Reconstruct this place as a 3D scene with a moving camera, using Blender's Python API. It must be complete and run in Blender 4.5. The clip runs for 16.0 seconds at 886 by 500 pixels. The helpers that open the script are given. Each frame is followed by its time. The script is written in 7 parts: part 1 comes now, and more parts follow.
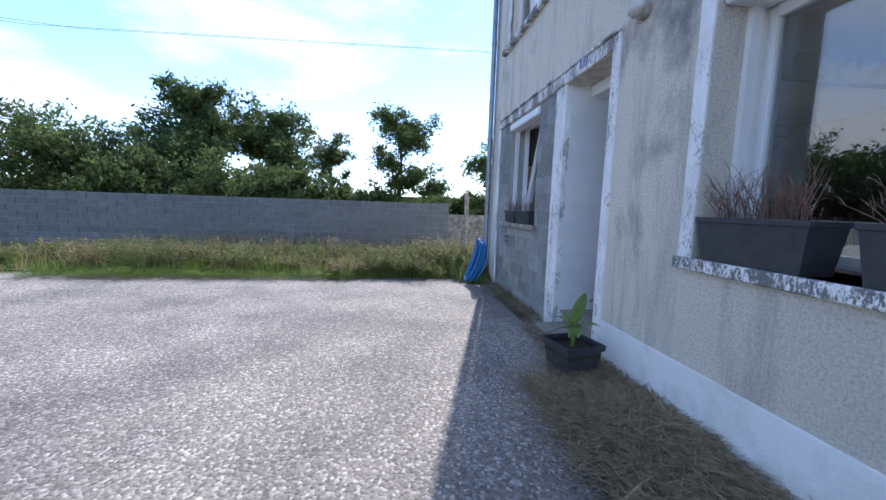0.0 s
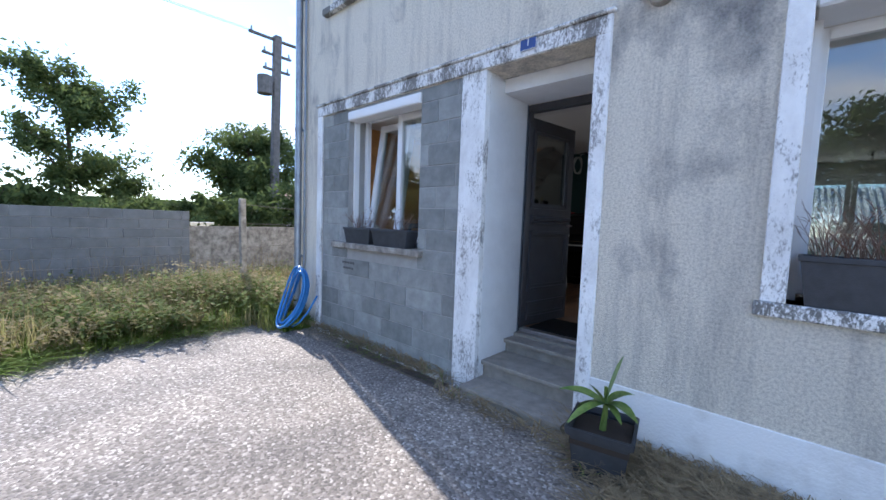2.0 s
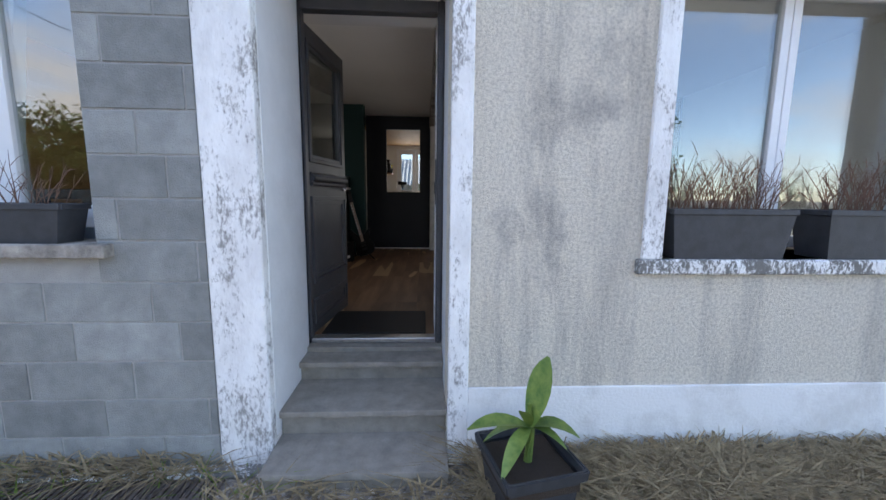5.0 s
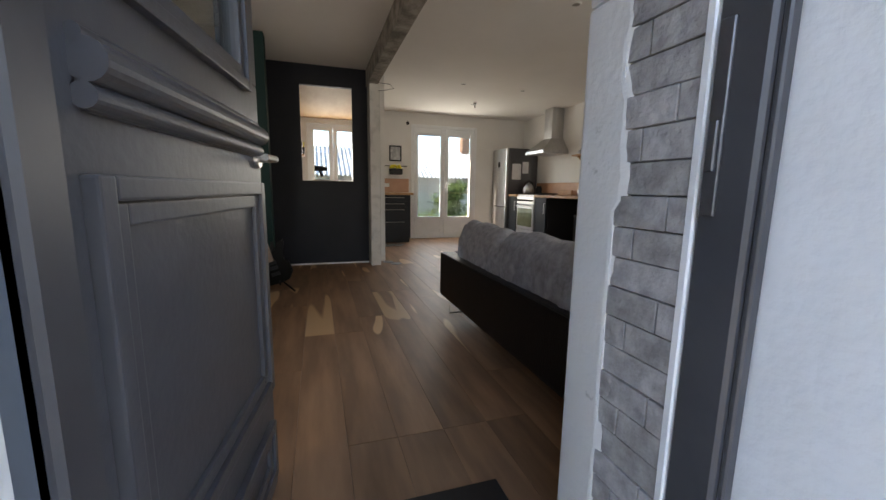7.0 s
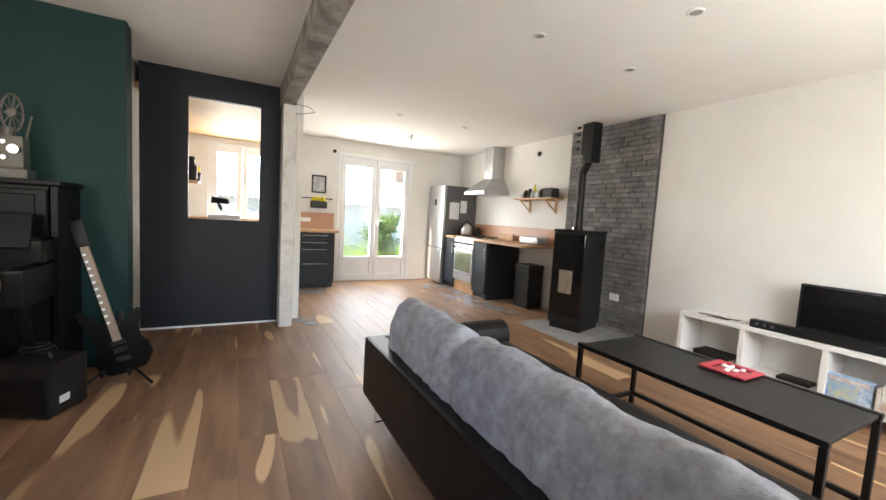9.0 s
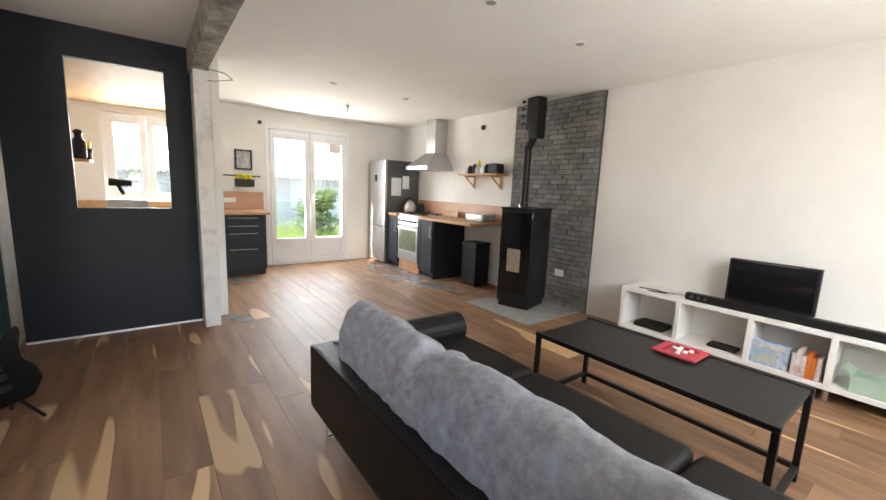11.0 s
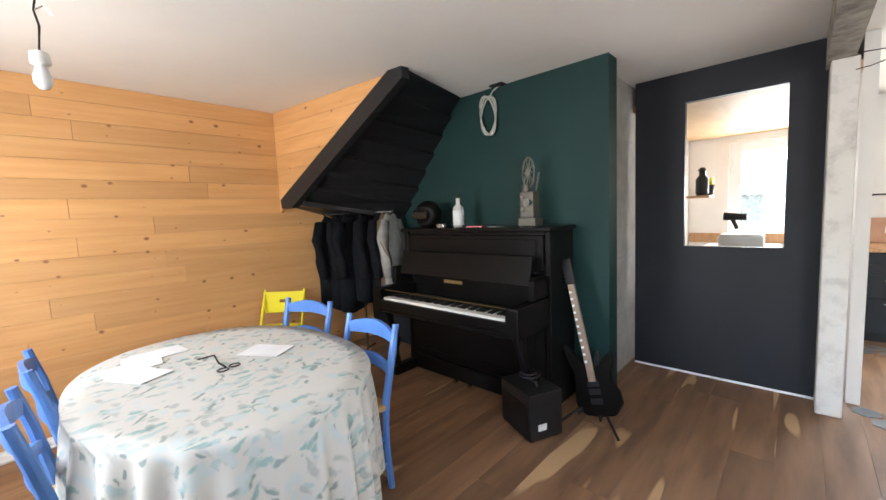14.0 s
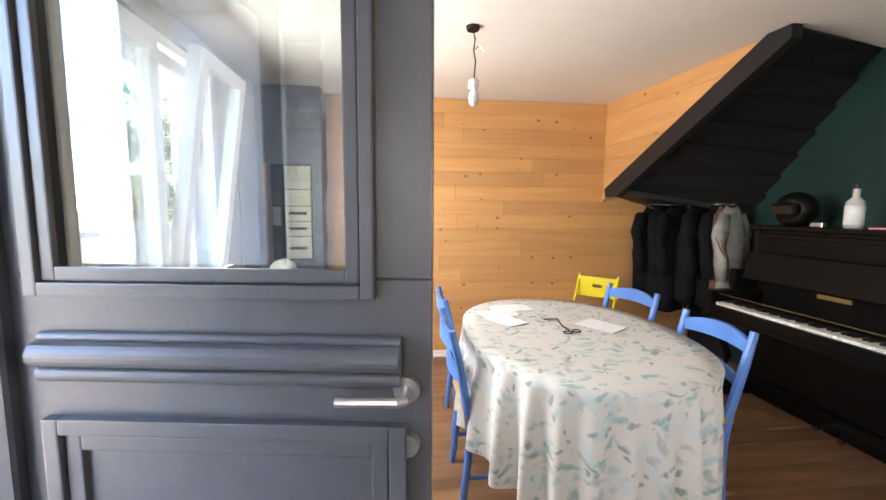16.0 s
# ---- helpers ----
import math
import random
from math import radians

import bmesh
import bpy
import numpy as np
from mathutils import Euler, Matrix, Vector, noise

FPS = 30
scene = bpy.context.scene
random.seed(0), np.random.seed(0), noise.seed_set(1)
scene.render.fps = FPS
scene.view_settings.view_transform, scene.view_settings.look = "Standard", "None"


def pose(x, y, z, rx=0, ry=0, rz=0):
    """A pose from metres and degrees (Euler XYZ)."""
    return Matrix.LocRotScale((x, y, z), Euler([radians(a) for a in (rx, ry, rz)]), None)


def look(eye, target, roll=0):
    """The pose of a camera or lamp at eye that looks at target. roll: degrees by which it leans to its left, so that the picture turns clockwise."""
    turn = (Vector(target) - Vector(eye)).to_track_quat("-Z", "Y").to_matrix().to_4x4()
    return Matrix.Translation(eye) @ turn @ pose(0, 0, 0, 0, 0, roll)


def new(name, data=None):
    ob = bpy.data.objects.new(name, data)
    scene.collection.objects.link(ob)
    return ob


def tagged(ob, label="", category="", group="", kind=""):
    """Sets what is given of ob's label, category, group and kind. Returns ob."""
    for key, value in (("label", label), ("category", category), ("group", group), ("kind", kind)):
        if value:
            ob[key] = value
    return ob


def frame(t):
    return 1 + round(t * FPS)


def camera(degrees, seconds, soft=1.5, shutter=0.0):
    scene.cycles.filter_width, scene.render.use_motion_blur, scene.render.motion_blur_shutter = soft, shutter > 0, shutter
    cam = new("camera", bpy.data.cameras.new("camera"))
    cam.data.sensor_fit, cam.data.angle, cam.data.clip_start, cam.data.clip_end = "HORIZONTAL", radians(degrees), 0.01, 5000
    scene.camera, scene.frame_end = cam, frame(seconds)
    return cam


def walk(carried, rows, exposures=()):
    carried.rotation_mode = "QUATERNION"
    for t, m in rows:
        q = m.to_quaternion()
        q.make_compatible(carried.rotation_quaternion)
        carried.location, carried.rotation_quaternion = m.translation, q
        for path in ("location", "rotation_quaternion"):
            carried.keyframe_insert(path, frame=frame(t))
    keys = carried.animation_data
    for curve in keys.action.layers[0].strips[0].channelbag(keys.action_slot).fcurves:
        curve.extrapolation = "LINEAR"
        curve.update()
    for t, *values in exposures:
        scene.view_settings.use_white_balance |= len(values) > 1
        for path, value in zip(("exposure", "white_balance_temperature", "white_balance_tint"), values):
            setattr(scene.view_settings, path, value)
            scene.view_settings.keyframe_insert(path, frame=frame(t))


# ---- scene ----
cam = camera(97.7, 16.0)
PATH = [
    (0, (4.021, -1.837, 1.364), (2.05, -1.574, 1.146), 1.9),
    (0.5, (3.452, -2.083, 1.403), (1.571, -1.445, 1.168), 1.9),
    (1, (2.926, -2.252, 1.425), (1.179, -1.305, 1.194), 1.8),
    (1.5, (2.348, -2.443, 1.422), (0.786, -1.21, 1.222), 2.0),
    (2, (1.886, -2.643, 1.463), (0.544, -1.168, 1.315), 2.1),
    (2.5, (1.57, -2.798, 1.504), (0.485, -1.118, 1.467), 2.1),
    (3, (1.397, -3.027, 1.634), (0.506, -1.242, 1.771), 1.9),
    (3.5, (1.294, -3.051, 1.676), (0.484, -1.235, 1.89), 2.4),
    (4, (1.122, -2.798, 1.528), (0.447, -0.916, 1.564), 2.9),
    (4.5, (0.909, -2.352, 1.443), (0.635, -0.381, 1.245), 1.8),
    (4.7, (0.817, -2.169, 1.418), (0.706, -0.188, 1.171), 1.2),
    (6.8, (0.142, 0.078, 1.389), (0.748, 1.957, 1.065), 1.0),
    (7, (0.15, 0.283, 1.386), (0.758, 2.163, 1.078), 0.9),
    (7.5, (0.263, 0.548, 1.466), (0.876, 2.429, 1.172), 1.3),
    (8, (0.35, 0.724, 1.593), (0.991, 2.598, 1.313), 1.8),
    (8.5, (0.381, 0.852, 1.62), (1.148, 2.687, 1.412), 2.5),
    (9, (0.401, 1.028, 1.614), (1.339, 2.787, 1.449), 3.4),
    (9.2, (0.41, 1.082, 1.609), (1.43, 2.795, 1.459), 3.7),
    (11.5, (0.467, 1.387, 1.737), (1.657, 2.959, 1.4), 2.7),
    (12, (0.491, 1.682, 1.735), (1.087, 3.566, 1.422), 2.7),
    (12.5, (0.481, 1.807, 1.756), (0.385, 3.784, 1.473), 2.1),
    (13, (0.564, 1.767, 1.764), (-0.139, 3.62, 1.493), 0.7),
    (13.5, (0.637, 1.783, 1.788), (-0.476, 3.428, 1.556), -1.0),
    (14, (0.677, 1.789, 1.812), (-0.679, 3.247, 1.626), -2.5),
    (14.5, (0.683, 1.761, 1.817), (-0.858, 3.023, 1.638), -3.5),
    (15, (0.689, 1.665, 1.795), (-1.078, 2.578, 1.589), -2.6),
    (15.5, (0.701, 1.536, 1.776), (-1.221, 2.051, 1.573), -0.6),
    (16, (0.668, 1.486, 1.783), (-1.31, 1.706, 1.583), 0.4),
]
LIGHT = [(0, 1.48, 5950, 14), (1.5, 1.8, 6150, 14), (2.5, 1.95, 6300, 13), (3.5, 2.0, 6500, 13), (4.5, 2.1, 6900, 14), (6.0, 2.75, 7400, 12), (7.0, 3.55, 8000, 12), (7.5, 4.15, 8500, 12), (8.0, 4.65, 8400, 12), (8.5, 4.95, 7900, 10), (9.2, 5.25, 7350, 10), (11.5, 5.1, 7400, 11), (12.5, 5.45, 7300, 10), (14.5, 5.6, 6750, 10), (15.5, 5.6, 7100, 12), (16, 5.5, 7500, 14)]
walk(cam, [(t, look(eye, target, roll)) for t, eye, target, roll in PATH], LIGHT)

# ---- world, sun, window light ----
F, C = 0.42, 2.82           # indoor floor and ceiling heights
world = bpy.data.worlds.new("sky")
scene.world = world
world.use_nodes = True
wn, wl = world.node_tree.nodes, world.node_tree.links
wn.clear()
SUN_AZ, SUN_EL = math.atan2(-0.964, 0.267), radians(40)
sky = wn.new("ShaderNodeTexSky")
sky.sky_type, sky.sun_disc = "NISHITA", False
sky.sun_elevation, sky.sun_rotation = SUN_EL, SUN_AZ
sky.air_density, sky.dust_density, sky.ozone_density = 0.8, 0.05, 3.0
wbg, wout = wn.new("ShaderNodeBackground"), wn.new("ShaderNodeOutputWorld")
wco, wmap = wn.new("ShaderNodeTexCoord"), wn.new("ShaderNodeMapping")
wmap.inputs["Scale"].default_value = (1.0, 1.0, 3.2)
wno = wn.new("ShaderNodeTexNoise")
wno.inputs["Scale"].default_value, wno.inputs["Detail"].default_value = 2.1, 9
wno.inputs["Roughness"].default_value = 0.56
wra = wn.new("ShaderNodeValToRGB")
wra.color_ramp.elements[0].position, wra.color_ramp.elements[1].position = 0.50, 0.70
wmx = wn.new("ShaderNodeMixRGB")
wmx.inputs[2].default_value = (3.7, 3.85, 4.1, 1)
wl.new(wco.outputs["Generated"], wmap.inputs[0])
wl.new(wmap.outputs[0], wno.inputs["Vector"])
wl.new(wno.outputs["Fac"], wra.inputs[0])
wl.new(wra.outputs[0], wmx.inputs[0])
wl.new(sky.outputs[0], wmx.inputs[1])
wl.new(wmx.outputs[0], wbg.inputs[0])
wbg.inputs[1].default_value = 0.13
wl.new(wbg.outputs[0], wout.inputs[0])
sun = new("sun", bpy.data.lights.new("sun", "SUN"))
sun.data.energy, sun.data.angle, sun.data.color = 2.4, radians(0.6), (1.0, 0.94, 0.85)
sun.matrix_world = look((-0.964 * 20, 0.267 * 20, 20 * math.tan(SUN_EL)), (0, 0, 0))


def window_light(name, eye, target, w, h, watts):
    lamp = new(name, bpy.data.lights.new(name, "AREA"))
    lamp.data.shape, lamp.data.size, lamp.data.size_y, lamp.data.energy = "RECTANGLE", w, h, watts
    lamp.data.color = (0.94, 0.97, 1.0)
    lamp.matrix_world = look(eye, target)


window_light("daylight_kitchen", (2.57, 7.70, 1.75), (2.57, 3, 1.2), 1.15, 1.7, 1.9)
window_light("daylight_dining", (-1.47, 0.47, 1.92), (-1.47, 5, 1.3), 1.12, 1.3, 1.65)
window_light("daylight_living", (2.72, 0.44, 1.86), (2.72, 5, 1.2), 1.5, 1.4, 2.0)
window_light("daylight_scullery", (0.45, 7.74, 1.95), (0.3, 4, 1.6), 0.8, 1.0, 1.2)

# ---- materials ----


def M(name, col, rough=0.6, metal=0.0, col2=None, scale=8.0, bump=0.0, fine=0.0, stretch=(1, 1, 1), lo=0.35, hi=0.65, random_v=0.0, spec=0.5, coat=0.0):
    """A surface that varies between two colours at two scales, with relief."""
    m = bpy.data.materials.new(name)
    m.use_nodes = True
    n, l = m.node_tree.nodes, m.node_tree.links
    b = n["Principled BSDF"]
    b.inputs["Roughness"].default_value, b.inputs["Metallic"].default_value = rough, metal
    b.inputs["Specular IOR Level"].default_value, b.inputs["Coat Weight"].default_value = spec, coat
    co, mp = n.new("ShaderNodeTexCoord"), n.new("ShaderNodeMapping")
    mp.inputs["Scale"].default_value = stretch
    geo = n.new("ShaderNodeNewGeometry")
    l.new(geo.outputs["Position"], mp.inputs[0])
    no = n.new("ShaderNodeTexNoise")
    no.inputs["Scale"].default_value, no.inputs["Detail"].default_value, no.inputs["Roughness"].default_value = scale, 6, 0.65
    l.new(mp.outputs[0], no.inputs["Vector"])
    ra = n.new("ShaderNodeValToRGB")
    c2 = col2 or tuple(v * 0.86 for v in col)
    ra.color_ramp.elements[0].position, ra.color_ramp.elements[1].position = lo, hi
    ra.color_ramp.elements[0].color, ra.color_ramp.elements[1].color = (*c2, 1), (*col, 1)
    l.new(no.outputs["Fac"], ra.inputs[0])
    out = ra.outputs[0]
    if random_v:
        oi, mm, hs = n.new("ShaderNodeObjectInfo"), n.new("ShaderNodeMapRange"), n.new("ShaderNodeHueSaturation")
        mm.inputs["To Min"].default_value, mm.inputs["To Max"].default_value = 1 - random_v, 1 + random_v
        l.new(oi.outputs["Random"], mm.inputs["Value"])
        l.new(mm.outputs[0], hs.inputs["Value"])
        l.new(out, hs.inputs["Color"])
        out = hs.outputs[0]
    l.new(out, b.inputs["Base Color"])
    if bump:
        fi = n.new("ShaderNodeTexNoise")
        fi.inputs["Scale"].default_value, fi.inputs["Detail"].default_value = fine or scale * 6, 4
        l.new(mp.outputs[0], fi.inputs["Vector"])
        bp = n.new("ShaderNodeBump")
        bp.inputs["Strength"].default_value, bp.inputs["Distance"].default_value = bump, 0.01
        l.new(fi.outputs["Fac"], bp.inputs["Height"])
        l.new(bp.outputs[0], b.inputs["Normal"])
    return m


def glass_mat(name, tint=(1, 1, 1), gloss=1.0):
    m = bpy.data.materials.new(name)
    m.use_nodes = True
    n, l = m.node_tree.nodes, m.node_tree.links
    n.clear()
    tr, gl, mx, fr, out = (n.new(k) for k in ("ShaderNodeBsdfTransparent", "ShaderNodeBsdfGlossy", "ShaderNodeMixShader", "ShaderNodeLayerWeight", "ShaderNodeOutputMaterial"))
    tr.inputs[0].default_value = (*tint, 1)
    gl.inputs["Roughness"].default_value = 0.0
    fr.inputs["Blend"].default_value = 0.5
    pw, ma = n.new("ShaderNodeMath"), n.new("ShaderNodeMath")
    pw.operation, ma.operation = "POWER", "MULTIPLY_ADD"
    pw.inputs[1].default_value, ma.inputs[1].default_value, ma.inputs[2].default_value = 4.0, 0.8 * gloss, 0.16
    l.new(fr.outputs["Facing"], pw.inputs[0])
    l.new(pw.outputs[0], ma.inputs[0])
    l.new(ma.outputs[0], mx.inputs[0])
    l.new(tr.outputs[0], mx.inputs[1])
    l.new(gl.outputs[0], mx.inputs[2])
    l.new(mx.outputs[0], out.inputs[0])
    return m


def glow_mat(name, col, power):
    m = bpy.data.materials.new(name)
    m.use_nodes = True
    b = m.node_tree.nodes["Principled BSDF"]
    b.inputs["Base Color"].default_value = (*col, 1)
    b.inputs["Emission Color"].default_value, b.inputs["Emission Strength"].default_value = (*col, 1), power
    return m




def roughcast():
    """Cream roughcast with grey weathering in patches and runs, and coarse grains."""
    m = M("roughcast", (0.90, 0.83, 0.71), 0.95, col2=(0.33, 0.32, 0.31), scale=1.0, stretch=(1, 1, 0.6), lo=0.33, hi=0.45, spec=0.2)
    n, l = m.node_tree.nodes, m.node_tree.links
    b = n["Principled BSDF"]
    src = b.inputs["Base Color"].links[0].from_socket
    geo = n.new("ShaderNodeNewGeometry")
    g, ra, mx, bp = n.new("ShaderNodeTexNoise"), n.new("ShaderNodeValToRGB"), n.new("ShaderNodeMixRGB"), n.new("ShaderNodeBump")
    g.inputs["Scale"].default_value, g.inputs["Detail"].default_value, g.inputs["Roughness"].default_value = 62, 7, 0.75
    l.new(geo.outputs["Position"], g.inputs["Vector"])
    ra.color_ramp.elements[0].position, ra.color_ramp.elements[1].position = 0.36, 0.56
    ra.color_ramp.elements[0].color, ra.color_ramp.elements[1].color = (0.70, 0.69, 0.68, 1), (1, 1, 1, 1)
    l.new(g.outputs["Fac"], ra.inputs[0])
    mx.blend_type = "MULTIPLY"
    mx.inputs[0].default_value = 1.0
    st_, mp_, rs, m2 = n.new("ShaderNodeTexNoise"), n.new("ShaderNodeMapping"), n.new("ShaderNodeValToRGB"), n.new("ShaderNodeMixRGB")
    mp_.inputs["Scale"].default_value = (1, 1, 0.13)
    l.new(geo.outputs["Position"], mp_.inputs[0])
    l.new(mp_.outputs[0], st_.inputs["Vector"])
    st_.inputs["Scale"].default_value, st_.inputs["Detail"].default_value, st_.inputs["Roughness"].default_value = 4.5, 8, 0.7
    rs.color_ramp.elements[0].position, rs.color_ramp.elements[1].position = 0.34, 0.50
    rs.color_ramp.elements[0].color, rs.color_ramp.elements[1].color = (0.72, 0.725, 0.74, 1), (1, 1, 1, 1)
    l.new(st_.outputs["Fac"], rs.inputs[0])
    m2.blend_type = "MULTIPLY"
    m2.inputs[0].default_value = 1.0
    l.new(src, m2.inputs[1])
    l.new(rs.outputs[0], m2.inputs[2])
    l.new(m2.outputs[0], mx.inputs[1])
    l.new(ra.outputs[0], mx.inputs[2])
    l.new(mx.outputs[0], b.inputs["Base Color"])
    bp.inputs["Strength"].default_value, bp.inputs["Distance"].default_value = 1.0, 0.02
    l.new(g.outputs["Fac"], bp.inputs["Height"])
    l.new(bp.outputs[0], b.inputs["Normal"])
    return m


RENDER = roughcast()


def flaking(name, bare, lo, hi):
    """White lime paint worn through to grey in fine ragged flakes that gather in patches, with thin dirt runs."""
    m = M(name, (0.86, 0.86, 0.85), 0.88, col2=(0.66, 0.65, 0.64), scale=5, bump=0.55, fine=70, stretch=(1, 1, 0.5), lo=0.3, hi=0.6)
    n, l = m.node_tree.nodes, m.node_tree.links
    b = n["Principled BSDF"]
    src = b.inputs["Base Color"].links[0].from_socket
    geo, mp, fine, big = n.new("ShaderNodeNewGeometry"), n.new("ShaderNodeMapping"), n.new("ShaderNodeTexNoise"), n.new("ShaderNodeTexNoise")
    mp.inputs["Scale"].default_value = (1, 1, 0.45)
    l.new(geo.outputs["Position"], mp.inputs[0])
    for node, sc, de, ro in ((fine, 66, 9, 0.80), (big, 4.6, 5, 0.65)):
        node.inputs["Scale"].default_value, node.inputs["Detail"].default_value, node.inputs["Roughness"].default_value = sc, de, ro
        l.new(mp.outputs[0], node.inputs["Vector"])
    ad, ra, mx = n.new("ShaderNodeMath"), n.new("ShaderNodeValToRGB"), n.new("ShaderNodeMixRGB")
    ad.operation = "MULTIPLY_ADD"
    ad.inputs[1].default_value = 0.9
    l.new(big.outputs["Fac"], ad.inputs[0])
    l.new(fine.outputs["Fac"], ad.inputs[2])
    ra.color_ramp.elements[0].position, ra.color_ramp.elements[1].position = lo, hi
    ra.color_ramp.elements[0].color, ra.color_ramp.elements[1].color = (1, 1, 1, 1), (0, 0, 0, 1)
    l.new(ad.outputs[0], ra.inputs[0])
    l.new(ra.outputs[0], mx.inputs[0])
    l.new(src, mx.inputs[1])
    mx.inputs[2].default_value = (*bare, 1)
    l.new(mx.outputs[0], b.inputs["Base Color"])
    return m


LIME = flaking("flaking_white_paint", (0.30, 0.29, 0.28), 0.80, 0.92)
LIMEDIRT = flaking("dirty_flaking_paint", (0.20, 0.19, 0.18), 0.88, 1.06)
STEPCON = M("worn_step_concrete", (0.34, 0.305, 0.26), 0.9, col2=(0.215, 0.195, 0.17), scale=11, bump=0.45, fine=70, lo=0.3, hi=0.7)
PLINTH = M("white_plinth_paint", (0.80, 0.80, 0.79), 0.8, col2=(0.62, 0.61, 0.59), scale=2.5, bump=0.4, fine=60, lo=0.3, hi=0.5)
BLOCK = M("concrete_block", (0.30, 0.31, 0.30), 0.95, col2=(0.21, 0.218, 0.212), scale=6, bump=0.5, fine=130, random_v=0.22)
MORTAR = M("mortar", (0.37, 0.368, 0.355), 0.95, scale=10, bump=0.6, fine=150)
OLDCON = M("weathered_concrete", (0.42, 0.385, 0.34), 0.95, col2=(0.15, 0.135, 0.12), scale=7, bump=0.6, fine=90)
SILL = flaking("weathered_sill", (0.17, 0.165, 0.155), 0.94, 1.13)
REVEAL = M("smooth_white_reveal", (0.78, 0.79, 0.80), 0.8, col2=(0.68, 0.69, 0.70), scale=2.2, bump=0.25, fine=40)
PVC = M("white_plastic_frame", (0.82, 0.83, 0.84), 0.35, col2=(0.76, 0.77, 0.78), scale=3)
ROLLER = M("white_roller_box", (0.80, 0.81, 0.82), 0.4, col2=(0.74, 0.74, 0.75), scale=3)
GLASS = glass_mat("window_glass", (0.72, 0.76, 0.755))
PLANTER = M("anthracite_planter", (0.045, 0.048, 0.055), 0.55, col2=(0.03, 0.032, 0.037), scale=14, bump=0.2, fine=200)
ZINC = M("zinc_pipe", (0.33, 0.36, 0.40), 0.4, metal=0.7, col2=(0.22, 0.24, 0.27), scale=6)
WOODWALL = M("pine_board", (0.68, 0.365, 0.15), 0.5, col2=(0.60, 0.30, 0.11), scale=2.4, bump=0.06, fine=40, stretch=(1, 0.5, 9), random_v=0.13)
GREY = M("grey_blue_paint", (0.15, 0.178, 0.215), 0.42, col2=(0.135, 0.16, 0.195), scale=3, bump=0.05)
DARK = M("anthracite_panel_paint", (0.016, 0.0175, 0.023), 0.55, col2=(0.013, 0.0145, 0.019), scale=3, bump=0.05, spec=0.25)
GREEN = M("deep_green_paint", (0.0055, 0.032, 0.030), 0.65, col2=(0.0045, 0.027, 0.0255), scale=2, bump=0.06, spec=0.3)
WHITE = M("white_wall_paint", (0.78, 0.76, 0.73), 0.85, col2=(0.72, 0.70, 0.67), scale=1.5, bump=0.06, fine=60)
CEIL = M("ceiling_paint", (0.86, 0.84, 0.81), 0.9, col2=(0.82, 0.80, 0.77), scale=1.2, bump=0.04)
BLACKW = M("black_painted_boards", (0.016, 0.016, 0.018), 0.45, col2=(0.012, 0.012, 0.013), scale=12, bump=0.1, spec=0.35)
PIANO = M("black_piano_lacquer", (0.005, 0.0047, 0.0047), 0.34, col2=(0.006, 0.0055, 0.005), scale=4, spec=0.10)
LEATHER = M("black_leather", (0.007, 0.007, 0.008), 0.42, col2=(0.008, 0.008, 0.009), scale=9, bump=0.3, fine=120, spec=0.2)
THROW = M("grey_plush_throw", (0.37, 0.38, 0.415), 0.95, col2=(0.23, 0.235, 0.26), scale=24, bump=0.45, fine=240, stretch=(1, 1, 1))
BLACKM = M("black_metal", (0.009, 0.009, 0.010), 0.45, col2=(0.010, 0.010, 0.011), scale=9, spec=0.35)
WHITEF = M("white_furniture", (0.80, 0.79, 0.77), 0.4, col2=(0.76, 0.75, 0.73), scale=3)
CABINET = M("anthracite_cabinet", (0.022, 0.027, 0.034), 0.5, col2=(0.018, 0.022, 0.028), scale=4, spec=0.25)
OAKTOP = M("oak_worktop", (0.52, 0.30, 0.15), 0.45, col2=(0.40, 0.21, 0.095), scale=8, stretch=(6, 1, 1), bump=0.05)
COPPER = M("wood_splashback", (0.50, 0.27, 0.16), 0.4, col2=(0.42, 0.21, 0.12), scale=4)
STEEL = M("brushed_steel", (0.55, 0.55, 0.55), 0.3, metal=0.9, col2=(0.45, 0.45, 0.46), scale=30, stretch=(1, 1, 0.1))
DARKST = M("dark_steel", (0.13, 0.13, 0.14), 0.35, metal=0.6, scale=20)
BRICKG = M("grey_brick", (0.24, 0.235, 0.23), 0.9, col2=(0.14, 0.138, 0.136), scale=9, bump=0.5, fine=90, random_v=0.22)
JOINT = M("dark_joint", (0.10, 0.10, 0.10), 0.95, scale=20, bump=0.3)
BLUE = M("blue_painted_wood", (0.10, 0.25, 0.62), 0.4, col2=(0.08, 0.20, 0.53), scale=9, bump=0.05)
YELLOW = M("yellow_paint", (0.80, 0.68, 0.02), 0.4, col2=(0.74, 0.62, 0.015), scale=6)
OAK = M("varnished_oak", (0.36, 0.16, 0.055), 0.4, col2=(0.25, 0.10, 0.032), scale=9, stretch=(1, 1, 0.12), bump=0.06)
BLACKP = M("black_plastic", (0.012, 0.012, 0.013), 0.5, col2=(0.009, 0.009, 0.010), scale=20, bump=0.1, fine=300, spec=0.3)
PAPER = M("white_paper", (0.82, 0.83, 0.85), 0.8, scale=6)
HOSE = M("blue_hose", (0.03, 0.22, 0.55), 0.4, col2=(0.02, 0.17, 0.45), scale=20)
CHROME = M("chrome", (0.7, 0.7, 0.7), 0.15, metal=1.0, scale=10)
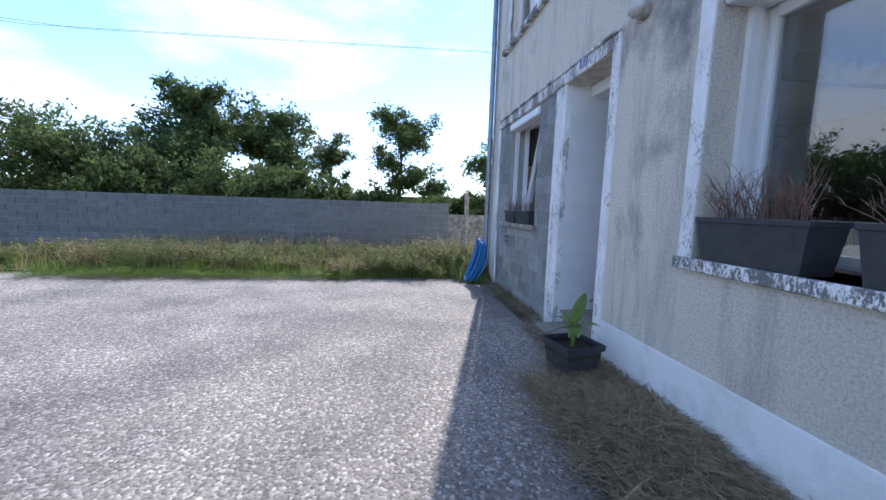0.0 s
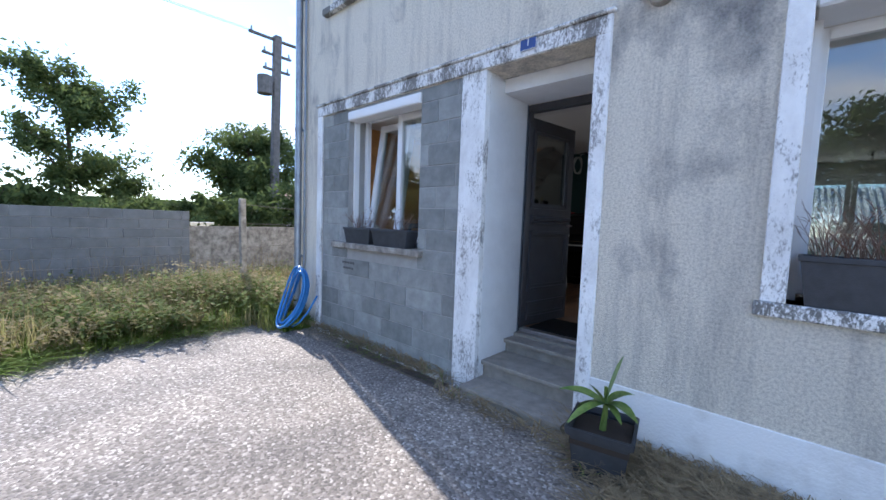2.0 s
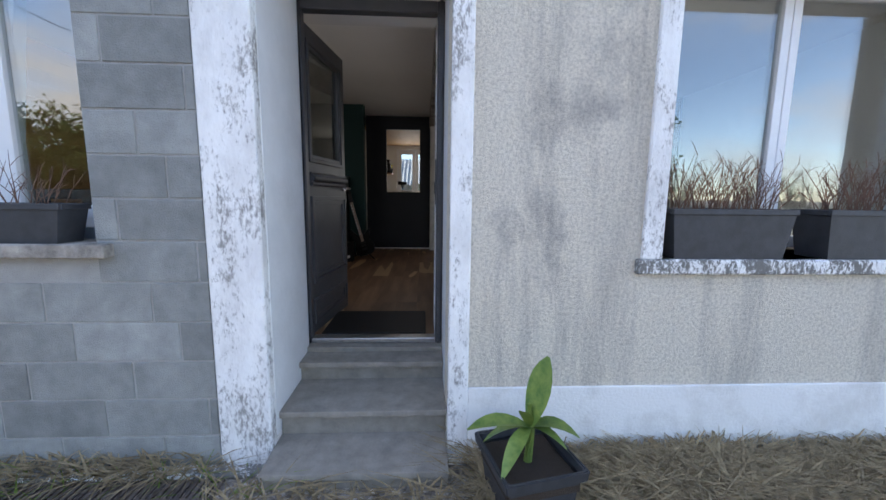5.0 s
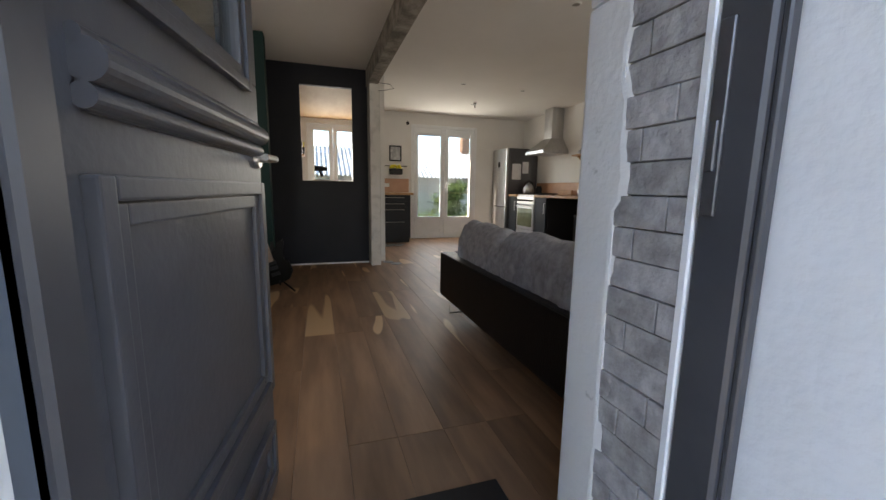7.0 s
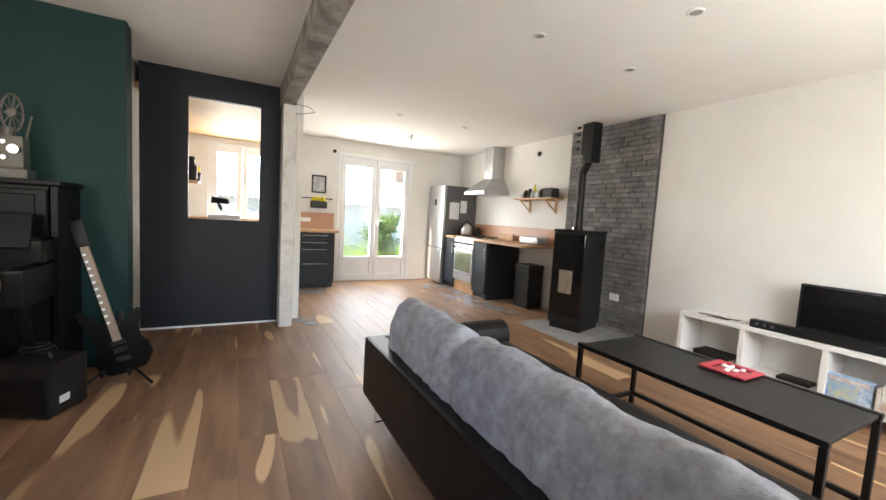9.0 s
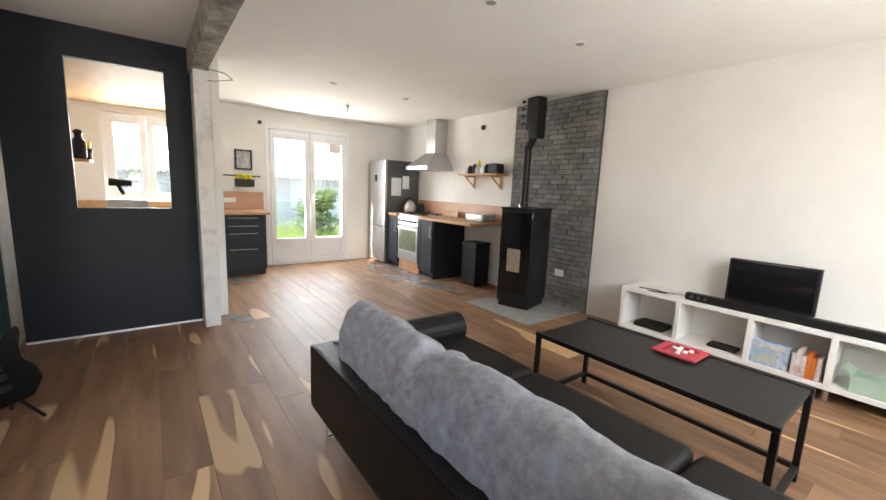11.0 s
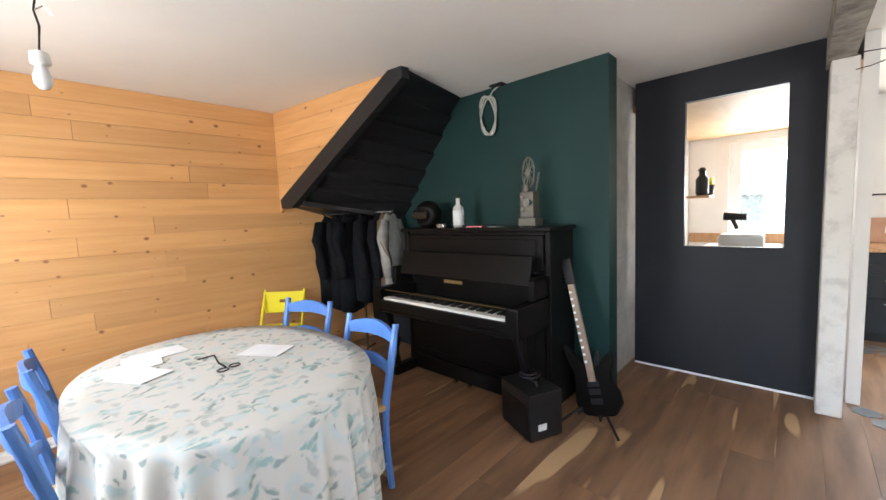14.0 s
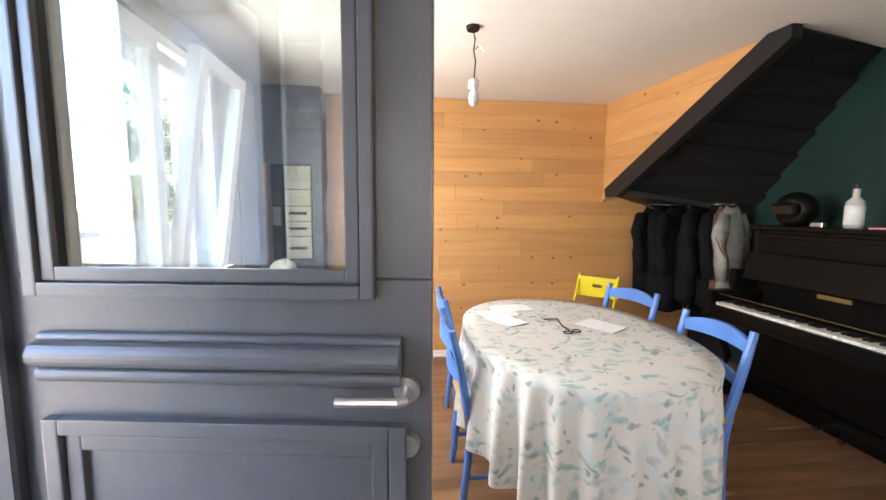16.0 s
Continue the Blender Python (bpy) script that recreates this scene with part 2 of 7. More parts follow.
IVORY = M("piano_ivory", (0.80, 0.78, 0.72), 0.3, scale=10)
RED = M("red_glaze", (0.45, 0.02, 0.04), 0.3, scale=12)
LEAFM = M("green_leaf", (0.21, 0.28, 0.06), 0.5, col2=(0.08, 0.16, 0.03), scale=20, random_v=0.2)
STRAW = M("dry_grass", (0.40, 0.31, 0.18), 0.9, col2=(0.14, 0.10, 0.055), scale=16)
SOIL = M("potting_soil", (0.05, 0.035, 0.025), 0.95, scale=30, bump=0.8)
BARK = M("bark", (0.12, 0.09, 0.065), 0.9, col2=(0.06, 0.045, 0.035), scale=12, stretch=(1, 1, 0.3), bump=0.8)
WARMWOOD = M("pale_ceiling_boards", (0.52, 0.33, 0.17), 0.6, col2=(0.42, 0.25, 0.12), scale=5, stretch=(1, 0.2, 1))
SLATE = M("hearth_slab", (0.30, 0.30, 0.29), 0.7, col2=(0.24, 0.24, 0.235), scale=6, bump=0.1)

# ---- mesh helpers ----


def bx(bm, x0, x1, y0, y1, z0, z1, bevel=0.0, seg=1, m=None):
    """A box between two corners, its edges rounded by bevel."""
    r = bmesh.ops.create_cube(bm, size=1.0)
    bmesh.ops.scale(bm, vec=(x1 - x0, y1 - y0, z1 - z0), verts=r["verts"])
    bmesh.ops.translate(bm, vec=((x0 + x1) / 2, (y0 + y1) / 2, (z0 + z1) / 2), verts=r["verts"])
    vs = r["verts"]
    if m is not None:
        bmesh.ops.transform(bm, matrix=m, verts=vs)
    if bevel:
        es = {e for v in vs for e in v.link_edges}
        bmesh.ops.bevel(bm, geom=list(es), offset=bevel, segments=seg, affect="EDGES", profile=0.7)
    return bm


def box(x0, x1, y0, y1, z0, z1, bevel=0.0, seg=1):
    return bx(bmesh.new(), x0, x1, y0, y1, z0, z1, bevel, seg)


def cyl(bm, p, q, r0, r1=None, n=12):
    """A rod from p to q."""
    p, q = Vector(p), Vector(q)
    d = q - p
    m = Matrix.Translation((p + q) / 2) @ d.to_track_quat("Z", "Y").to_matrix().to_4x4()
    bmesh.ops.create_cone(bm, cap_ends=True, segments=n, radius1=r0, radius2=r0 if r1 is None else r1, depth=d.length, matrix=m)
    return bm


def rod(p, q, r0, r1=None, n=12):
    return cyl(bmesh.new(), p, q, r0, r1, n)


def tube(bm, pts, r, n=8, closed=False):
    """A bent tube through the points."""
    pts = [Vector(p) for p in pts]
    rings, k = [], len(pts)
    for i, p in enumerate(pts):
        a, b = pts[(i - 1) % k if closed else max(i - 1, 0)], pts[(i + 1) % k if closed else min(i + 1, k - 1)]
        q = (b - a).to_track_quat("Z", "Y")
        rr = r[i] if isinstance(r, (list, tuple)) else r
        rings.append([bm.verts.new(p + q @ Vector((rr * math.cos(2 * math.pi * j / n), rr * math.sin(2 * math.pi * j / n), 0))) for j in range(n)])
    for i in range(k if closed else k - 1):
        a, b = rings[i], rings[(i + 1) % k]
        for j in range(n):
            bm.faces.new((a[j], a[(j + 1) % n], b[(j + 1) % n], b[j]))
    if not closed:
        bm.faces.new(rings[0][::-1])
        bm.faces.new(rings[-1])
    return bm


def lathe(bm, profile, n=24, at=(0, 0, 0)):
    """A turned body from (radius, height) pairs."""
    rings = []
    for r, z in profile:
        rings.append([bm.verts.new((at[0] + r * math.cos(2 * math.pi * j / n), at[1] + r * math.sin(2 * math.pi * j / n), at[2] + z)) for j in range(n)])
    for a, b in zip(rings, rings[1:]):
        for j in range(n):
            bm.faces.new((a[j], a[(j + 1) % n], b[(j + 1) % n], b[j]))
    bm.faces.new(rings[0][::-1])
    bm.faces.new(rings[-1])
    return bm


def mesh_of(name, bm, mat, smooth=False):
    bmesh.ops.recalc_face_normals(bm, faces=bm.faces)
    me = bpy.data.meshes.new(name)
    bm.to_mesh(me)
    bm.free()
    if smooth:
        for p in me.polygons:
            p.use_smooth = True
    me.materials.append(mat)
    return me


def part(name, bm, mat, parent=None, label="", smooth=False):
    ob = new(name, mesh_of(name, bm, mat, smooth))
    if parent is not None:
        ob.parent = parent
    if label:
        ob["label"] = label
    return ob


def thing(name, at, label, category, group="", rz=0.0):
    """An Empty at a thing's base, to which its parts belong."""
    e = new(name)
    e.empty_display_size = 0.1
    e.matrix_world = pose(*at, 0, 0, rz)
    return tagged(e, label, category, group)


def single(name, bm, mat, label, category, group="", smooth=False, at=None, rz=0.0):
    ob = part(name, bm, mat, None, "", smooth)
    if at is not None:
        ob.matrix_world = pose(*at, 0, 0, rz)
    return tagged(ob, label, category, group)


def setting(name, bm, mat, label="", smooth=False):
    return tagged(part(name, bm, mat, None, "", smooth), label, "", "", "structure")


def wall_with_holes(bm, axis, a0, a1, d0, d1, z0, z1, holes):
    """A wall along x or y from a0 to a1, between depths d0 and d1, with holes (a, b, low, high)."""
    cuts = sorted({a0, a1, *[v for h in holes for v in h[:2]]})
    for p, q in zip(cuts, cuts[1:]):
        levels = [z0]
        for a, b, lo, hi in sorted(holes, key=lambda h: h[2]):
            if a <= p and q <= b:
                levels += [lo, hi]
        levels.append(z1)
        for lo, hi in zip(levels[::2], levels[1::2]):
            if hi - lo > 1e-4:
                if axis == "x":
                    bx(bm, p, q, d0, d1, lo, hi)
                else:
                    bx(bm, d0, d1, p, q, lo, hi)
    bmesh.ops.remove_doubles(bm, verts=bm.verts, dist=1e-5)
    return bm

# ---- the house: walls, floors, ceilings ----
A0, A1, AZ0, AZ1 = -2.08, -0.87, 1.17, 2.69      # window in the block infill
B0, B1, BZ0, BZ1 = 1.87, 3.56, 1.105, 2.69       # living-room window
U0, U1, UZ0, UZ1 = -2.33, -0.78, 3.98, 5.35      # upper windows
V0, V1 = 1.87, 3.13
bm = bmesh.new()
wall_with_holes(bm, "x", -3.22, 4.75, 0.0, 0.26, 0, 5.9, [(-2.64, 0.80, 0, 2.72), (B0, B1, BZ0, BZ1), (U0, U1, UZ0, UZ1), (V0, V1, UZ0, UZ1)])
setting("wall_facade", bm, RENDER, "weathered cream roughcast facade with grey stains")
bm = bmesh.new()
wall_with_holes(bm, "x", -2.64, -0.36, 0.012, 0.26, 0, 2.72, [(A0, A1, AZ0 - 0.02, AZ1)])
infill = setting("wall_block_infill", bm, MORTAR, "infill wall of bare grey concrete blocks")
setting("wall_gable_left", box(-3.22, -3.03, 0.26, 7.95, 0, 5.9), RENDER)
setting("wall_gable_right", box(4.32, 4.75, 0.26, 7.95, 0, 5.9), RENDER)
bm = bmesh.new()
wall_with_holes(bm, "x", -3.03, 4.32, 7.75, 7.95, 0, 5.9, [(1.89, 3.24, F, 2.61), (0.0, 0.90, 1.42, 2.52)])
setting("wall_back", bm, WHITE, "white kitchen wall with glazed double door")
setting("pillar_door", box(-0.36, -0.10, -0.004, 0.26, 0, 2.73, 0.006), LIME, "flaking white painted pillar beside the front door")
setting("reveal_left", box(-0.104, -0.096, 0.06, 0.66, 0.14, 2.70), REVEAL)
setting("wall_entry_right", box(0.80, 0.95, 0.26, 0.96, 0, C), REVEAL, "white plastered entry reveal")
setting("lintel_door", box(-0.36, 0.80, 0.27, 0.68, 2.60, 2.72), REVEAL)
setting("roof", bx(bx(bmesh.new(), -3.6, 5.1, -0.45, 8.4, 5.9, 6.05), -3.3, 4.9, 1.0, 7.0, 6.05, 7.0), OLDCON)
setting("ceiling", box(-3.03, 4.32, 0.26, 7.75, C, C + 0.12), CEIL, "plain white ceiling")
setting("floor_base", bx(bx(box(-3.03, 4.32, 0.74, 7.75, 0.2, F - 0.016), -3.03, -0.192, 0.26, 0.74, 0.2, F - 0.016), 0.81, 4.32, 0.26, 0.74, 0.2, F - 0.016), JOINT)
setting("wall_living_front", bx(bx(bx(bmesh.new(), 0.95, B0, 0.262, 0.40, F, C), B1, 4.32, 0.262, 0.40, F, C), B0, B1, 0.262, 0.40, F, BZ0), WHITE)
setting("wall_tv", box(4.30, 4.32, 0.40, 3.62, F, C), WHITE, "white living-room wall")
setting("wall_kitchen_side", box(4.30, 4.32, 4.86, 7.75, F, C), WHITE)
setting("wall_dining_front", bx(bx(bx(bx(bmesh.new(), -3.03, A0, 0.262, 0.28, F, C), A1, -0.19, 0.262, 0.28, F, C), A0, A1, 0.20, 0.28, F, 1.225), A0, A1, 0.262, 0.28, AZ1, C), GREY, "grey-blue panelled dining wall")
setting("wall_entry_left", box(-0.19, -0.104, 0.282, 0.70, 0, C), GREY)
setting("wall_green", box(-2.4, -0.29, 4.505, 4.66, F, C), GREEN, "deep green painted partition wall")
setting("wall_behind_stairs", box(-3.03, -2.4, 4.505, 4.66, F, C), DARK)
BAREBLOCK = M("bare_pale_blocks", (0.44, 0.42, 0.39), 0.95, col2=(0.33, 0.315, 0.29), scale=5, bump=0.5, fine=80)
setting("wall_scullery_left", box(-0.50, -0.42, 4.66, 7.75, F, C), BAREBLOCK, "bare pale block wall of the passage")
for z in (0.9, 1.38, 1.86, 2.34):
    setting("block_joint", box(-0.419, -0.416, 4.66, 5.43, z, z + 0.012), MORTAR)
setting("wall_scullery_right", box(0.93, 1.0, 5.45, 7.75, F, C), WHITE)
setting("ceiling_scullery", box(-0.42, 0.93, 5.45, 7.75, 2.60, 2.66), WARMWOOD)
bm = bmesh.new()
wall_with_holes(bm, "x", -0.378, 0.775, 5.372, 5.43, F + 0.02, C, [(-0.015, 0.59, 1.47, 2.59)])
setting("partition_dark", bm, DARK, "anthracite painted partition with a window opening")
POSTCON = M("pale_post_concrete", (0.62, 0.60, 0.56), 0.9, col2=(0.40, 0.385, 0.36), scale=6, bump=0.3, fine=60, lo=0.28, hi=0.5)
setting("post", box(0.776, 0.90, 5.15, 5.45, F, 2.62, 0.006), POSTCON, "bare concrete post")
setting("beam", box(0.76, 0.88, 0.95, 5.45, 2.62, C), OLDCON, "bare concrete ceiling beam")
CAST = M("pale_cast_concrete", (0.74, 0.725, 0.70), 0.85, col2=(0.47, 0.455, 0.43), scale=17, bump=0.22, fine=55, lo=0.27, hi=0.36)
pe = bx(box(0.752, 0.95, 0.962, 1.09, F, 1.79, 0.010, 2), 0.753, 0.95, 0.962, 1.09, 1.794, C, 0.010, 2)
rows = []
for i in range(141):
    z = F + (2.60 - F) * i / 140
    y = 0.952 + 0.034 * noise.noise(Vector((3.1, 0, z * 2.3))) + 0.022 * noise.noise(Vector((0, 1.7, z * 9))) + 0.009 * noise.noise(Vector((0, 5, z * 34)))
    rows.append([pe.verts.new(p) for p in ((0.768, y + 0.001, z), (0.7585, y, z), (0.7565, y + 0.006, z), (0.7522, y + 0.022, z), (0.7518, 0.99, z))])
for p, q in zip(rows, rows[1:]):
    for j in range(4):
        pe.faces.new((p[j], p[j + 1], q[j + 1], q[j]))
setting("pillar_entry", pe, CAST, "pale cast concrete pillar with a ragged edge")
setting("column", box(-3.0, -2.80, 0.285, 0.82, F, C, 0.004), GREY, "grey-blue boxed column with a fuse niche")
setting("wood_wall_base", box(-3.03, -3.018, 0.28, 3.58, F, C), JOINT)
setting("ground", box(-400, 400, -400, 400, -0.6, -0.05), OLDCON)
for n, (y0, y1, z1) in enumerate(((-0.20, 0.16, 0.105), (0.09, 0.52, 0.25), (0.44, 0.66, 0.372), (0.612, 0.755, 0.402))):
    setting("step_%d" % (n + 1), bx(box(-0.098, 0.80, y0, y1, z1 - 0.036, z1, 0.009, 2), -0.096, 0.798, y0 + 0.035, y1, 0 if n == 0 else z1 - 0.2, z1 - 0.034, 0.003), STEPCON, "worn concrete doorstep")
setting("plinth", box(0.905, 4.75, -0.016, 0.0, 0, 0.43, 0.004), PLINTH, "white painted base course")
setting("trim_lintel", bx(box(-2.75, 0.905, -0.022, 0.02, 2.725, 2.845, 0.006), -2.77, 0.925, -0.045, -0.0, 2.846, 2.872, 0.008), LIMEDIRT, "flaking white lintel band")
setting("trim_left", box(-2.75, -2.64, -0.02, 0.02, 0, 2.725, 0.006), LIME)
setting("trim_door_right", box(0.80, 0.905, -0.022, 0.02, 0, 2.725, 0.006), LIME)
for x0, x1, z0, z1 in ((B0 - 0.105, B0, BZ0, BZ1 + 0.105), (B1, B1 + 0.105, BZ0, BZ1 + 0.105), (B0, B1, BZ1, BZ1 + 0.105)):
    setting("trim_window", box(x0, x1, -0.02, 0.02, z0, z1, 0.005), LIME)
setting("sill_living", box(1.74, 3.69, -0.035, 0.39, 1.03, 1.105, 0.008), SILL)
setting("sill_blocks", box(-2.33, -0.79, -0.06, 0.2, 1.105, 1.17, 0.006), OLDCON)
for a, b in ((U0, U1), (V0, V1)):
    setting("sill_upper", box(a - 0.26, b + 0.12, -0.07, 0.2, UZ0 - 0.08, UZ0, 0.008), SILL)

# ---- outdoors ----


def leafy(name, col, col2):
    m = M(name, col, 0.8, col2=col2, scale=1.6, spec=0.12)
    n, l = m.node_tree.nodes, m.node_tree.links
    tr, mx = n.new("ShaderNodeBsdfTranslucent"), n.new("ShaderNodeMixShader")
    b, out = n["Principled BSDF"], n["Material Output"]
    l.new(b.inputs["Base Color"].links[0].from_socket, tr.inputs[0])
    mx.inputs[0].default_value = 0.45
    l.new(b.outputs[0], mx.inputs[1])
    l.new(tr.outputs[0], mx.inputs[2])
    l.new(mx.outputs[0], out.inputs[0])
    return m


TREELEAF = leafy("sunlit_foliage", (0.15, 0.20, 0.07), (0.055, 0.082, 0.033))



def aggregate(name):
    """Concrete with washed-out pebbles."""
    m = bpy.data.materials.new(name)
    m.use_nodes = True
    n, l = m.node_tree.nodes, m.node_tree.links
    b = n["Principled BSDF"]
    b.inputs["Roughness"].default_value = 0.85
    geo, vo, ra, no, mx, bp = (n.new(k) for k in ("ShaderNodeNewGeometry", "ShaderNodeTexVoronoi", "ShaderNodeValToRGB", "ShaderNodeTexNoise", "ShaderNodeMixRGB", "ShaderNodeBump"))
    vo.inputs["Scale"].default_value = 58
    l.new(geo.outputs["Position"], vo.inputs["Vector"])
    sep = n.new("ShaderNodeSeparateColor")
    l.new(vo.outputs["Color"], sep.inputs[0])
    e = ra.color_ramp.elements
    e[0].color, e[0].position = (0.15, 0.133, 0.118, 1), 0.0
    e[1].color, e[1].position = (0.60, 0.56, 0.51, 1), 1.0
    for p, c in ((0.35, (0.235, 0.21, 0.187, 1)), (0.72, (0.31, 0.28, 0.25, 1)), (0.88, (0.40, 0.365, 0.33, 1))):
        k = e.new(p)
        k.color = c
    l.new(sep.outputs[0], ra.inputs[0])
    no.inputs["Scale"].default_value, no.inputs["Detail"].default_value = 0.9, 7
    l.new(geo.outputs["Position"], no.inputs["Vector"])
    r2 = n.new("ShaderNodeValToRGB")
    r2.color_ramp.elements[0].position, r2.color_ramp.elements[1].position = 0.35, 0.65
    r2.color_ramp.elements[0].color, r2.color_ramp.elements[1].color = (0.60, 0.59, 0.60, 1), (1.08, 1.05, 1.02, 1)
    l.new(no.outputs["Fac"], r2.inputs[0])
    mx.blend_type = "MULTIPLY"
    mx.inputs[0].default_value = 1.0
    l.new(ra.outputs[0], mx.inputs[1])
    l.new(r2.outputs[0], mx.inputs[2])
    l.new(mx.outputs[0], b.inputs["Base Color"])
    bp.inputs["Strength"].default_value, bp.inputs["Distance"].default_value = 0.5, 0.012
    bp.invert = True
    l.new(vo.outputs["Distance"], bp.inputs["Height"])
    l.new(bp.outputs[0], b.inputs["Normal"])
    return m


AGG = aggregate("washed_aggregate_concrete")
setting("pavement", box(-3.6, 14, -11.5, 0.02, -0.06, 0.0), AGG, "worn exposed-aggregate concrete forecourt")


def window_unit(name, x0, x1, z0, z1, y, label, tilt=None, handle=True, mat=None, e=0.05, s=0.07):
    """A two-leaf window in a wall along x, its frame centred at depth y."""
    mat = mat or PVC
    w = thing(name, ((x0 + x1) / 2, y, z0), label, "")
    w["kind"] = "structure"
    hw, h = (x1 - x0) / 2, z1 - z0
    bm = bmesh.new()
    for a in ((-hw, -hw + e, 0, h), (hw - e, hw, 0, h), (-hw + e, hw - e, 0, e), (-hw + e, hw - e, h - e, h)):
        bx(bm, a[0], a[1], -0.03, 0.03, a[2], a[3], 0.004)
    part("window_frame", bm, mat, w)
    for side, (a, b) in enumerate(((-hw + e - 0.005, -0.002), (0.002, hw - e + 0.005))):
        bm = bmesh.new()
        lo, hi = e - 0.005, h - e + 0.005
        for q in ((a, a + s, lo, hi), (b - s, b, lo, hi), (a + s, b - s, lo, lo + s), (a + s, b - s, hi - s, hi)):
            bx(bm, q[0], q[1], -0.032, 0.038, q[2], q[3], 0.006, 2)
        leaf = part("casement", bm, mat, w)
        pane = part("pane", box(a + s - 0.005, b - s + 0.005, -0.008, 0.008, lo + s - 0.005, hi - s + 0.005), GLASS, leaf)
        pane.visible_shadow = False
        if handle and side == 1:
            hb = bx(bmesh.new(), a + 0.02, a + 0.04, 0.038, 0.05, h / 2 - 0.03, h / 2 + 0.03, 0.004)
            bx(hb, a + 0.022, a + 0.038, 0.05, 0.065, h / 2 - 0.12, h / 2 + 0.01, 0.004)
            part("handle", hb, mat, leaf)
        if tilt is not None and side == tilt:
            leaf.matrix_basis = Matrix.Translation((0, 0.02, lo)) @ Matrix.Rotation(radians(-8), 4, "X") @ Matrix.Translation((0, 0, -lo))
    return w


window_unit("window_1", A0, A1, 1.225, 2.66, 0.265, "white two-leaf window with the left leaf tilted open", tilt=0)
window_unit("window_2", B0, B1, BZ0 + 0.02, 2.58, 0.36, "large white two-leaf living-room window", e=0.022, s=0.05)
window_unit("window_3", U0, U1, UZ0, UZ1, 0.14, "white upper-floor window")
window_unit("window_4", V0, V1, UZ0, UZ1, 0.14, "white upper-floor window")
setting("upper_floor", box(-3.03, 4.32, 0.26, 7.75, 3.1, 3.14), WHITE)
setting("upper_wall", box(-3.03, 4.32, 3.0, 3.1, 3.14, 5.9), GREY)
for a, b, z in ((A0, A1, 2.585), (B0, B1, 2.575)):
    s = bmesh.new()
    bx(s, a, b, -0.02 if a < 0 else 0.03, 0.16 if a < 0 else 0.32, z, AZ1, 0.03, 3)
    tagged(part("shutter_box", s, ROLLER), "white plastic roller shutter box above a window", "shutter box", "shutter boxes")
for x in (B0, B1 - 0.04):
    setting("shutter_rail", box(x, x + 0.035, 0.20, 0.27, BZ0, 2.58), ROLLER)
for x in (A0, A1 - 0.03):
    setting("shutter_rail", box(x, x + 0.03, 0.08, 0.14, AZ0, 2.59), ROLLER)
for x0, x1 in ((U0 - 0.11, U0), (U1, U1 + 0.11), (V0 - 0.1, V0), (V1, V1 + 0.1)):
    setting("trim_upper", box(x0, x1, -0.018, 0.02, UZ0, UZ1 + 0.1, 0.005), LIME)

# front door, leaf swung open into the room
FRAME = M("grey_door_frame", (0.065, 0.066, 0.073), 0.4, col2=(0.052, 0.053, 0.06), scale=6)
d = thing("door_1", (0.33, 0.72, 0.40), "grey panelled wooden front door standing open", "")
d["kind"] = "structure"
for x0, x1, y0 in ((-0.50, -0.417, -0.016), (0.425, 0.47, -0.03)):
    part("jamb", bx(box(x0, x1, y0, 0.055, 0, 2.2, 0.006), x0 + 0.012, x1 - 0.012, y0 - 0.012 if x0 > 0 else y0, y0, 0, 2.2, 0.003), FRAME, d)
part("head", box(-0.417, 0.425, -0.03, 0.05, 2.13, 2.2, 0.006), FRAME, d)
part("threshold", box(-0.417, 0.425, -0.03, 0.06, 0, 0.035, 0.006), STEEL, d)
part("strike_plate", bx(box(0.417, 0.425, 0.02, 0.045, 0.95, 1.25, 0.002), 0.411, 0.418, 0.025, 0.04, 1.02, 1.10, 0.002), DARKST, d)
part("seal", box(0.422, 0.442, 0.056, 0.074, 0, 2.15, 0.003), PVC, d)
LEAFG = M("grey_door_paint", (0.080, 0.080, 0.088), 0.36, col2=(0.066, 0.066, 0.073), scale=7, bump=0.08, fine=50)
SWING = Matrix.Translation((-0.45, 0.0, 0.022)) @ Matrix.Rotation(math.atan2(0.86, 0.12), 4, "Z")


def swung(name, bm, mat, parent, label=""):
    bm.transform(SWING)
    return part(name, bm, mat, parent, label)


def moulding(x0, x1, z0, z1, w, depth):
    bm = bmesh.new()
    for k, dp in ((0.0, depth), (w * 0.55, depth * 0.55)):
        a, b, c, e, v = x0 + k, x1 - k, z0 + k, z1 - k, w * 0.5
        bx(bm, a, a + v, -dp, 0.002, c, e, 0.004, 2)
        bx(bm, b - v, b, -dp, 0.002, c, e, 0.004, 2)
        bx(bm, a + v, b - v, -dp, 0.002, c, c + v, 0.004, 2)
        bx(bm, a + v, b - v, -dp, 0.002, e - v, e, 0.004, 2)
    return bm


bm = bx(bmesh.new(), 0, 0.83, 0, 0.042, 0, 1.24, 0.003)
bx(bm, 0, 0.13, 0, 0.042, 1.24, 2.09, 0.003)
bx(bm, 0.70, 0.83, 0, 0.042, 1.24, 2.09, 0.003)
bx(bm, 0.13, 0.70, 0, 0.042, 1.96, 2.09, 0.003)
leaf_ = swung("leaf", bm, LEAFG, d)
swung("pane", box(0.13, 0.70, 0.018, 0.024, 1.24, 1.96), GLASS, leaf_)
swung("glazing_bead", moulding(0.10, 0.73, 1.205, 1.99, 0.05, 0.018), LEAFG, leaf_)
swung("panel_moulding", moulding(0.11, 0.785, 0.36, 0.975, 0.062, 0.020), LEAFG, leaf_)
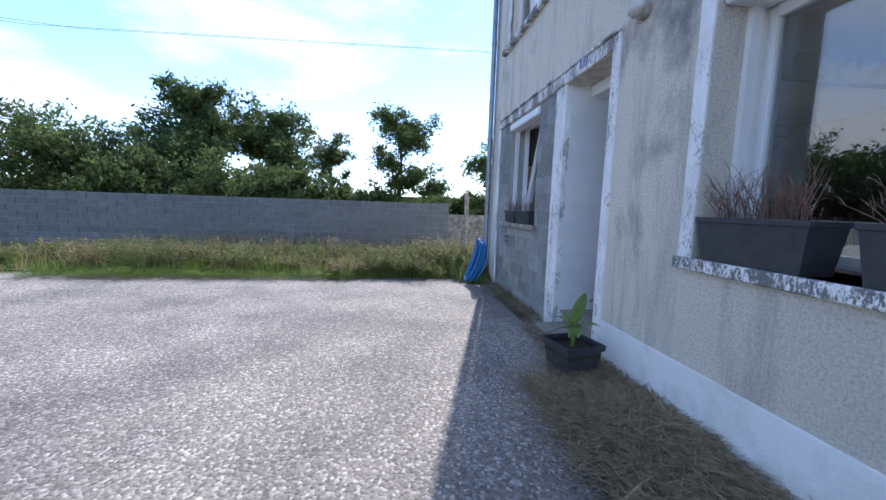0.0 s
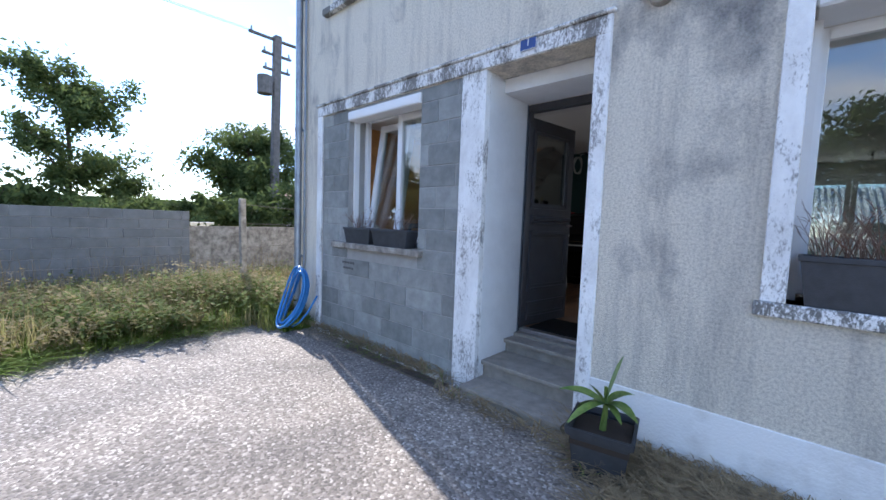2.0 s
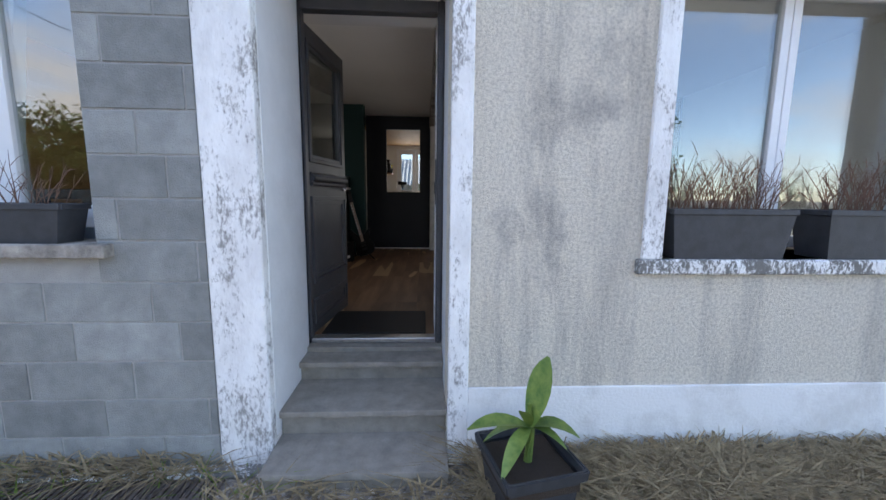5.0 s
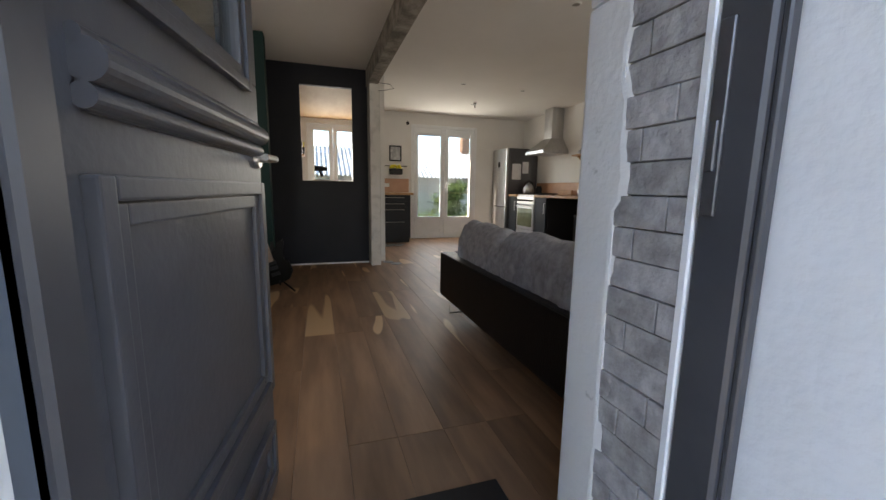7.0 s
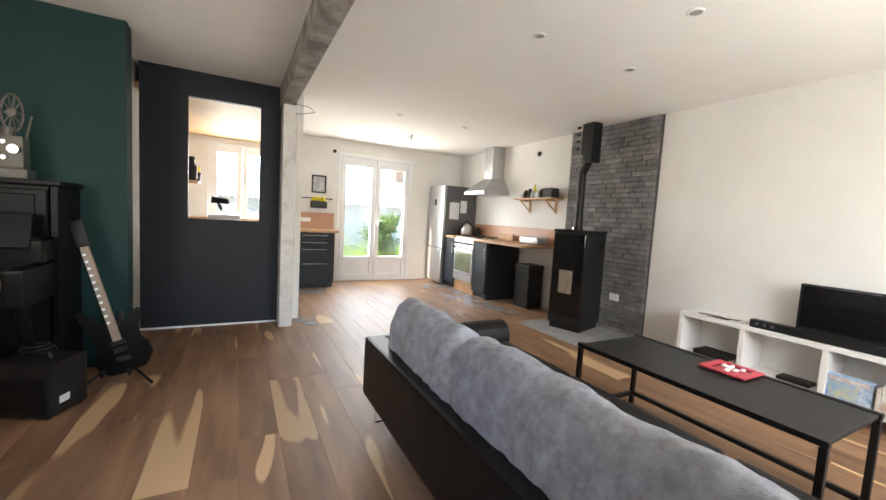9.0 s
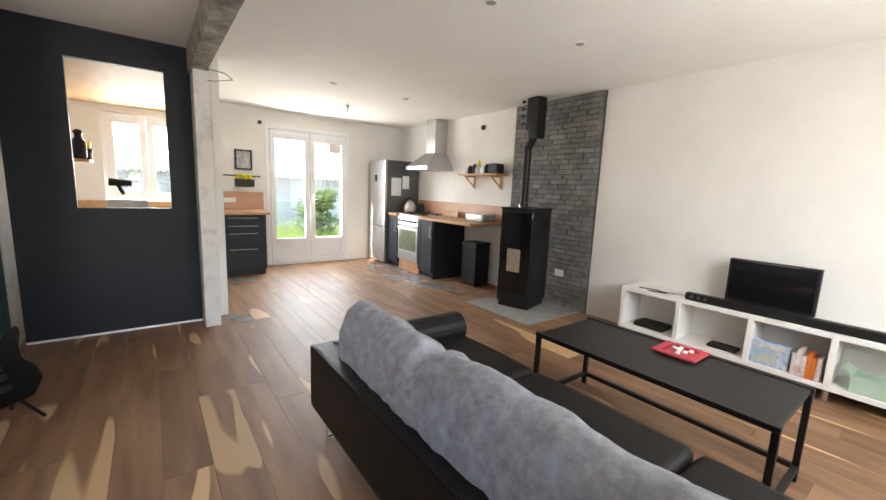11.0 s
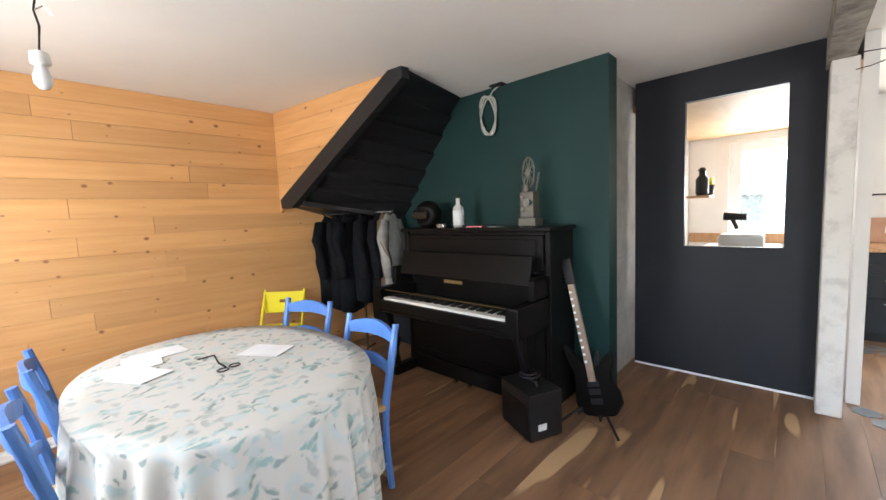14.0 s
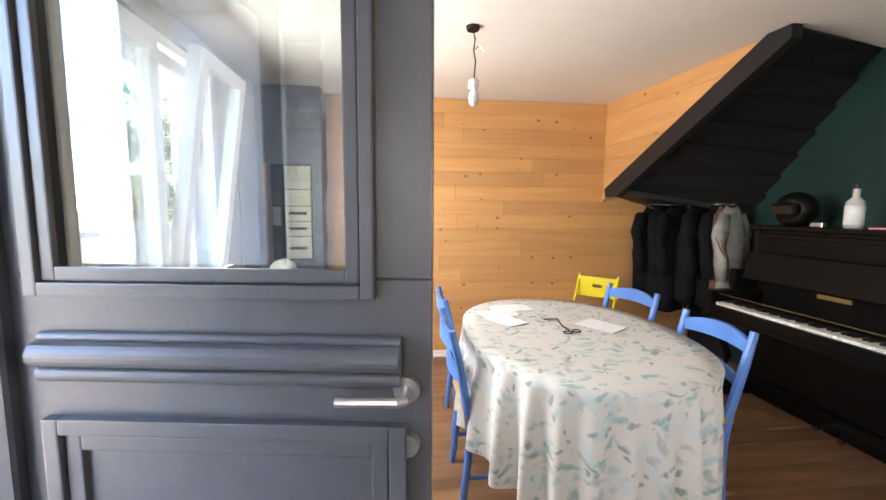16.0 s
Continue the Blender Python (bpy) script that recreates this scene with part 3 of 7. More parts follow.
swung("panel_moulding", moulding(0.11, 0.785, 0.07, 0.25, 0.055, 0.018), LEAFG, leaf_)
bm = bmesh.new()
for zc, rad, dep in ((1.100, 0.024, 0.030), (1.062, 0.015, 0.020), (1.128, 0.010, 0.012)):
    cyl(bm, (0.115, -dep * 0.55, zc), (0.775, -dep * 0.55, zc), rad, n=20)
bx(bm, 0.12, 0.77, -0.014, 0.002, 1.045, 1.135, 0.004)
swung("drip_ledge", bm, LEAFG, leaf_)
swung("door_handle", tube(rod((0.785, -0.002, 1.04), (0.785, -0.012, 1.04), 0.026, 0.024, 20), [(0.785, -0.01, 1.04), (0.785, -0.05, 1.04), (0.775, -0.055, 1.04), (0.67, -0.055, 1.038)], 0.009, 10), STEEL, leaf_, "brushed steel lever handle")
swung("lock_cylinder", rod((0.785, -0.001, 0.935), (0.785, -0.014, 0.935), 0.025, 0.022, 20), STEEL, leaf_, "round steel lock cover")
setting("wall_over_door", box(-0.36, 0.80, 0.69, 1.09, 2.60, C), WHITE)

# number plate with its digit
ENAMEL = M("blue_enamel", (0.015, 0.05, 0.22), 0.25, scale=10)
pl = thing("house_number_plate", (0.295, -0.024, 2.815), "blue enamel house number plate with a white 1", "number plate")
part("plate", bx(box(-0.07, 0.07, -0.008, 0, -0.05, 0.05, 0.003), -0.062, 0.062, -0.0095, 0, -0.042, 0.042, 0.001), ENAMEL, pl)
bmn = bmesh.new()
for q in ((-0.07, 0.07, -0.05, -0.046), (-0.07, 0.07, 0.046, 0.05), (-0.07, -0.066, -0.046, 0.046), (0.066, 0.07, -0.046, 0.046)):
    bx(bmn, q[0], q[1], -0.0115, -0.0095, q[2], q[3])
part("border", bmn, WHITEF, pl)
fc = bpy.data.curves.new("digit", "FONT")
fc.body, fc.size, fc.extrude, fc.align_x, fc.align_y = "1", 0.075, 0.0006, "CENTER", "CENTER"
fc.materials.append(WHITEF)
dg = new("digit", fc)
dg.parent = pl
dg.matrix_basis = pose(0, -0.0118, 0, 90, 0, 0)

# wall lamp
la = thing("wall_lamp", (1.185, -0.0, 2.87), "weathered oval bulkhead wall lamp beside the door", "wall lamp")
s = bmesh.new()
bmesh.ops.create_uvsphere(s, u_segments=20, v_segments=12, radius=0.075)
bmesh.ops.scale(s, vec=(1.15, 0.75, 0.6), verts=s.verts)
bmesh.ops.translate(s, vec=(0, -0.075, 0), verts=s.verts)
part("diffuser", s, M("frosted_glass", (0.55, 0.55, 0.52), 0.35, scale=8), la, smooth=True)
part("base", rod((0, 0.0, 0), (0, -0.05, 0), 0.075, 0.07, 20), OLDCON, la, "grey cast base")
part("stub", rod((-0.12, -0.03, 0.0), (-0.06, -0.03, 0.0), 0.012), BLACKM, la)

# downpipe and gutter
pp = thing("downpipe", (-3.15, -0.07, 0.0), "grey zinc downpipe with brackets on the house corner", "downpipe")
part("pipe", rod((0, 0, 0.05), (0, 0, 5.8), 0.045, n=16), ZINC, pp, smooth=False)
for z in (0.9, 2.6, 4.3):
    part("bracket", bx(rod((0, 0, z), (0, 0, z + 0.04), 0.052, n=16), -0.015, 0.015, 0, 0.07, z, z + 0.03), ZINC, pp)
sp = thing("thin_pipe", (-3.05, -0.03, 0), "thin grey cable pipe on the house corner", "pipe")
part("tube", rod((0, 0, 0.3), (0, 0, 5.8), 0.014), ZINC, sp)

# planters with dead lavender


def dry_plant(name, at, n, spread, tall, seed, mat, label, category, leafy=0):
    r = random.Random(seed)
    bm = bmesh.new()
    for _ in range(n):
        x, y = r.uniform(-spread, spread), r.uniform(-0.05, 0.05)
        h, lx, ly = tall * r.uniform(0.4, 1.0), r.uniform(-0.16, 0.16), r.uniform(-0.12, 0.06)
        k = [Vector((x, y, 0)), Vector((x + lx * 0.35, y + ly * 0.35, h * 0.5)), Vector((x + lx, y + ly, h))]
        tube(bm, k, [0.0026, 0.002, 0.0008], 4)
        for _ in range(2):
            b = k[1].lerp(k[2], r.random())
            e = b + Vector((r.uniform(-0.06, 0.06), r.uniform(-0.04, 0.04), r.uniform(0.02, 0.08)))
            tube(bm, [b, b.lerp(e, 0.5) + Vector((0, 0, 0.01)), e], [0.0016, 0.0013, 0.0006], 3)
    ob = single(name, bm, mat, label, category, "dry plants", at=at)
    return ob


TWIG = M("dry_twigs", (0.22, 0.13, 0.09), 0.9, col2=(0.13, 0.075, 0.06), scale=30)


def planter(at, L, W, H, label):
    p = thing("planter", at, label, "planter", "window planters")
    bm = bmesh.new()
    t, b = 0.012, 0.82
    vs = []
    for (k, z) in ((b, 0), (1, H), (1 - 2 * t / W, H), (b, 0.02)):
        sx, sy = L / 2 * (k if k < 1 else 1), W / 2 * k
        if z == H and k < 1:
            sx = L / 2 - t
        if z in (0, 0.02):
            sx = L / 2 - (0.035 if z == 0 else 0.045)
        vs.append([bm.verts.new((x * sx, y * sy, z)) for x, y in ((-1, -1), (1, -1), (1, 1), (-1, 1))])
    bm.faces.new(vs[0][::-1])
    for a, c in zip(vs, vs[1:]):
        for j in range(4):
            bm.faces.new((a[j], a[(j + 1) % 4], c[(j + 1) % 4], c[j]))
    bm.faces.new(vs[-1])
    part("body", bm, PLANTER, p)
    part("rim", bx(bx(bx(bx(bmesh.new(), -L / 2 - 0.006, L / 2 + 0.006, -W / 2 - 0.006, -W / 2 + 0.012, H - 0.025, H + 0.004, 0.003), -L / 2 - 0.006, L / 2 + 0.006, W / 2 - 0.012, W / 2 + 0.006, H - 0.025, H + 0.004, 0.003), -L / 2 - 0.006, -L / 2 + 0.012, -W / 2 + 0.012, W / 2 - 0.012, H - 0.025, H + 0.004, 0.003), L / 2 - 0.012, L / 2 + 0.006, -W / 2 + 0.012, W / 2 - 0.012, H - 0.025, H + 0.004, 0.003), PLANTER, p)
    part("soil", box(-L / 2 + 0.02, L / 2 - 0.02, -W / 2 + 0.02, W / 2 - 0.02, H * 0.5, H - 0.04), SOIL, p)


for x, z, y, L, sd in ((-1.84, 1.17, 0.045, 0.50, 3), (-1.27, 1.17, 0.045, 0.58, 4)):
    planter((x, y, z), L, 0.17, 0.18, "anthracite plastic planter on the concrete window sill")
    dry_plant("dead_lavender", (x, y, z + 0.14), 34, L / 2 - 0.06, 0.24, sd, TWIG, "dead brown lavender stalks in a window planter", "dead plant")
for x, sd in ((2.225, 5), (3.04, 6)):
    planter((x, 0.085, 1.105), 0.64, 0.22, 0.25, "anthracite tapered planter on the weathered window sill")
    dry_plant("dead_lavender", (x, 0.085, 1.30), 110, 0.25, 0.34, sd, TWIG, "dead reddish-brown lavender stalks in a window planter", "dead plant")


def leaf_blade(bm, base, tip, w, droop=0.0):
    base, tip = Vector(base), Vector(tip)
    d = tip - base
    side = d.cross(Vector((0, 0, 1)))
    side = side.normalized() if side.length > 1e-5 else Vector((1, 0, 0))
    rows = []
    for i in range(7):
        t = i / 6
        c = base + d * t - Vector((0, 0, droop * t * t))
        ww = w * math.sin(math.pi * (0.08 + 0.9 * t)) ** 0.8
        rows.append((bm.verts.new(c - side * ww + Vector((0, 0, ww * 0.35))), bm.verts.new(c), bm.verts.new(c + side * ww + Vector((0, 0, ww * 0.35)))))
    for a, b in zip(rows, rows[1:]):
        bm.faces.new((a[0], a[1], b[1], b[0]))
        bm.faces.new((a[1], a[2], b[2], b[1]))


# potted banana plant by the door
pt = thing("plant_pot", (1.13, -0.36, 0.0), "square black plastic plant pot beside the doorstep", "plant pot", rz=12)
bm = bmesh.new()
rings = []
for s, z in ((0.130, 0.0), (0.158, 0.27), (0.178, 0.275), (0.184, 0.325), (0.166, 0.325), (0.160, 0.29)):
    rings.append([bm.verts.new((a * s, b * s, z)) for a, b in ((-1, -1), (1, -1), (1, 1), (-1, 1))])
for a, b in zip(rings, rings[1:]):
    for j in range(4):
        bm.faces.new((a[j], a[(j + 1) % 4], b[(j + 1) % 4], b[j]))
bm.faces.new(rings[0][::-1])
bmesh.ops.bevel(bm, geom=bm.edges[:], offset=0.006, segments=2, affect="EDGES")
part("body", bm, PLANTER, pt)
part("soil", box(-0.156, 0.156, -0.156, 0.156, 0.22, 0.275), SOIL, pt)
bp_ = thing("banana_plant", (1.13, -0.36, 0.272), "young banana plant with a few torn yellow-green leaves", "potted plant")
part("stem", tube(bmesh.new(), [(0, 0, 0), (0.01, 0, 0.15), (0.0, 0.01, 0.26)], [0.02, 0.016, 0.01], 8), LEAFM, bp_)
r = random.Random(9)
for tip, w, dr in (((0.08, 0.03, 0.46), 0.075, 0.0), ((-0.27, -0.03, 0.27), 0.050, 0.10), ((0.20, -0.06, 0.27), 0.045, 0.13), ((-0.15, -0.17, 0.16), 0.035, 0.12), ((0.12, 0.16, 0.3), 0.035, 0.1), ((-0.20, 0.08, 0.16), 0.04, 0.14), ((-0.06, -0.10, 0.33), 0.03, 0.04), ((0.13, -0.10, 0.22), 0.025, 0.10)):
    bm = bmesh.new()
    leaf_blade(bm, (0, 0, 0.16), tip, w, dr)
    part("leaf", bm, LEAFM, bp_, smooth=True)

# coiled blue hose
hs = thing("garden_hose", (-2.72, -0.22, 0.0), "coiled blue garden hose leaning on the house corner", "hose")
r = random.Random(4)
for k in range(9):
    c = Vector((-0.15 + 0.024 * k, -0.022 * k, 0.40 + 0.008 * k))
    rx, rz = 0.20 + r.uniform(-0.06, 0.05), 0.36 + r.uniform(-0.05, 0.03)
    pts = []
    for i in range(28):
        a = 2 * math.pi * i / 28
        pts.append((c.x + rx * math.cos(a) + 0.05 * math.sin(a), c.y + 0.10 * math.sin(a) + 0.03 * math.cos(2 * a), c.z + rz * math.sin(a)))
    part("loop", tube(bmesh.new(), pts, 0.013, 8, True), HOSE, hs, smooth=True)
part("loose_end", tube(bmesh.new(), [(-0.05, -0.12, 0.05), (0.12, -0.10, 0.14), (0.25, -0.05, 0.30), (0.36, 0.0, 0.50)], 0.013, 8), HOSE, hs, smooth=True)

st_m = thing("stencil_mark", (-2.04, 0.0005, 0.90), "faint dark stencilled mark on a concrete block", "stencil mark")
for z, w in ((0.03, 0.125), (-0.035, 0.10)):
    for k in range(5):
        part("bar", box(-w + k * w * 0.42, -w + k * w * 0.42 + w * 0.3, -0.0025, 0.001, z - 0.012, z + 0.012), JOINT, st_m)
setting("kerb_strip", box(-2.75, -0.10, -0.085, -0.002, 0, 0.028, 0.008), SILL, "pale rough concrete strip along the wall base")

# drain grate along the block wall
gr = thing("drain_grate", (-1.05, -0.16, 0.0), "rusty metal drain grate set in the concrete", "drain grate")
RUST = M("rusty_iron", (0.16, 0.13, 0.11), 0.8, col2=(0.09, 0.07, 0.06), scale=20, bump=0.4)
part("rim", bx(bx(bmesh.new(), -0.75, 0.75, -0.065, -0.055, 0.001, 0.014), -0.75, 0.75, 0.055, 0.065, 0.001, 0.014), RUST, gr)
for k in range(50):
    x = -0.74 + 1.48 * k / 49
    part("slat", box(x - 0.008, x + 0.008, -0.055, 0.055, 0.002, 0.012), RUST, gr)

# weeds and cut grass


def blades(name, n, spots, lo, hi, seed, mat, label, lie=0.0, width=0.006):
    """Grass as one sheet of many narrow bent blades over the spots (x0, x1, y0, y1, density weight, ground z)."""
    r = random.Random(seed)
    v, f = [], []
    tot = sum(s[4] for s in spots)
    for x0, x1, y0, y1, wgt, gz in spots:
        for _ in range(int(n * wgt / tot)):
            x, y = r.uniform(x0, x1), r.uniform(y0, y1)
            clump = noise.noise(Vector((x * 1.3, y * 1.3, seed))) * 0.5 + 0.6
            h = r.uniform(lo, hi) * max(0.25, clump)
            a = r.uniform(0, 6.283)
            lean = h * (r.uniform(0.1, 0.5) + lie * r.uniform(1, 2.5))
            dx, dy = math.cos(a), math.sin(a)
            hz = h * (1 - 0.75 * lie)
            w = width * r.uniform(0.6, 1.5)
            px, py = -dy * w, dx * w
            g = gz + (r.uniform(0, 0.075) if lie else 0)
            i = len(v)
            v += [(x - px, y - py, g), (x + px, y + py, g), (x + dx * lean * 0.4 + px * 0.7, y + dy * lean * 0.4 + py * 0.7, g + hz * 0.6), (x + dx * lean * 0.4 - px * 0.7, y + dy * lean * 0.4 - py * 0.7, g + hz * 0.6), (x + dx * lean, y + dy * lean, g + hz)]
            f += [(i, i + 1, i + 2, i + 3), (i + 3, i + 2, i + 4)]
    me = bpy.data.meshes.new(name)
    me.from_pydata(v, [], f)
    me.materials.append(mat)
    return tagged(new(name, me), label, "grass", "", "stuff")


SOILG = M("dry_soil", (0.16, 0.13, 0.07), 0.95, col2=(0.10, 0.09, 0.04), scale=4, bump=0.8, fine=40)
setting("soil_strip", bx(bx(bmesh.new(), -9, -3.6, -14, 12, -0.1, 0.03), -60, -9, -60, 60, -0.1, 0.0), SOILG, "rough weedy ground beside the forecourt")
G2 = leafy("green_grass", (0.24, 0.31, 0.07), (0.12, 0.19, 0.04))
GRASSM = leafy("meadow_blades", (0.22, 0.25, 0.075), (0.38, 0.30, 0.16))
blades("meadow_grass", 9500, [(-7.9, -3.5, -10, 3.5, 5, 0.02), (-4.4, -3.3, -3.5, 0.2, 1.5, 0.0), (-3.5, -2.9, -0.6, 0.2, 0.5, 0.0)], 0.10, 0.50, 2, GRASSM, "mixed green and yellow tall grass along the wall")
blades("green_grass", 9000, [(-6.0, -3.5, -6, 0.5, 3, 0.02), (-3.6, -2.75, -0.45, 0.1, 1.2, 0.0), (-4.2, -3.4, -9, -3, 1, 0.0)], 0.10, 0.38, 5, G2, "fresh green grass at the edge of the concrete")
blades("tall_stalks", 1500, [(-7.5, -3.8, -7, 3, 1, 0.02)], 0.7, 1.25, 7, STRAW, "tall dry grass stalks with seed heads", width=0.004)
blades("cut_grass", 7500, [(-4.3, -3.0, -8, -2.5, 1, 0.0), (-4.2, -3.3, -3, -0.6, 0.6, 0.0)], 0.2, 0.5, 8, G2, "heaps of freshly cut grass on the concrete", lie=1.0)
blades("hay", 12500, [(0.95, 3.9, -0.46, -0.02, 3.2, 0.02), (1.2, 3.9, -0.78, -0.3, 1.9, 0.0), (-0.36, 0.9, -0.34, -0.22, 0.08, 0.0), (-2.6, -0.4, -0.12, 0.0, 0.35, 0.0)], 0.16, 0.42, 11, STRAW, "dry cut hay lying along the base of the facade", lie=0.8, width=0.0045)
blades("hay_green", 600, [(0.95, 3.4, -0.45, -0.02, 3, 0.0), (-2.6, 0.0, -0.28, -0.02, 1, 0.0)], 0.08, 0.25, 12, G2, "wilted green weeds along the base of the facade", lie=0.7, width=0.003)



def weeds(name, n, spots, seed, mat, label, tall):
    """Bushy weeds: leaning stems set with small pointed leaves, thickest along the edge of the concrete."""
    r = random.Random(seed)
    v, f = [], []
    tot = sum(q[4] for q in spots)
    for x0, x1, y0, y1, wgt in spots:
        for _ in range(int(n * wgt / tot)):
            x, y = r.uniform(x0, x1), r.uniform(y0, y1)
            if noise.noise(Vector((x * 0.9, y * 0.9, seed))) < -0.22:
                continue
            h = tall * r.uniform(0.5, 1.15) * (0.75 + 0.6 * noise.noise(Vector((x * 0.6, y * 0.6, 4))))
            for _ in range(3):
                a, lean = r.uniform(0, 6.283), r.uniform(0.15, 0.75) * h
                tip = Vector((x + math.cos(a) * lean, y + math.sin(a) * lean, h * r.uniform(0.7, 1.0)))
                base = Vector((x, y, 0.0))
                side = Vector((-math.sin(a), math.cos(a), 0)) * 0.003
                i = len(v)
                v += [base - side, base + side, tip]
                f.append((i, i + 1, i + 2))
                for k in range(9):
                    p = base.lerp(tip, 0.18 + 0.82 * (k + r.random()) / 9)
                    b, s_ = r.uniform(0, 6.283), r.uniform(0.03, 0.085)
                    d1 = Vector((math.cos(b), math.sin(b), r.uniform(-0.5, 0.6))) * s_
                    d2 = Vector((-math.sin(b), math.cos(b), r.uniform(-0.3, 0.3))) * s_ * 0.28
                    i = len(v)
                    v += [p, p + d1 * 0.5 - d2, p + d1, p + d1 * 0.5 + d2]
                    f.append((i, i + 1, i + 2, i + 3))
    me = bpy.data.meshes.new(name)
    me.from_pydata(v, [], f)
    me.materials.append(mat)
    return tagged(new(name, me), label, "weeds", "", "stuff")


WEEDG = leafy("weed_leaves", (0.20, 0.25, 0.075), (0.08, 0.11, 0.035))
WEEDY = leafy("withered_weed", (0.40, 0.33, 0.18), (0.20, 0.165, 0.085))
edge = [(-5.6, -3.7, -9.5, -2.5, 3), (-5.4, -3.3, -3.0, 0.2, 3), (-7.8, -5.0, -9, 3, 2), (-3.5, -3.0, -0.5, 0.1, 0.4)]
weeds("green_weeds", 2100, edge, 71, WEEDG, "lush green weeds along the edge of the forecourt", 0.60)
weeds("withered_weeds", 1100, edge, 72, WEEDY, "withered yellow-brown weeds among the green ones", 0.66)

# garden wall of blocks
gw = setting("garden_wall", box(-8.19, -8.012, -14, -0.1, -0.05, 1.475), MORTAR, "grey concrete block garden wall")
setting("garden_wall_low", box(-8.3, -8.2, -0.1, 12, -0.05, 1.15), OLDCON, "low weathered concrete panel fence")
po = thing("fence_post", (-5.03, -0.07, 0.0), "leaning pale concrete fence post with wires", "fence post")
part("post", bx(bmesh.new(), -0.045, 0.045, -0.045, 0.045, -0.1, 1.72, 0.008, 1, pose(0, 0, 0, 2, 3, 0)), OLDCON, po)
for z in (0.9, 1.3, 1.62):
    part("wire", tube(bmesh.new(), [(0.05, 0.0, z), (-1.5, 2.5, z - 0.06), (-3.1, 5.2, z - 0.03)], 0.004, 4), RUST, po)

# trees


def tree(at, h, spread, seed, n, label, trunk=0.14, low=0.18, leaf=0.16, name="tree", dense=1.6):
    r = random.Random(seed)
    t = thing(name, at, label, "tree" if name == "tree" else "bush")
    bm = bmesh.new()
    pts = [Vector((0, 0, 0))]
    for i in range(1, 6):
        pts.append(Vector((r.uniform(-0.12, 0.12) * i * 0.4, r.uniform(-0.12, 0.12) * i * 0.4, h * 0.85 * i / 5)))
    tube(bm, pts, [trunk * (1 - 0.85 * i / 5) for i in range(6)], 8)
    ends = []
    for k in range(int(16 * dense)):
        z = r.uniform(low, 0.95)
        b = pts[min(int(z * 5 / 0.95), 4)].copy()
        b.z = h * 0.85 * z
        a = r.uniform(0, 6.283)
        reach = spread * math.sqrt(max(0.08, 1 - abs(z - 0.5) ** 1.5 * 1.9)) * r.uniform(0.5, 1.05)
        e = b + Vector((math.cos(a) * reach, math.sin(a) * reach, reach * r.uniform(0.2, 0.8)))
        m = b.lerp(e, 0.5) + Vector((0, 0, -0.06 * reach))
        tube(bm, [b, m, e], [trunk * 0.32, trunk * 0.2, trunk * 0.05], 5)
        ends += [m, e, m.lerp(e, 0.5), b.lerp(m, 0.7)]
    part("trunk", bm, BARK, t)
    v, f = [], []
    clumps = [(e + Vector((r.gauss(0, spread * 0.13), r.gauss(0, spread * 0.13), r.gauss(0, spread * 0.10))), spread * r.uniform(0.12, 0.26)) for e in ends for _ in range(2)]
    for _ in range(int(n * 2.0)):
        c, rad = r.choice(clumps)
        p = c + Vector((r.gauss(0, 0.5), r.gauss(0, 0.5), r.gauss(0, 0.42))) * rad
        s = leaf * r.uniform(0.4, 1.0)
        q = Euler((r.uniform(-1.1, 1.1), r.uniform(-1.1, 1.1), r.uniform(0, 6.28)))
        i = len(v)
        for dx, dy, dz in ((-s, 0, 0), (0, -s * 0.45, s * 0.12), (s, 0, 0), (0, s * 0.45, s * 0.12)):
            w = Vector((dx, dy, dz))
            w.rotate(q)
            v.append(p + w)
        f.append((i, i + 1, i + 2, i + 3))
    me = bpy.data.meshes.new("crown")
    me.from_pydata(v, [], f)
    me.materials.append(TREELEAF)
    cr = new("crown", me)
    cr.parent = t
    return t


tree((-16.0, -1.5, 0), 6.4, 1.9, 21, 7000, "young leafy tree behind the garden wall", leaf=0.12)
tree((-19.0, -12.5, 0), 8.0, 2.6, 22, 13000, "tall dense broad-leaved tree behind the garden wall", leaf=0.17)
tree((-23.0, -9.6, 0), 8.2, 2.7, 23, 9000, "tall broad-leaved tree behind the garden wall", leaf=0.18)
tree((-17.5, -5.2, 0), 5.4, 1.3, 24, 4200, "slender young tree with sparse leaves", leaf=0.11)
tree((-17.0, 4.5, 0), 6.1, 2.5, 25, 12000, "round leafy tree beside the utility pole", leaf=0.14)
tree((-24.0, 1.2, 0), 3.4, 1.8, 26, 2200, "low distant leafy tree", leaf=0.16)
for k, (x, y, hh, sp_) in enumerate(((-12.5, -8.2, 2.7, 1.9), (-12.8, -10.8, 3.3, 2.1), (-12.3, -13.6, 4.0, 2.3), (-11.0, -17.0, 4.4, 2.6), (-12.6, -5.6, 2.5, 1.7), (-14.5, -3.2, 1.9, 1.5), (-10.5, -21.0, 4.2, 2.8), (-15.5, 0.6, 1.5, 1.4), (-13.0, 3.0, 1.9, 1.5), (-11.5, 5.4, 2.2, 1.8), (-12.0, 8.2, 2.4, 2.0), (-16.0, -14.0, 4.0, 2.8), (-17.0, -19.0, 5.0, 3.2))):
    tree((x, y, 0), hh, sp_, 40 + k, 5200, "dense overgrown hedge bush behind the garden wall", trunk=0.08, low=0.05, leaf=0.14, name="bush")
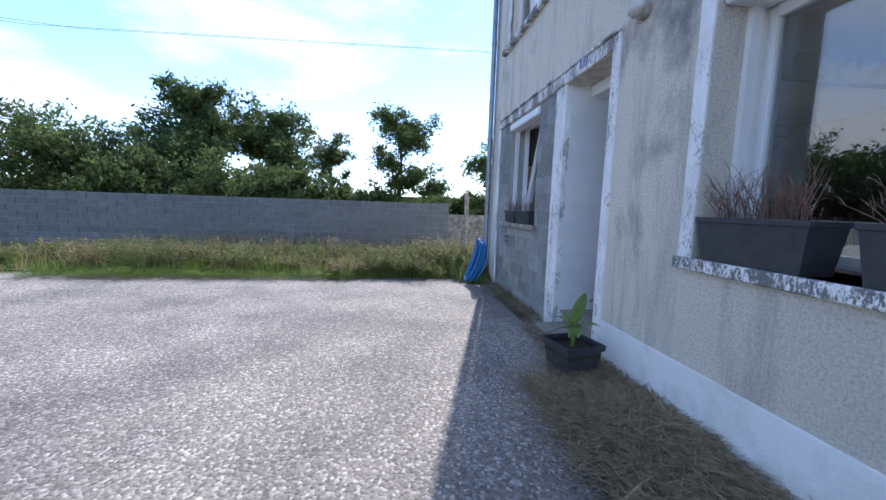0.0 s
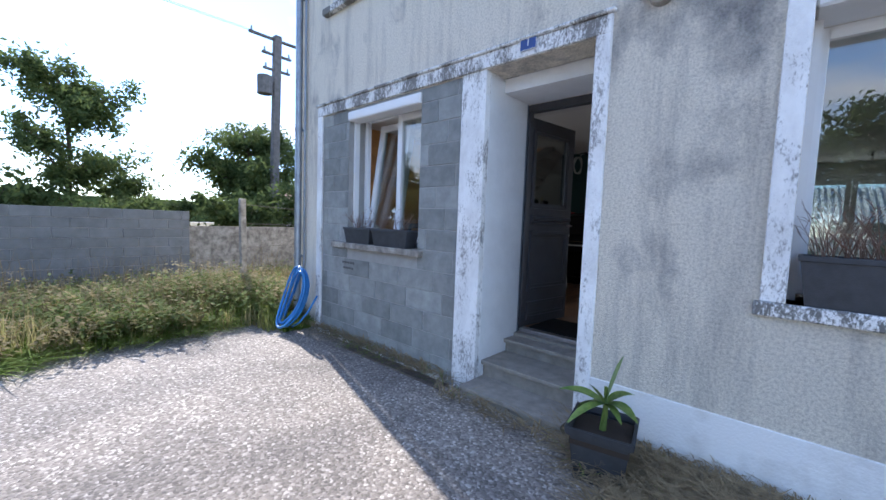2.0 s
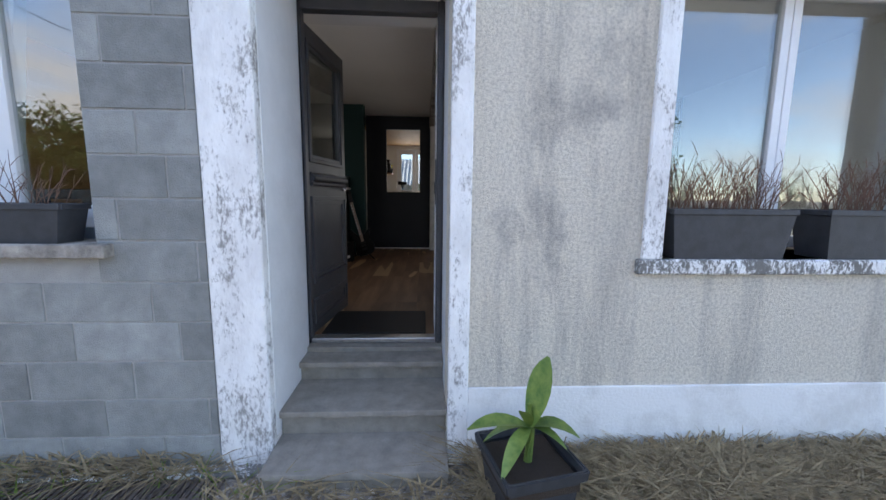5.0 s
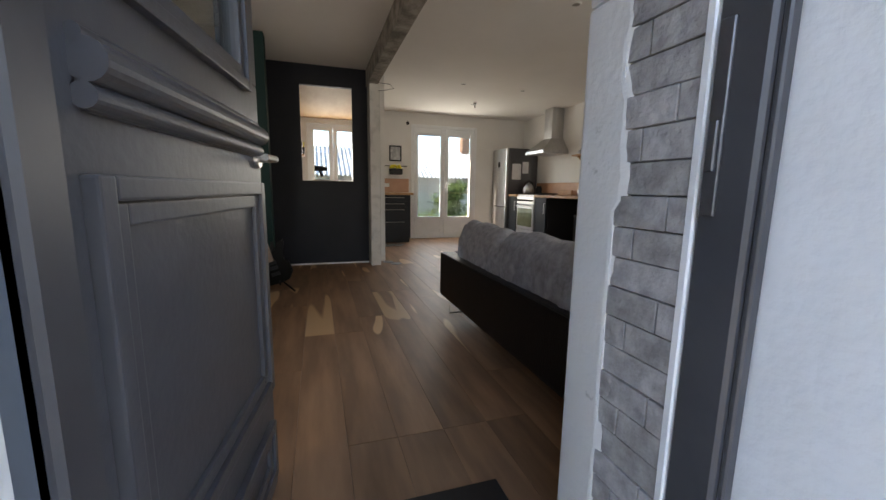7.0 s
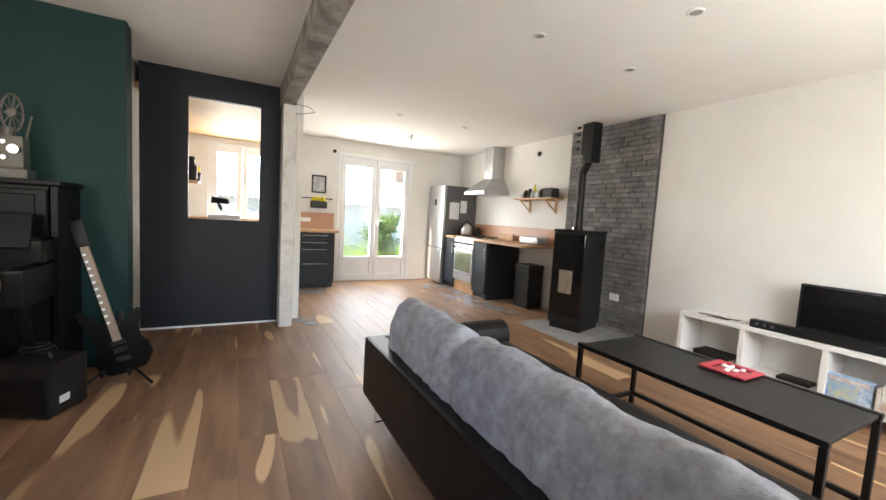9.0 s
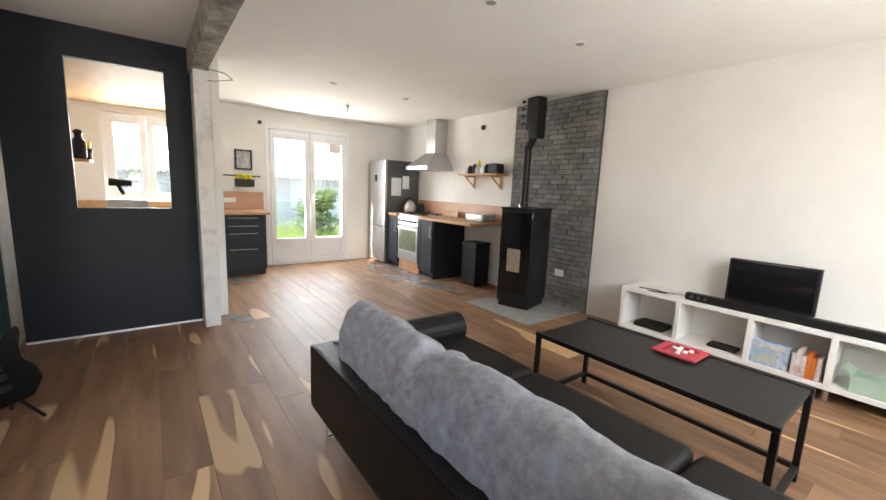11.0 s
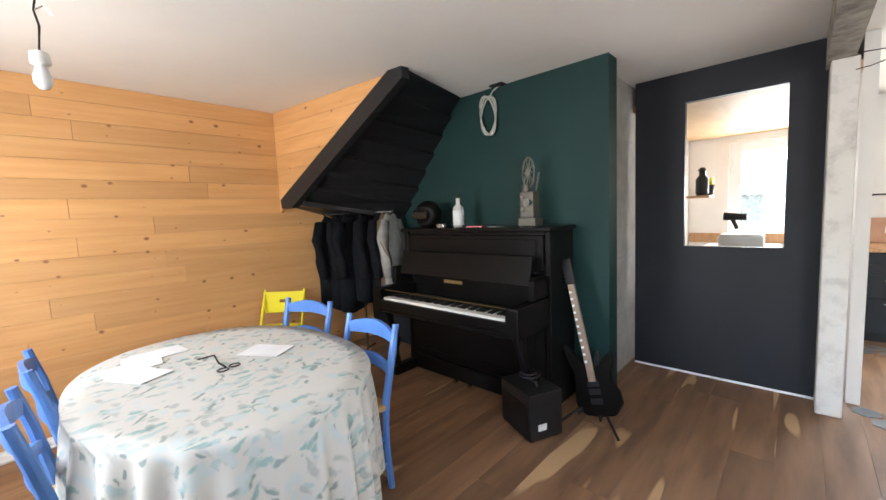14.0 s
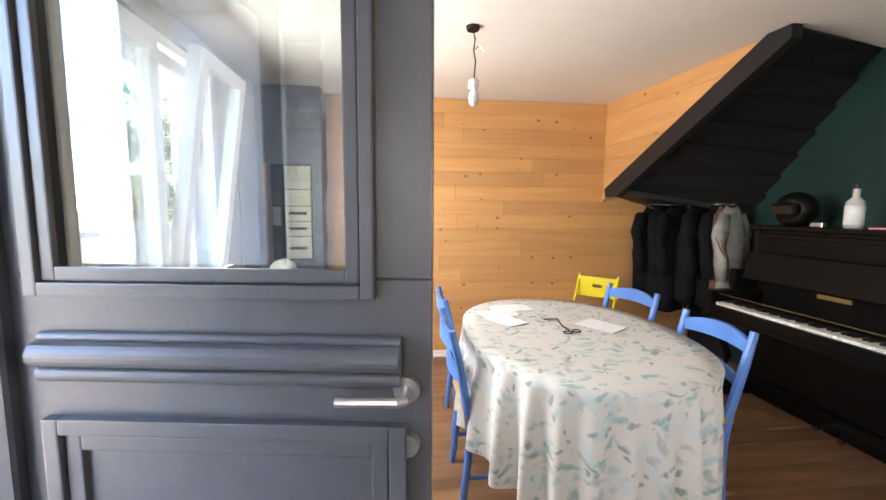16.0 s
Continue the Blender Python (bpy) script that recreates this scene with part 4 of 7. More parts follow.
for k, (x, y) in enumerate(((-6, -24), (0, -22), (5, -25), (11, -23), (-12, -26), (16, -27))):
    tree((x, y, 0), 6.5 + (k * 37 % 5) * 0.6, 3.4, 60 + k, 6000, "broad-leaved tree across the road", leaf=0.22)
bd = setting("backdrop_hedge", box(-75, -70, -90, 60, 0, 3.2), TREELEAF)

# utility pole with transformer
up = thing("utility_pole", (-14.6, 4.68, 0), "grey utility pole with crossarms and a transformer", "utility pole")
POLE = M("weathered_pole", (0.16, 0.15, 0.15), 0.8, col2=(0.10, 0.095, 0.09), scale=6)
part("pole", bx(bmesh.new(), -0.14, 0.14, -0.14, 0.14, 0, 8.7, 0.02, 1, pose(0, 0, 0, 0, 2, 0)), POLE, up)
part("transformer", bx(rod((0.3, -0.5, 6.3), (0.3, -0.5, 7.0), 0.28, n=14), 0.0, 0.2, -0.6, 0.1, 6.55, 6.7), POLE, up)
for z, w in ((8.5, 1.1), (7.9, 0.6), (7.3, 0.55)):
    part("crossarm", bx(bmesh.new(), 0.2, 0.32, -w, w, z, z + 0.09, 0.01), POLE, up)
    for y in (-w + 0.1, 0.0, w - 0.1):
        part("insulator", rod((0.27, y, z + 0.09), (0.27, y, z + 0.25), 0.05, 0.03, 8), ZINC, up)
for dy in (-0.9, 0.9):
    part("wire", tube(bmesh.new(), [(0.3, dy, 8.6), (0.5, -20 + dy, 8.0), (1, -45 + dy, 9.4)], 0.007, 4), BLACKM, up)
part("wire", tube(bmesh.new(), [(0.1, 0, 5.2), (6, 1.5, 4.75), (11.4, 3.0, 5.0)], 0.012, 4), BLACKM, up)

# far house with tiled roof
TILE = M("old_roof_tiles", (0.30, 0.17, 0.11), 0.9, col2=(0.20, 0.11, 0.075), scale=6, bump=0.6)
fh = thing("farmhouse", (-34, 17.5, 0), "distant low stone farmhouse with an old tiled roof", "house")
part("wall", box(-3, 3, -5, 5, 0, 3.0), OLDCON, fh)
bm = bmesh.new()
vs = [bm.verts.new(p) for p in ((-3.4, -5.4, 2.9), (3.4, -5.4, 2.9), (3.4, 5.4, 2.9), (-3.4, 5.4, 2.9), (0, -5.4, 4.3), (0, 5.4, 4.3))]
for q in ((0, 1, 4), (1, 2, 5, 4), (2, 3, 5), (3, 0, 4, 5), (0, 3, 2, 1)):
    bm.faces.new([vs[i] for i in q])
part("roof", bm, TILE, fh)
part("window", box(3.0, 3.04, -1.0, -0.2, 1.2, 2.2), DARK, fh)

# garden behind the kitchen
setting("garden_wall_back", box(-6, 9, 13.0, 13.2, -0.05, 1.25), MORTAR)
blades("garden_grass", 11000, [(-2, 6, 9.0, 12.9, 1, 0.0)], 0.6, 1.25, 14, G2, "tall sunlit garden grass behind the kitchen")
tree((3.9, 11.5, 0), 1.7, 0.7, 77, 1200, "bright green garden shrub behind the kitchen", trunk=0.04, low=0.05, leaf=0.09, name="bush")
sh = thing("barn", (2.5, 22, 0), "long barn with a pale corrugated roof", "barn")
part("wall", box(-14, 14, 0, 7, 0, 2.1), OLDCON, sh)
ROOFC = M("pale_corrugated_roof", (0.40, 0.42, 0.46), 0.7, col2=(0.30, 0.32, 0.36), scale=3)
bm = bmesh.new()
top, bot = [], []
for i in range(241):
    x = -14.3 + 28.6 * i / 240
    o = 0.05 * math.cos(i * math.pi / 1.0)
    bot.append(bm.verts.new((x, -0.3, 2.05 + o)))
    top.append(bm.verts.new((x, 3.6, 3.9 + o)))
for i in range(240):
    bm.faces.new((bot[i], bot[i + 1], top[i + 1], top[i]))
part("roof", bm, ROOFC, sh)
part("chimney", box(7.0, 7.8, 3.3, 3.9, 3.4, 5.0), TILE, sh)

# ---- indoors: stairs ----
st = thing("staircase", (-2.1, 4.0, F), "black painted winding staircase seen from underneath", "staircase")
n_st = 7
rail_lo, rail_hi = Vector((-2.72, 3.51, 1.95)), Vector((-1.37, 3.69, 2.79))
back_lo, back_hi = Vector((-2.38, 4.50, 1.76)), Vector((-1.58, 4.50, C))
o = Vector((2.1, -4.0, -F))
bm = bmesh.new()
q = [Vector(p) for p in ((-2.90, 3.475, 2.005), (-2.88, 3.475, 1.925), (-2.72, 3.49, 1.925), (-1.34, 3.66, 2.745), (-1.34, 3.66, C), (-1.47, 3.645, C))]
fr = [bm.verts.new(p + o + Vector((0, -0.035, 0))) for p in q]
bk = [bm.verts.new(p + o + Vector((0, 0.03, 0))) for p in q]
bm.faces.new(fr)
bm.faces.new(bk[::-1])
for j in range(len(q)):
    bm.faces.new((fr[(j + 1) % 6], fr[j], bk[j], bk[(j + 1) % 6]))
part("stringer", bm, BLACKW, st)
for k in range(n_st):
    a, b = rail_lo.lerp(rail_hi, k / n_st), rail_lo.lerp(rail_hi, (k + 1) / n_st)
    c, d2 = back_lo.lerp(back_hi, k / n_st), back_lo.lerp(back_hi, (k + 1) / n_st)
    bm = bmesh.new()
    lift = Vector((0.0, 0, 0.0))
    th = Vector((-0.03, 0, 0.05))
    lo = [a + Vector((0, 0, 0.03)), b + Vector((0.02, 0, 0.0)), d2 + Vector((0.02, 0.03, 0.0)), c + Vector((0, 0.03, 0.03))]
    vs = [bm.verts.new(p + o) for p in lo] + [bm.verts.new(p + o + th) for p in lo]
    for f in ((0, 1, 2, 3), (7, 6, 5, 4), (0, 4, 5, 1), (1, 5, 6, 2), (2, 6, 7, 3), (3, 7, 4, 0)):
        bm.faces.new([vs[i] for i in f])
    part("tread_board", bm, BLACKW, st)
bm = bmesh.new()
vs = [bm.verts.new(Vector(p) + o) for p in ((-3.0, 3.53, 1.96), (-2.62, 3.53, 1.94), (-2.36, 4.5, 1.77), (-3.0, 4.5, 1.70))]
vs += [bm.verts.new(v.co + Vector((0, 0, 0.04))) for v in vs]
for f in ((0, 1, 2, 3), (7, 6, 5, 4), (0, 4, 5, 1), (1, 5, 6, 2), (2, 6, 7, 3), (3, 7, 4, 0)):
    bm.faces.new([vs[i] for i in f])
part("landing_board", bm, BLACKW, st)

# ---- glazed kitchen door, scullery window ----
fd = thing("door_2", (2.565, 7.78, F), "white glazed double door to the garden", "")
fd["kind"] = "structure"
bm = bmesh.new()
for q in ((-0.675, -0.62, 0, 2.19), (0.62, 0.675, 0, 2.19), (-0.62, 0.62, 2.13, 2.19), (-0.62, 0.62, 0, 0.03)):
    bx(bm, q[0], q[1], -0.04, 0.04, q[2], q[3], 0.004)
part("door_frame", bm, PVC, fd)
for a, b in ((-0.615, -0.003), (0.003, 0.615)):
    bm = bmesh.new()
    s = 0.075
    for q in ((a, a + s, 0.035, 2.125), (b - s, b, 0.035, 2.125), (a + s, b - s, 0.035, 0.12), (a + s, b - s, 0.36, 0.43), (a + s, b - s, 2.05, 2.125)):
        bx(bm, q[0], q[1], -0.045, 0.03, q[2], q[3], 0.006, 2)
    lf = part("leaf", bm, PVC, fd)
    part("panel", box(a + s, b - s, -0.015, 0.015, 0.12, 0.36), PVC, lf)
    pn = part("pane", box(a + s - 0.005, b - s + 0.005, -0.006, 0.006, 0.43, 2.05), GLASS, lf)
    pn.visible_shadow = False
    part("blind_rail", box(a + s, b - s, -0.035, -0.015, 1.99, 2.05, 0.004), ROLLER, lf)
part("handle", bx(box(0.02, 0.05, -0.06, -0.045, 0.95, 1.15, 0.004), 0.025, 0.12, -0.085, -0.07, 1.06, 1.08, 0.004), PVC, fd)
window_unit("window_5", 0.0, 0.90, 1.42, 2.52, 7.83, "white scullery window", handle=False)

# ---- living room ----
so = thing("sofa", (1.50, 2.05, F), "long black leather sofa with low back and chrome legs", "sofa")
L0, L1 = -1.12, 1.15
part("back_shell", bx(bmesh.new(), -0.43, -0.30, L0, L1, 0.13, 0.475, 0.02, 2), LEATHER, so)
bm = bmesh.new()
for k in range(44):
    bx(bm, -0.32, -0.15, L0 + 0.02 + 0.0505 * k, L0 + 0.068 + 0.0505 * k, 0.40, 0.481 + 0.003 * math.sin(k * 2.1), 0.014, 2)
part("back_top", bm, LEATHER, so)
part("seat_base", box(-0.30, 0.47, L0, L1, 0.13, 0.27, 0.03, 2), LEATHER, so)
for k in range(3):
    a = L0 + 0.02 + k * 0.745
    bm = bmesh.new()
    bx(bm, -0.10, 0.48, a, a + 0.735, 0.27, 0.42, 0.05, 3)
    part("seat_cushion", bm, LEATHER, so, smooth=True)
bm = bmesh.new()
cyl(bm, (-0.05, L1 - 0.10, 0.44), (0.49, L1 - 0.10, 0.44), 0.095, n=20)
bx(bm, -0.05, 0.48, L1 - 0.18, L1 - 0.02, 0.25, 0.44, 0.02)
part("armrest", bm, LEATHER, so)
for x in (-0.34, 0.38):
    for y in (L0 + 0.12, L1 - 0.14):
        bm = bmesh.new()
        tube(bm, [(x - 0.05, y, 0.13), (x - 0.05, y, 0.008), (x + 0.05, y, 0.008), (x + 0.05, y, 0.13)], 0.008, 8)
        part("leg", bm, CHROME, so)

# plush throw over the back cushions
bm = bmesh.new()
rows = []
for i in range(150):
    t = i / 149
    y = 3.02 - t * 2.02
    sag = 0.012 * math.sin(t * 17) + 0.012 * math.sin(t * 41 + 1) - 0.13 * math.exp(-((t - 0.33) / 0.018) ** 2) - 0.25 * max(0, t - 0.93)
    endr = min(1, t / 0.02) ** 0.35 * min(1, (1 - t) / 0.03) ** 0.5 if 0 < t < 1 else 0.3
    row = []
    for j in range(25):
        u = j / 24
        a = math.pi * (u * 1.15 - 0.08)
        wob = noise.noise(Vector((y * 7, u * 4, 2))) * 0.011 + noise.noise(Vector((y * 17 + u * 6, u * 9, 5))) * 0.009 + noise.noise(Vector((y * 38 + u * 14, u * 11, 8))) * 0.003
        rr = 0.115 + 0.012 * min(1, t * 6) + wob
        x = 1.265 - rr * math.cos(a) * (0.7 + 0.3 * endr) * 1.05
        z = F + 0.52 + (0.215 + sag * 0.5) * math.sin(a) * endr + wob
        if u < 0.12:
            z -= (0.12 - u) * (0.9 + 0.5 * math.sin(y * 8))
        if u > 0.9:
            z -= (u - 0.9) * 1.2
        row.append(bm.verts.new((x, y, z)))
    rows.append(row)
for a, b in zip(rows, rows[1:]):
    for j in range(24):
        bm.faces.new((a[j], a[j + 1], b[j + 1], b[j]))
th_ = single("sofa_throw", bm, THROW, "crumpled grey plush throw over the sofa back cushions", "throw blanket", smooth=True)
sd = th_.modifiers.new("thick", "SOLIDIFY")
sd.thickness = 0.012
cu = single("back_cushion", bx(bmesh.new(), 1.20, 1.33, 1.06, 2.95, F + 0.42, F + 0.60, 0.05, 3), LEATHER, "black leather back cushion under the throw", "cushion", smooth=True)

ct = thing("coffee_table", (2.555, 2.11, F), "long low black metal coffee table", "coffee table")
part("tabletop", box(-0.275, 0.275, -0.57, 0.57, 0.45, 0.472, 0.003), BLACKM, ct)
for x in (-0.27, 0.27):
    for y in (-0.565, 0.565):
        part("leg", box(x - 0.013, x + 0.013, y - 0.013, y + 0.013, 0, 0.45, 0.002), BLACKM, ct)
    part("rail", box(x - 0.013, x + 0.013, -0.552, 0.552, 0.06, 0.085, 0.002), BLACKM, ct)
    part("top_rail", box(x - 0.015, x + 0.015, -0.58, 0.58, 0.452, 0.478, 0.002), BLACKM, ct)
for y in (-0.565, 0.565):
    part("rail", box(-0.257, 0.257, y - 0.013, y + 0.013, 0.06, 0.085, 0.002), BLACKM, ct)
pla = thing("plate", (2.72, 2.06, F + 0.473), "square red plate with white sweets on the coffee table", "plate")
bm = bmesh.new()
bx(bm, -0.07, 0.07, -0.07, 0.07, 0, 0.008, 0.003)
for s in (-1, 1):
    bx(bm, -0.105, 0.105, 0.07 if s > 0 else -0.11, 0.11 if s > 0 else -0.07, 0.008, 0.018, 0.004)
    bx(bm, 0.07 if s > 0 else -0.11, 0.11 if s > 0 else -0.07, -0.07, 0.07, 0.008, 0.018, 0.004)
part("dish", bm, RED, pla)
r = random.Random(5)
for k in range(8):
    x, y = r.uniform(-0.05, 0.05), r.uniform(-0.05, 0.05)
    part("sweet", box(x - 0.014, x + 0.014, y - 0.01, y + 0.01, 0.009, 0.022, 0.004), WHITEF, pla)

tv = thing("tv_bench", (4.13, 2.04, F), "long white open-shelf television bench", "tv bench")
part("top", box(-0.16, 0.16, -1.03, 1.03, 0.445, 0.482, 0.003), WHITEF, tv)
part("bottom", box(-0.16, 0.16, -1.03, 1.03, 0.09, 0.127, 0.003), WHITEF, tv)
part("back", box(0.15, 0.16, -1.0, 1.0, 0.127, 0.445), WHITEF, tv)
for y in (-1.012, -0.42, 0.03, 0.53, 1.012):
    part("divider", box(-0.16, 0.15, y - 0.018, y + 0.018, 0.127, 0.445, 0.002), WHITEF, tv)
for x in (-0.12, 0.12):
    for y in (-0.95, -0.42, 0.03, 0.53, 0.95):
        part("foot", rod((x, y, 0), (x, y, 0.09), 0.018, n=12), CHROME, tv)
tl = thing("television", (4.14, 2.03, F + 0.482), "small black flat-screen television", "television")
SCREEN = M("dark_screen", (0.008, 0.008, 0.009), 0.08, scale=10)
part("casing", box(-0.02, 0.03, -0.27, 0.27, 0.045, 0.385, 0.008, 2), BLACKP, tl)
part("screen", box(-0.0225, -0.0185, -0.252, 0.252, 0.068, 0.368), SCREEN, tl)
part("stand", bx(box(-0.08, 0.08, -0.13, 0.13, 0, 0.014, 0.004), -0.015, 0.02, -0.03, 0.03, 0.014, 0.05), BLACKP, tl)
part("strip", box(-0.0235, -0.0225, -0.15, 0.15, 0.374, 0.379), CHROME, tl)
sb = thing("soundbar", (4.03, 2.0, F + 0.482), "long black soundbar in front of the television", "soundbar")
part("body", box(-0.035, 0.035, -0.62, 0.54, 0, 0.062, 0.01, 2), BLACKP, sb)
for y in (0.49, 0.44, 0.39):
    part("button", rod((-0.034, y, 0.035), (-0.040, y, 0.035), 0.013, n=12), DARKST, sb)
single("set_top_box", box(-0.10, 0.10, -0.13, 0.13, 0, 0.04, 0.006), BLACKP, "flat black set-top box in the bench", "set-top box", at=(4.12, 2.82, F + 0.127))
single("router", box(-0.06, 0.06, -0.10, 0.10, 0, 0.028, 0.006), BLACKP, "flat black box on the bench shelf", "router", at=(4.10, 2.25, F + 0.127))
r = random.Random(8)
BOOKC = [M("book_blue", (0.12, 0.30, 0.55), 0.5, scale=30, col2=(0.6, 0.65, 0.7)), M("book_orange", (0.62, 0.16, 0.03), 0.5, scale=9), M("book_white", (0.7, 0.7, 0.68), 0.5, scale=20, col2=(0.5, 0.35, 0.3))]
gb = thing("board_game", (4.02, 1.945, F + 0.127), "colourful blue board game box standing on edge", "game box")
part("box", box(-0.03, 0.03, -0.115, 0.115, 0, 0.17, 0.003), BOOKC[0], gb)
part("lid_picture", box(-0.0325, -0.03, -0.05, 0.09, 0.02, 0.12, 0.001), M("game_picture", (0.62, 0.55, 0.28), 0.5, col2=(0.25, 0.45, 0.70), scale=26), gb, "yellow and blue lid picture")
part("title_bar", box(-0.0325, -0.03, -0.10, 0.10, 0.132, 0.158, 0.001), BOOKC[2], gb)
bo = thing("storage_box", (4.06, 1.42, F + 0.127), "pale green open storage box in the bench", "storage box")
GREENBOX = M("pale_green_card", (0.42, 0.55, 0.44), 0.7, col2=(0.36, 0.48, 0.38), scale=12)
for q in ((-0.08, 0.08, -0.10, -0.094), (-0.08, 0.08, 0.094, 0.10), (-0.08, -0.074, -0.094, 0.094), (0.074, 0.08, -0.094, 0.094)):
    part("side", box(q[0], q[1], q[2], q[3], 0, 0.11, 0.001), GREENBOX, bo)
part("base", box(-0.074, 0.074, -0.094, 0.094, 0, 0.006), GREENBOX, bo)
part("flap", bx(bmesh.new(), -0.08, 0.08, -0.01, 0.005, 0, 0.06, 0.001, 1, pose(0, 0.10, 0.11, -50, 0, 0)), GREENBOX, bo)
for k in range(6):
    h = r.uniform(0.15, 0.19)
    single("book", bx(bx(bmesh.new(), -0.07, 0.07, -0.012, 0.012, 0, h, 0.002), -0.066, 0.074, -0.009, 0.009, 0.003, h - 0.003), BOOKC[1] if k in (3, 4) else BOOKC[2], "orange paperback book standing in the bench" if k in (3, 4) else "pale paperback book standing in the bench", "book", "books in the bench", at=(4.04, 1.80 - 0.0255 * k, F + 0.127))
single("cable", tube(bmesh.new(), [(4.05, 2.95, F + 0.486), (4.1, 2.80, F + 0.487), (4.03, 2.70, F + 0.487), (4.0, 2.85, F + 0.487), (4.12, 2.62, F + 0.487), (4.1, 2.5, F + 0.487)], 0.004, 5), BLACKP, "thin black cable lying on the bench", "cable")
single("power_adapter", box(-0.025, 0.025, -0.03, 0.03, 0, 0.03, 0.006), WHITEF, "small white power adapter on the bench", "adapter", at=(4.12, 2.62, F + 0.482))

# stove, flue, hearth
setting("hearth", box(3.38, 4.26, 3.68, 4.62, F, F + 0.012, 0.003), SLATE, "grey slate hearth slab")
sv = thing("pellet_stove", (3.90, 4.24, F + 0.012), "tall black pellet stove with a glass door", "stove", rz=17)
part("body", box(-0.24, 0.25, -0.2, 0.2, 0.06, 1.11, 0.02, 2), BLACKM, sv)
part("foot", box(-0.22, 0.23, -0.18, 0.18, 0, 0.06), BLACKM, sv)
part("top_plate", box(-0.25, 0.255, -0.205, 0.205, 1.11, 1.135, 0.006), BLACKM, sv)
GLOSSB = M("black_glass", (0.008, 0.008, 0.009), 0.06, scale=9)
part("door", box(-0.256, -0.24, -0.185, 0.185, 0.18, 1.09, 0.006), GLOSSB, sv, "black glass stove door")
part("fire_window", box(-0.259, -0.2565, -0.07, 0.09, 0.42, 0.68, 0.001), M("stove_firebox", (0.34, 0.29, 0.22), 0.5, col2=(0.18, 0.15, 0.12), scale=14), sv)
part("control_panel", box(0.06, 0.16, -0.206, -0.2, 0.93, 1.02, 0.002), GLOSSB, sv)
part("knob", rod((0.0, 0.1, 1.135), (0.0, 0.1, 1.165), 0.012), CHROME, sv)
fl = thing("flue_pipe", (4.06, 4.42, F + 1.14), "black bent stove flue pipe up to the ceiling", "flue pipe")
part("pipe", cyl(rod((0, 0.02, 0), (0, 0.02, 0.72), 0.046, n=20), (0, 0.02, 0.69), (0, -0.085, 0.86), 0.046, n=20), BLACKM, fl)
part("duct", bx(box(-0.065, 0.08, -0.155, -0.02, 0.80, C - F - 1.14, 0.02, 2), -0.05, 0.09, -0.03, 0.03, 0.90, 1.26, 0.006), BLACKM, fl)
part("collar", rod((0, 0.02, 0.0), (0, 0.02, 0.04), 0.055, n=16), BLACKM, fl)
for k in range(4):
    part("rung", box(-0.115, -0.10, 0.0, 0.05, 0.95 + 0.08 * k, 0.98 + 0.08 * k, 0.003), BLACKM, fl)

# ---- kitchen ----


def cabinet(at, w, d_, h, fronts, label, rz=0.0, name="kitchen_cabinet"):
    """A base unit whose front faces local -y; fronts: (z0, z1) with bar handles."""
    c = thing(name, at, label, "cabinet", "kitchen base units", rz)
    part("body", box(-w / 2, w / 2, -d_ / 2 + 0.02, d_ / 2, 0.08, h, 0.002), CABINET, c)
    part("plinth", box(-w / 2 + 0.01, w / 2 - 0.01, -d_ / 2 + 0.06, d_ / 2, 0, 0.08), CABINET, c)
    for z0, z1 in fronts:
        bm = bx(bmesh.new(), -w / 2 + 0.002, w / 2 - 0.002, -d_ / 2, -d_ / 2 + 0.02, z0, z1, 0.003)
        if z1 - z0 > 0.4:
            for q in ((-w / 2 + 0.004, -w / 2 + 0.06, z0, z1), (w / 2 - 0.06, w / 2 - 0.004, z0, z1), (-w / 2 + 0.06, w / 2 - 0.06, z0, z0 + 0.06), (-w / 2 + 0.06, w / 2 - 0.06, z1 - 0.06, z1)):
                bx(bm, q[0], q[1], -d_ / 2 - 0.006, -d_ / 2, q[2] + 0.003, q[3] - 0.003, 0.002)
        f = part("front", bm, CABINET, c)
        hb = bmesh.new()
        if z1 - z0 > 0.4:
            cyl(hb, (w / 2 - 0.03, -d_ / 2 - 0.03, z1 - 0.25), (w / 2 - 0.03, -d_ / 2 - 0.03, z1 - 0.08), 0.005, n=8)
            for z in (z1 - 0.24, z1 - 0.09):
                cyl(hb, (w / 2 - 0.03, -d_ / 2 - 0.006, z), (w / 2 - 0.03, -d_ / 2 - 0.03, z), 0.004, n=6)
        else:
            cyl(hb, (-w * 0.3, -d_ / 2 - 0.025, z1 - 0.04), (w * 0.3, -d_ / 2 - 0.025, z1 - 0.04), 0.005, n=8)
            for x in (-w * 0.27, w * 0.27):
                cyl(hb, (x, -d_ / 2, z1 - 0.04), (x, -d_ / 2 - 0.025, z1 - 0.04), 0.004, n=6)
        part("handle", hb, STEEL, f)
    return c


cabinet((1.44, 7.435, F), 0.60, 0.60, 0.86, ((0.09, 0.42), (0.425, 0.64), (0.645, 0.745), (0.75, 0.855)), "anthracite drawer unit beside the garden door")
cabinet((1.10, 7.46, F), 0.08, 0.55, 0.86, (), "narrow anthracite filler unit")
single("worktop", box(1.02, 1.79, 7.10, 7.745, F + 0.862, F + 0.90, 0.004), OAKTOP, "oak worktop on the drawer unit", "worktop")
single("splashback", box(1.02, 1.84, 7.725, 7.747, F + 0.902, F + 1.16, 0.003), COPPER, "warm wood splashback behind the drawer unit", "splashback")
single("socket_strip", box(1.30, 1.46, 7.715, 7.724, F + 1.0, F + 1.07, 0.004), WHITEF, "white double wall socket on the splashback", "socket")
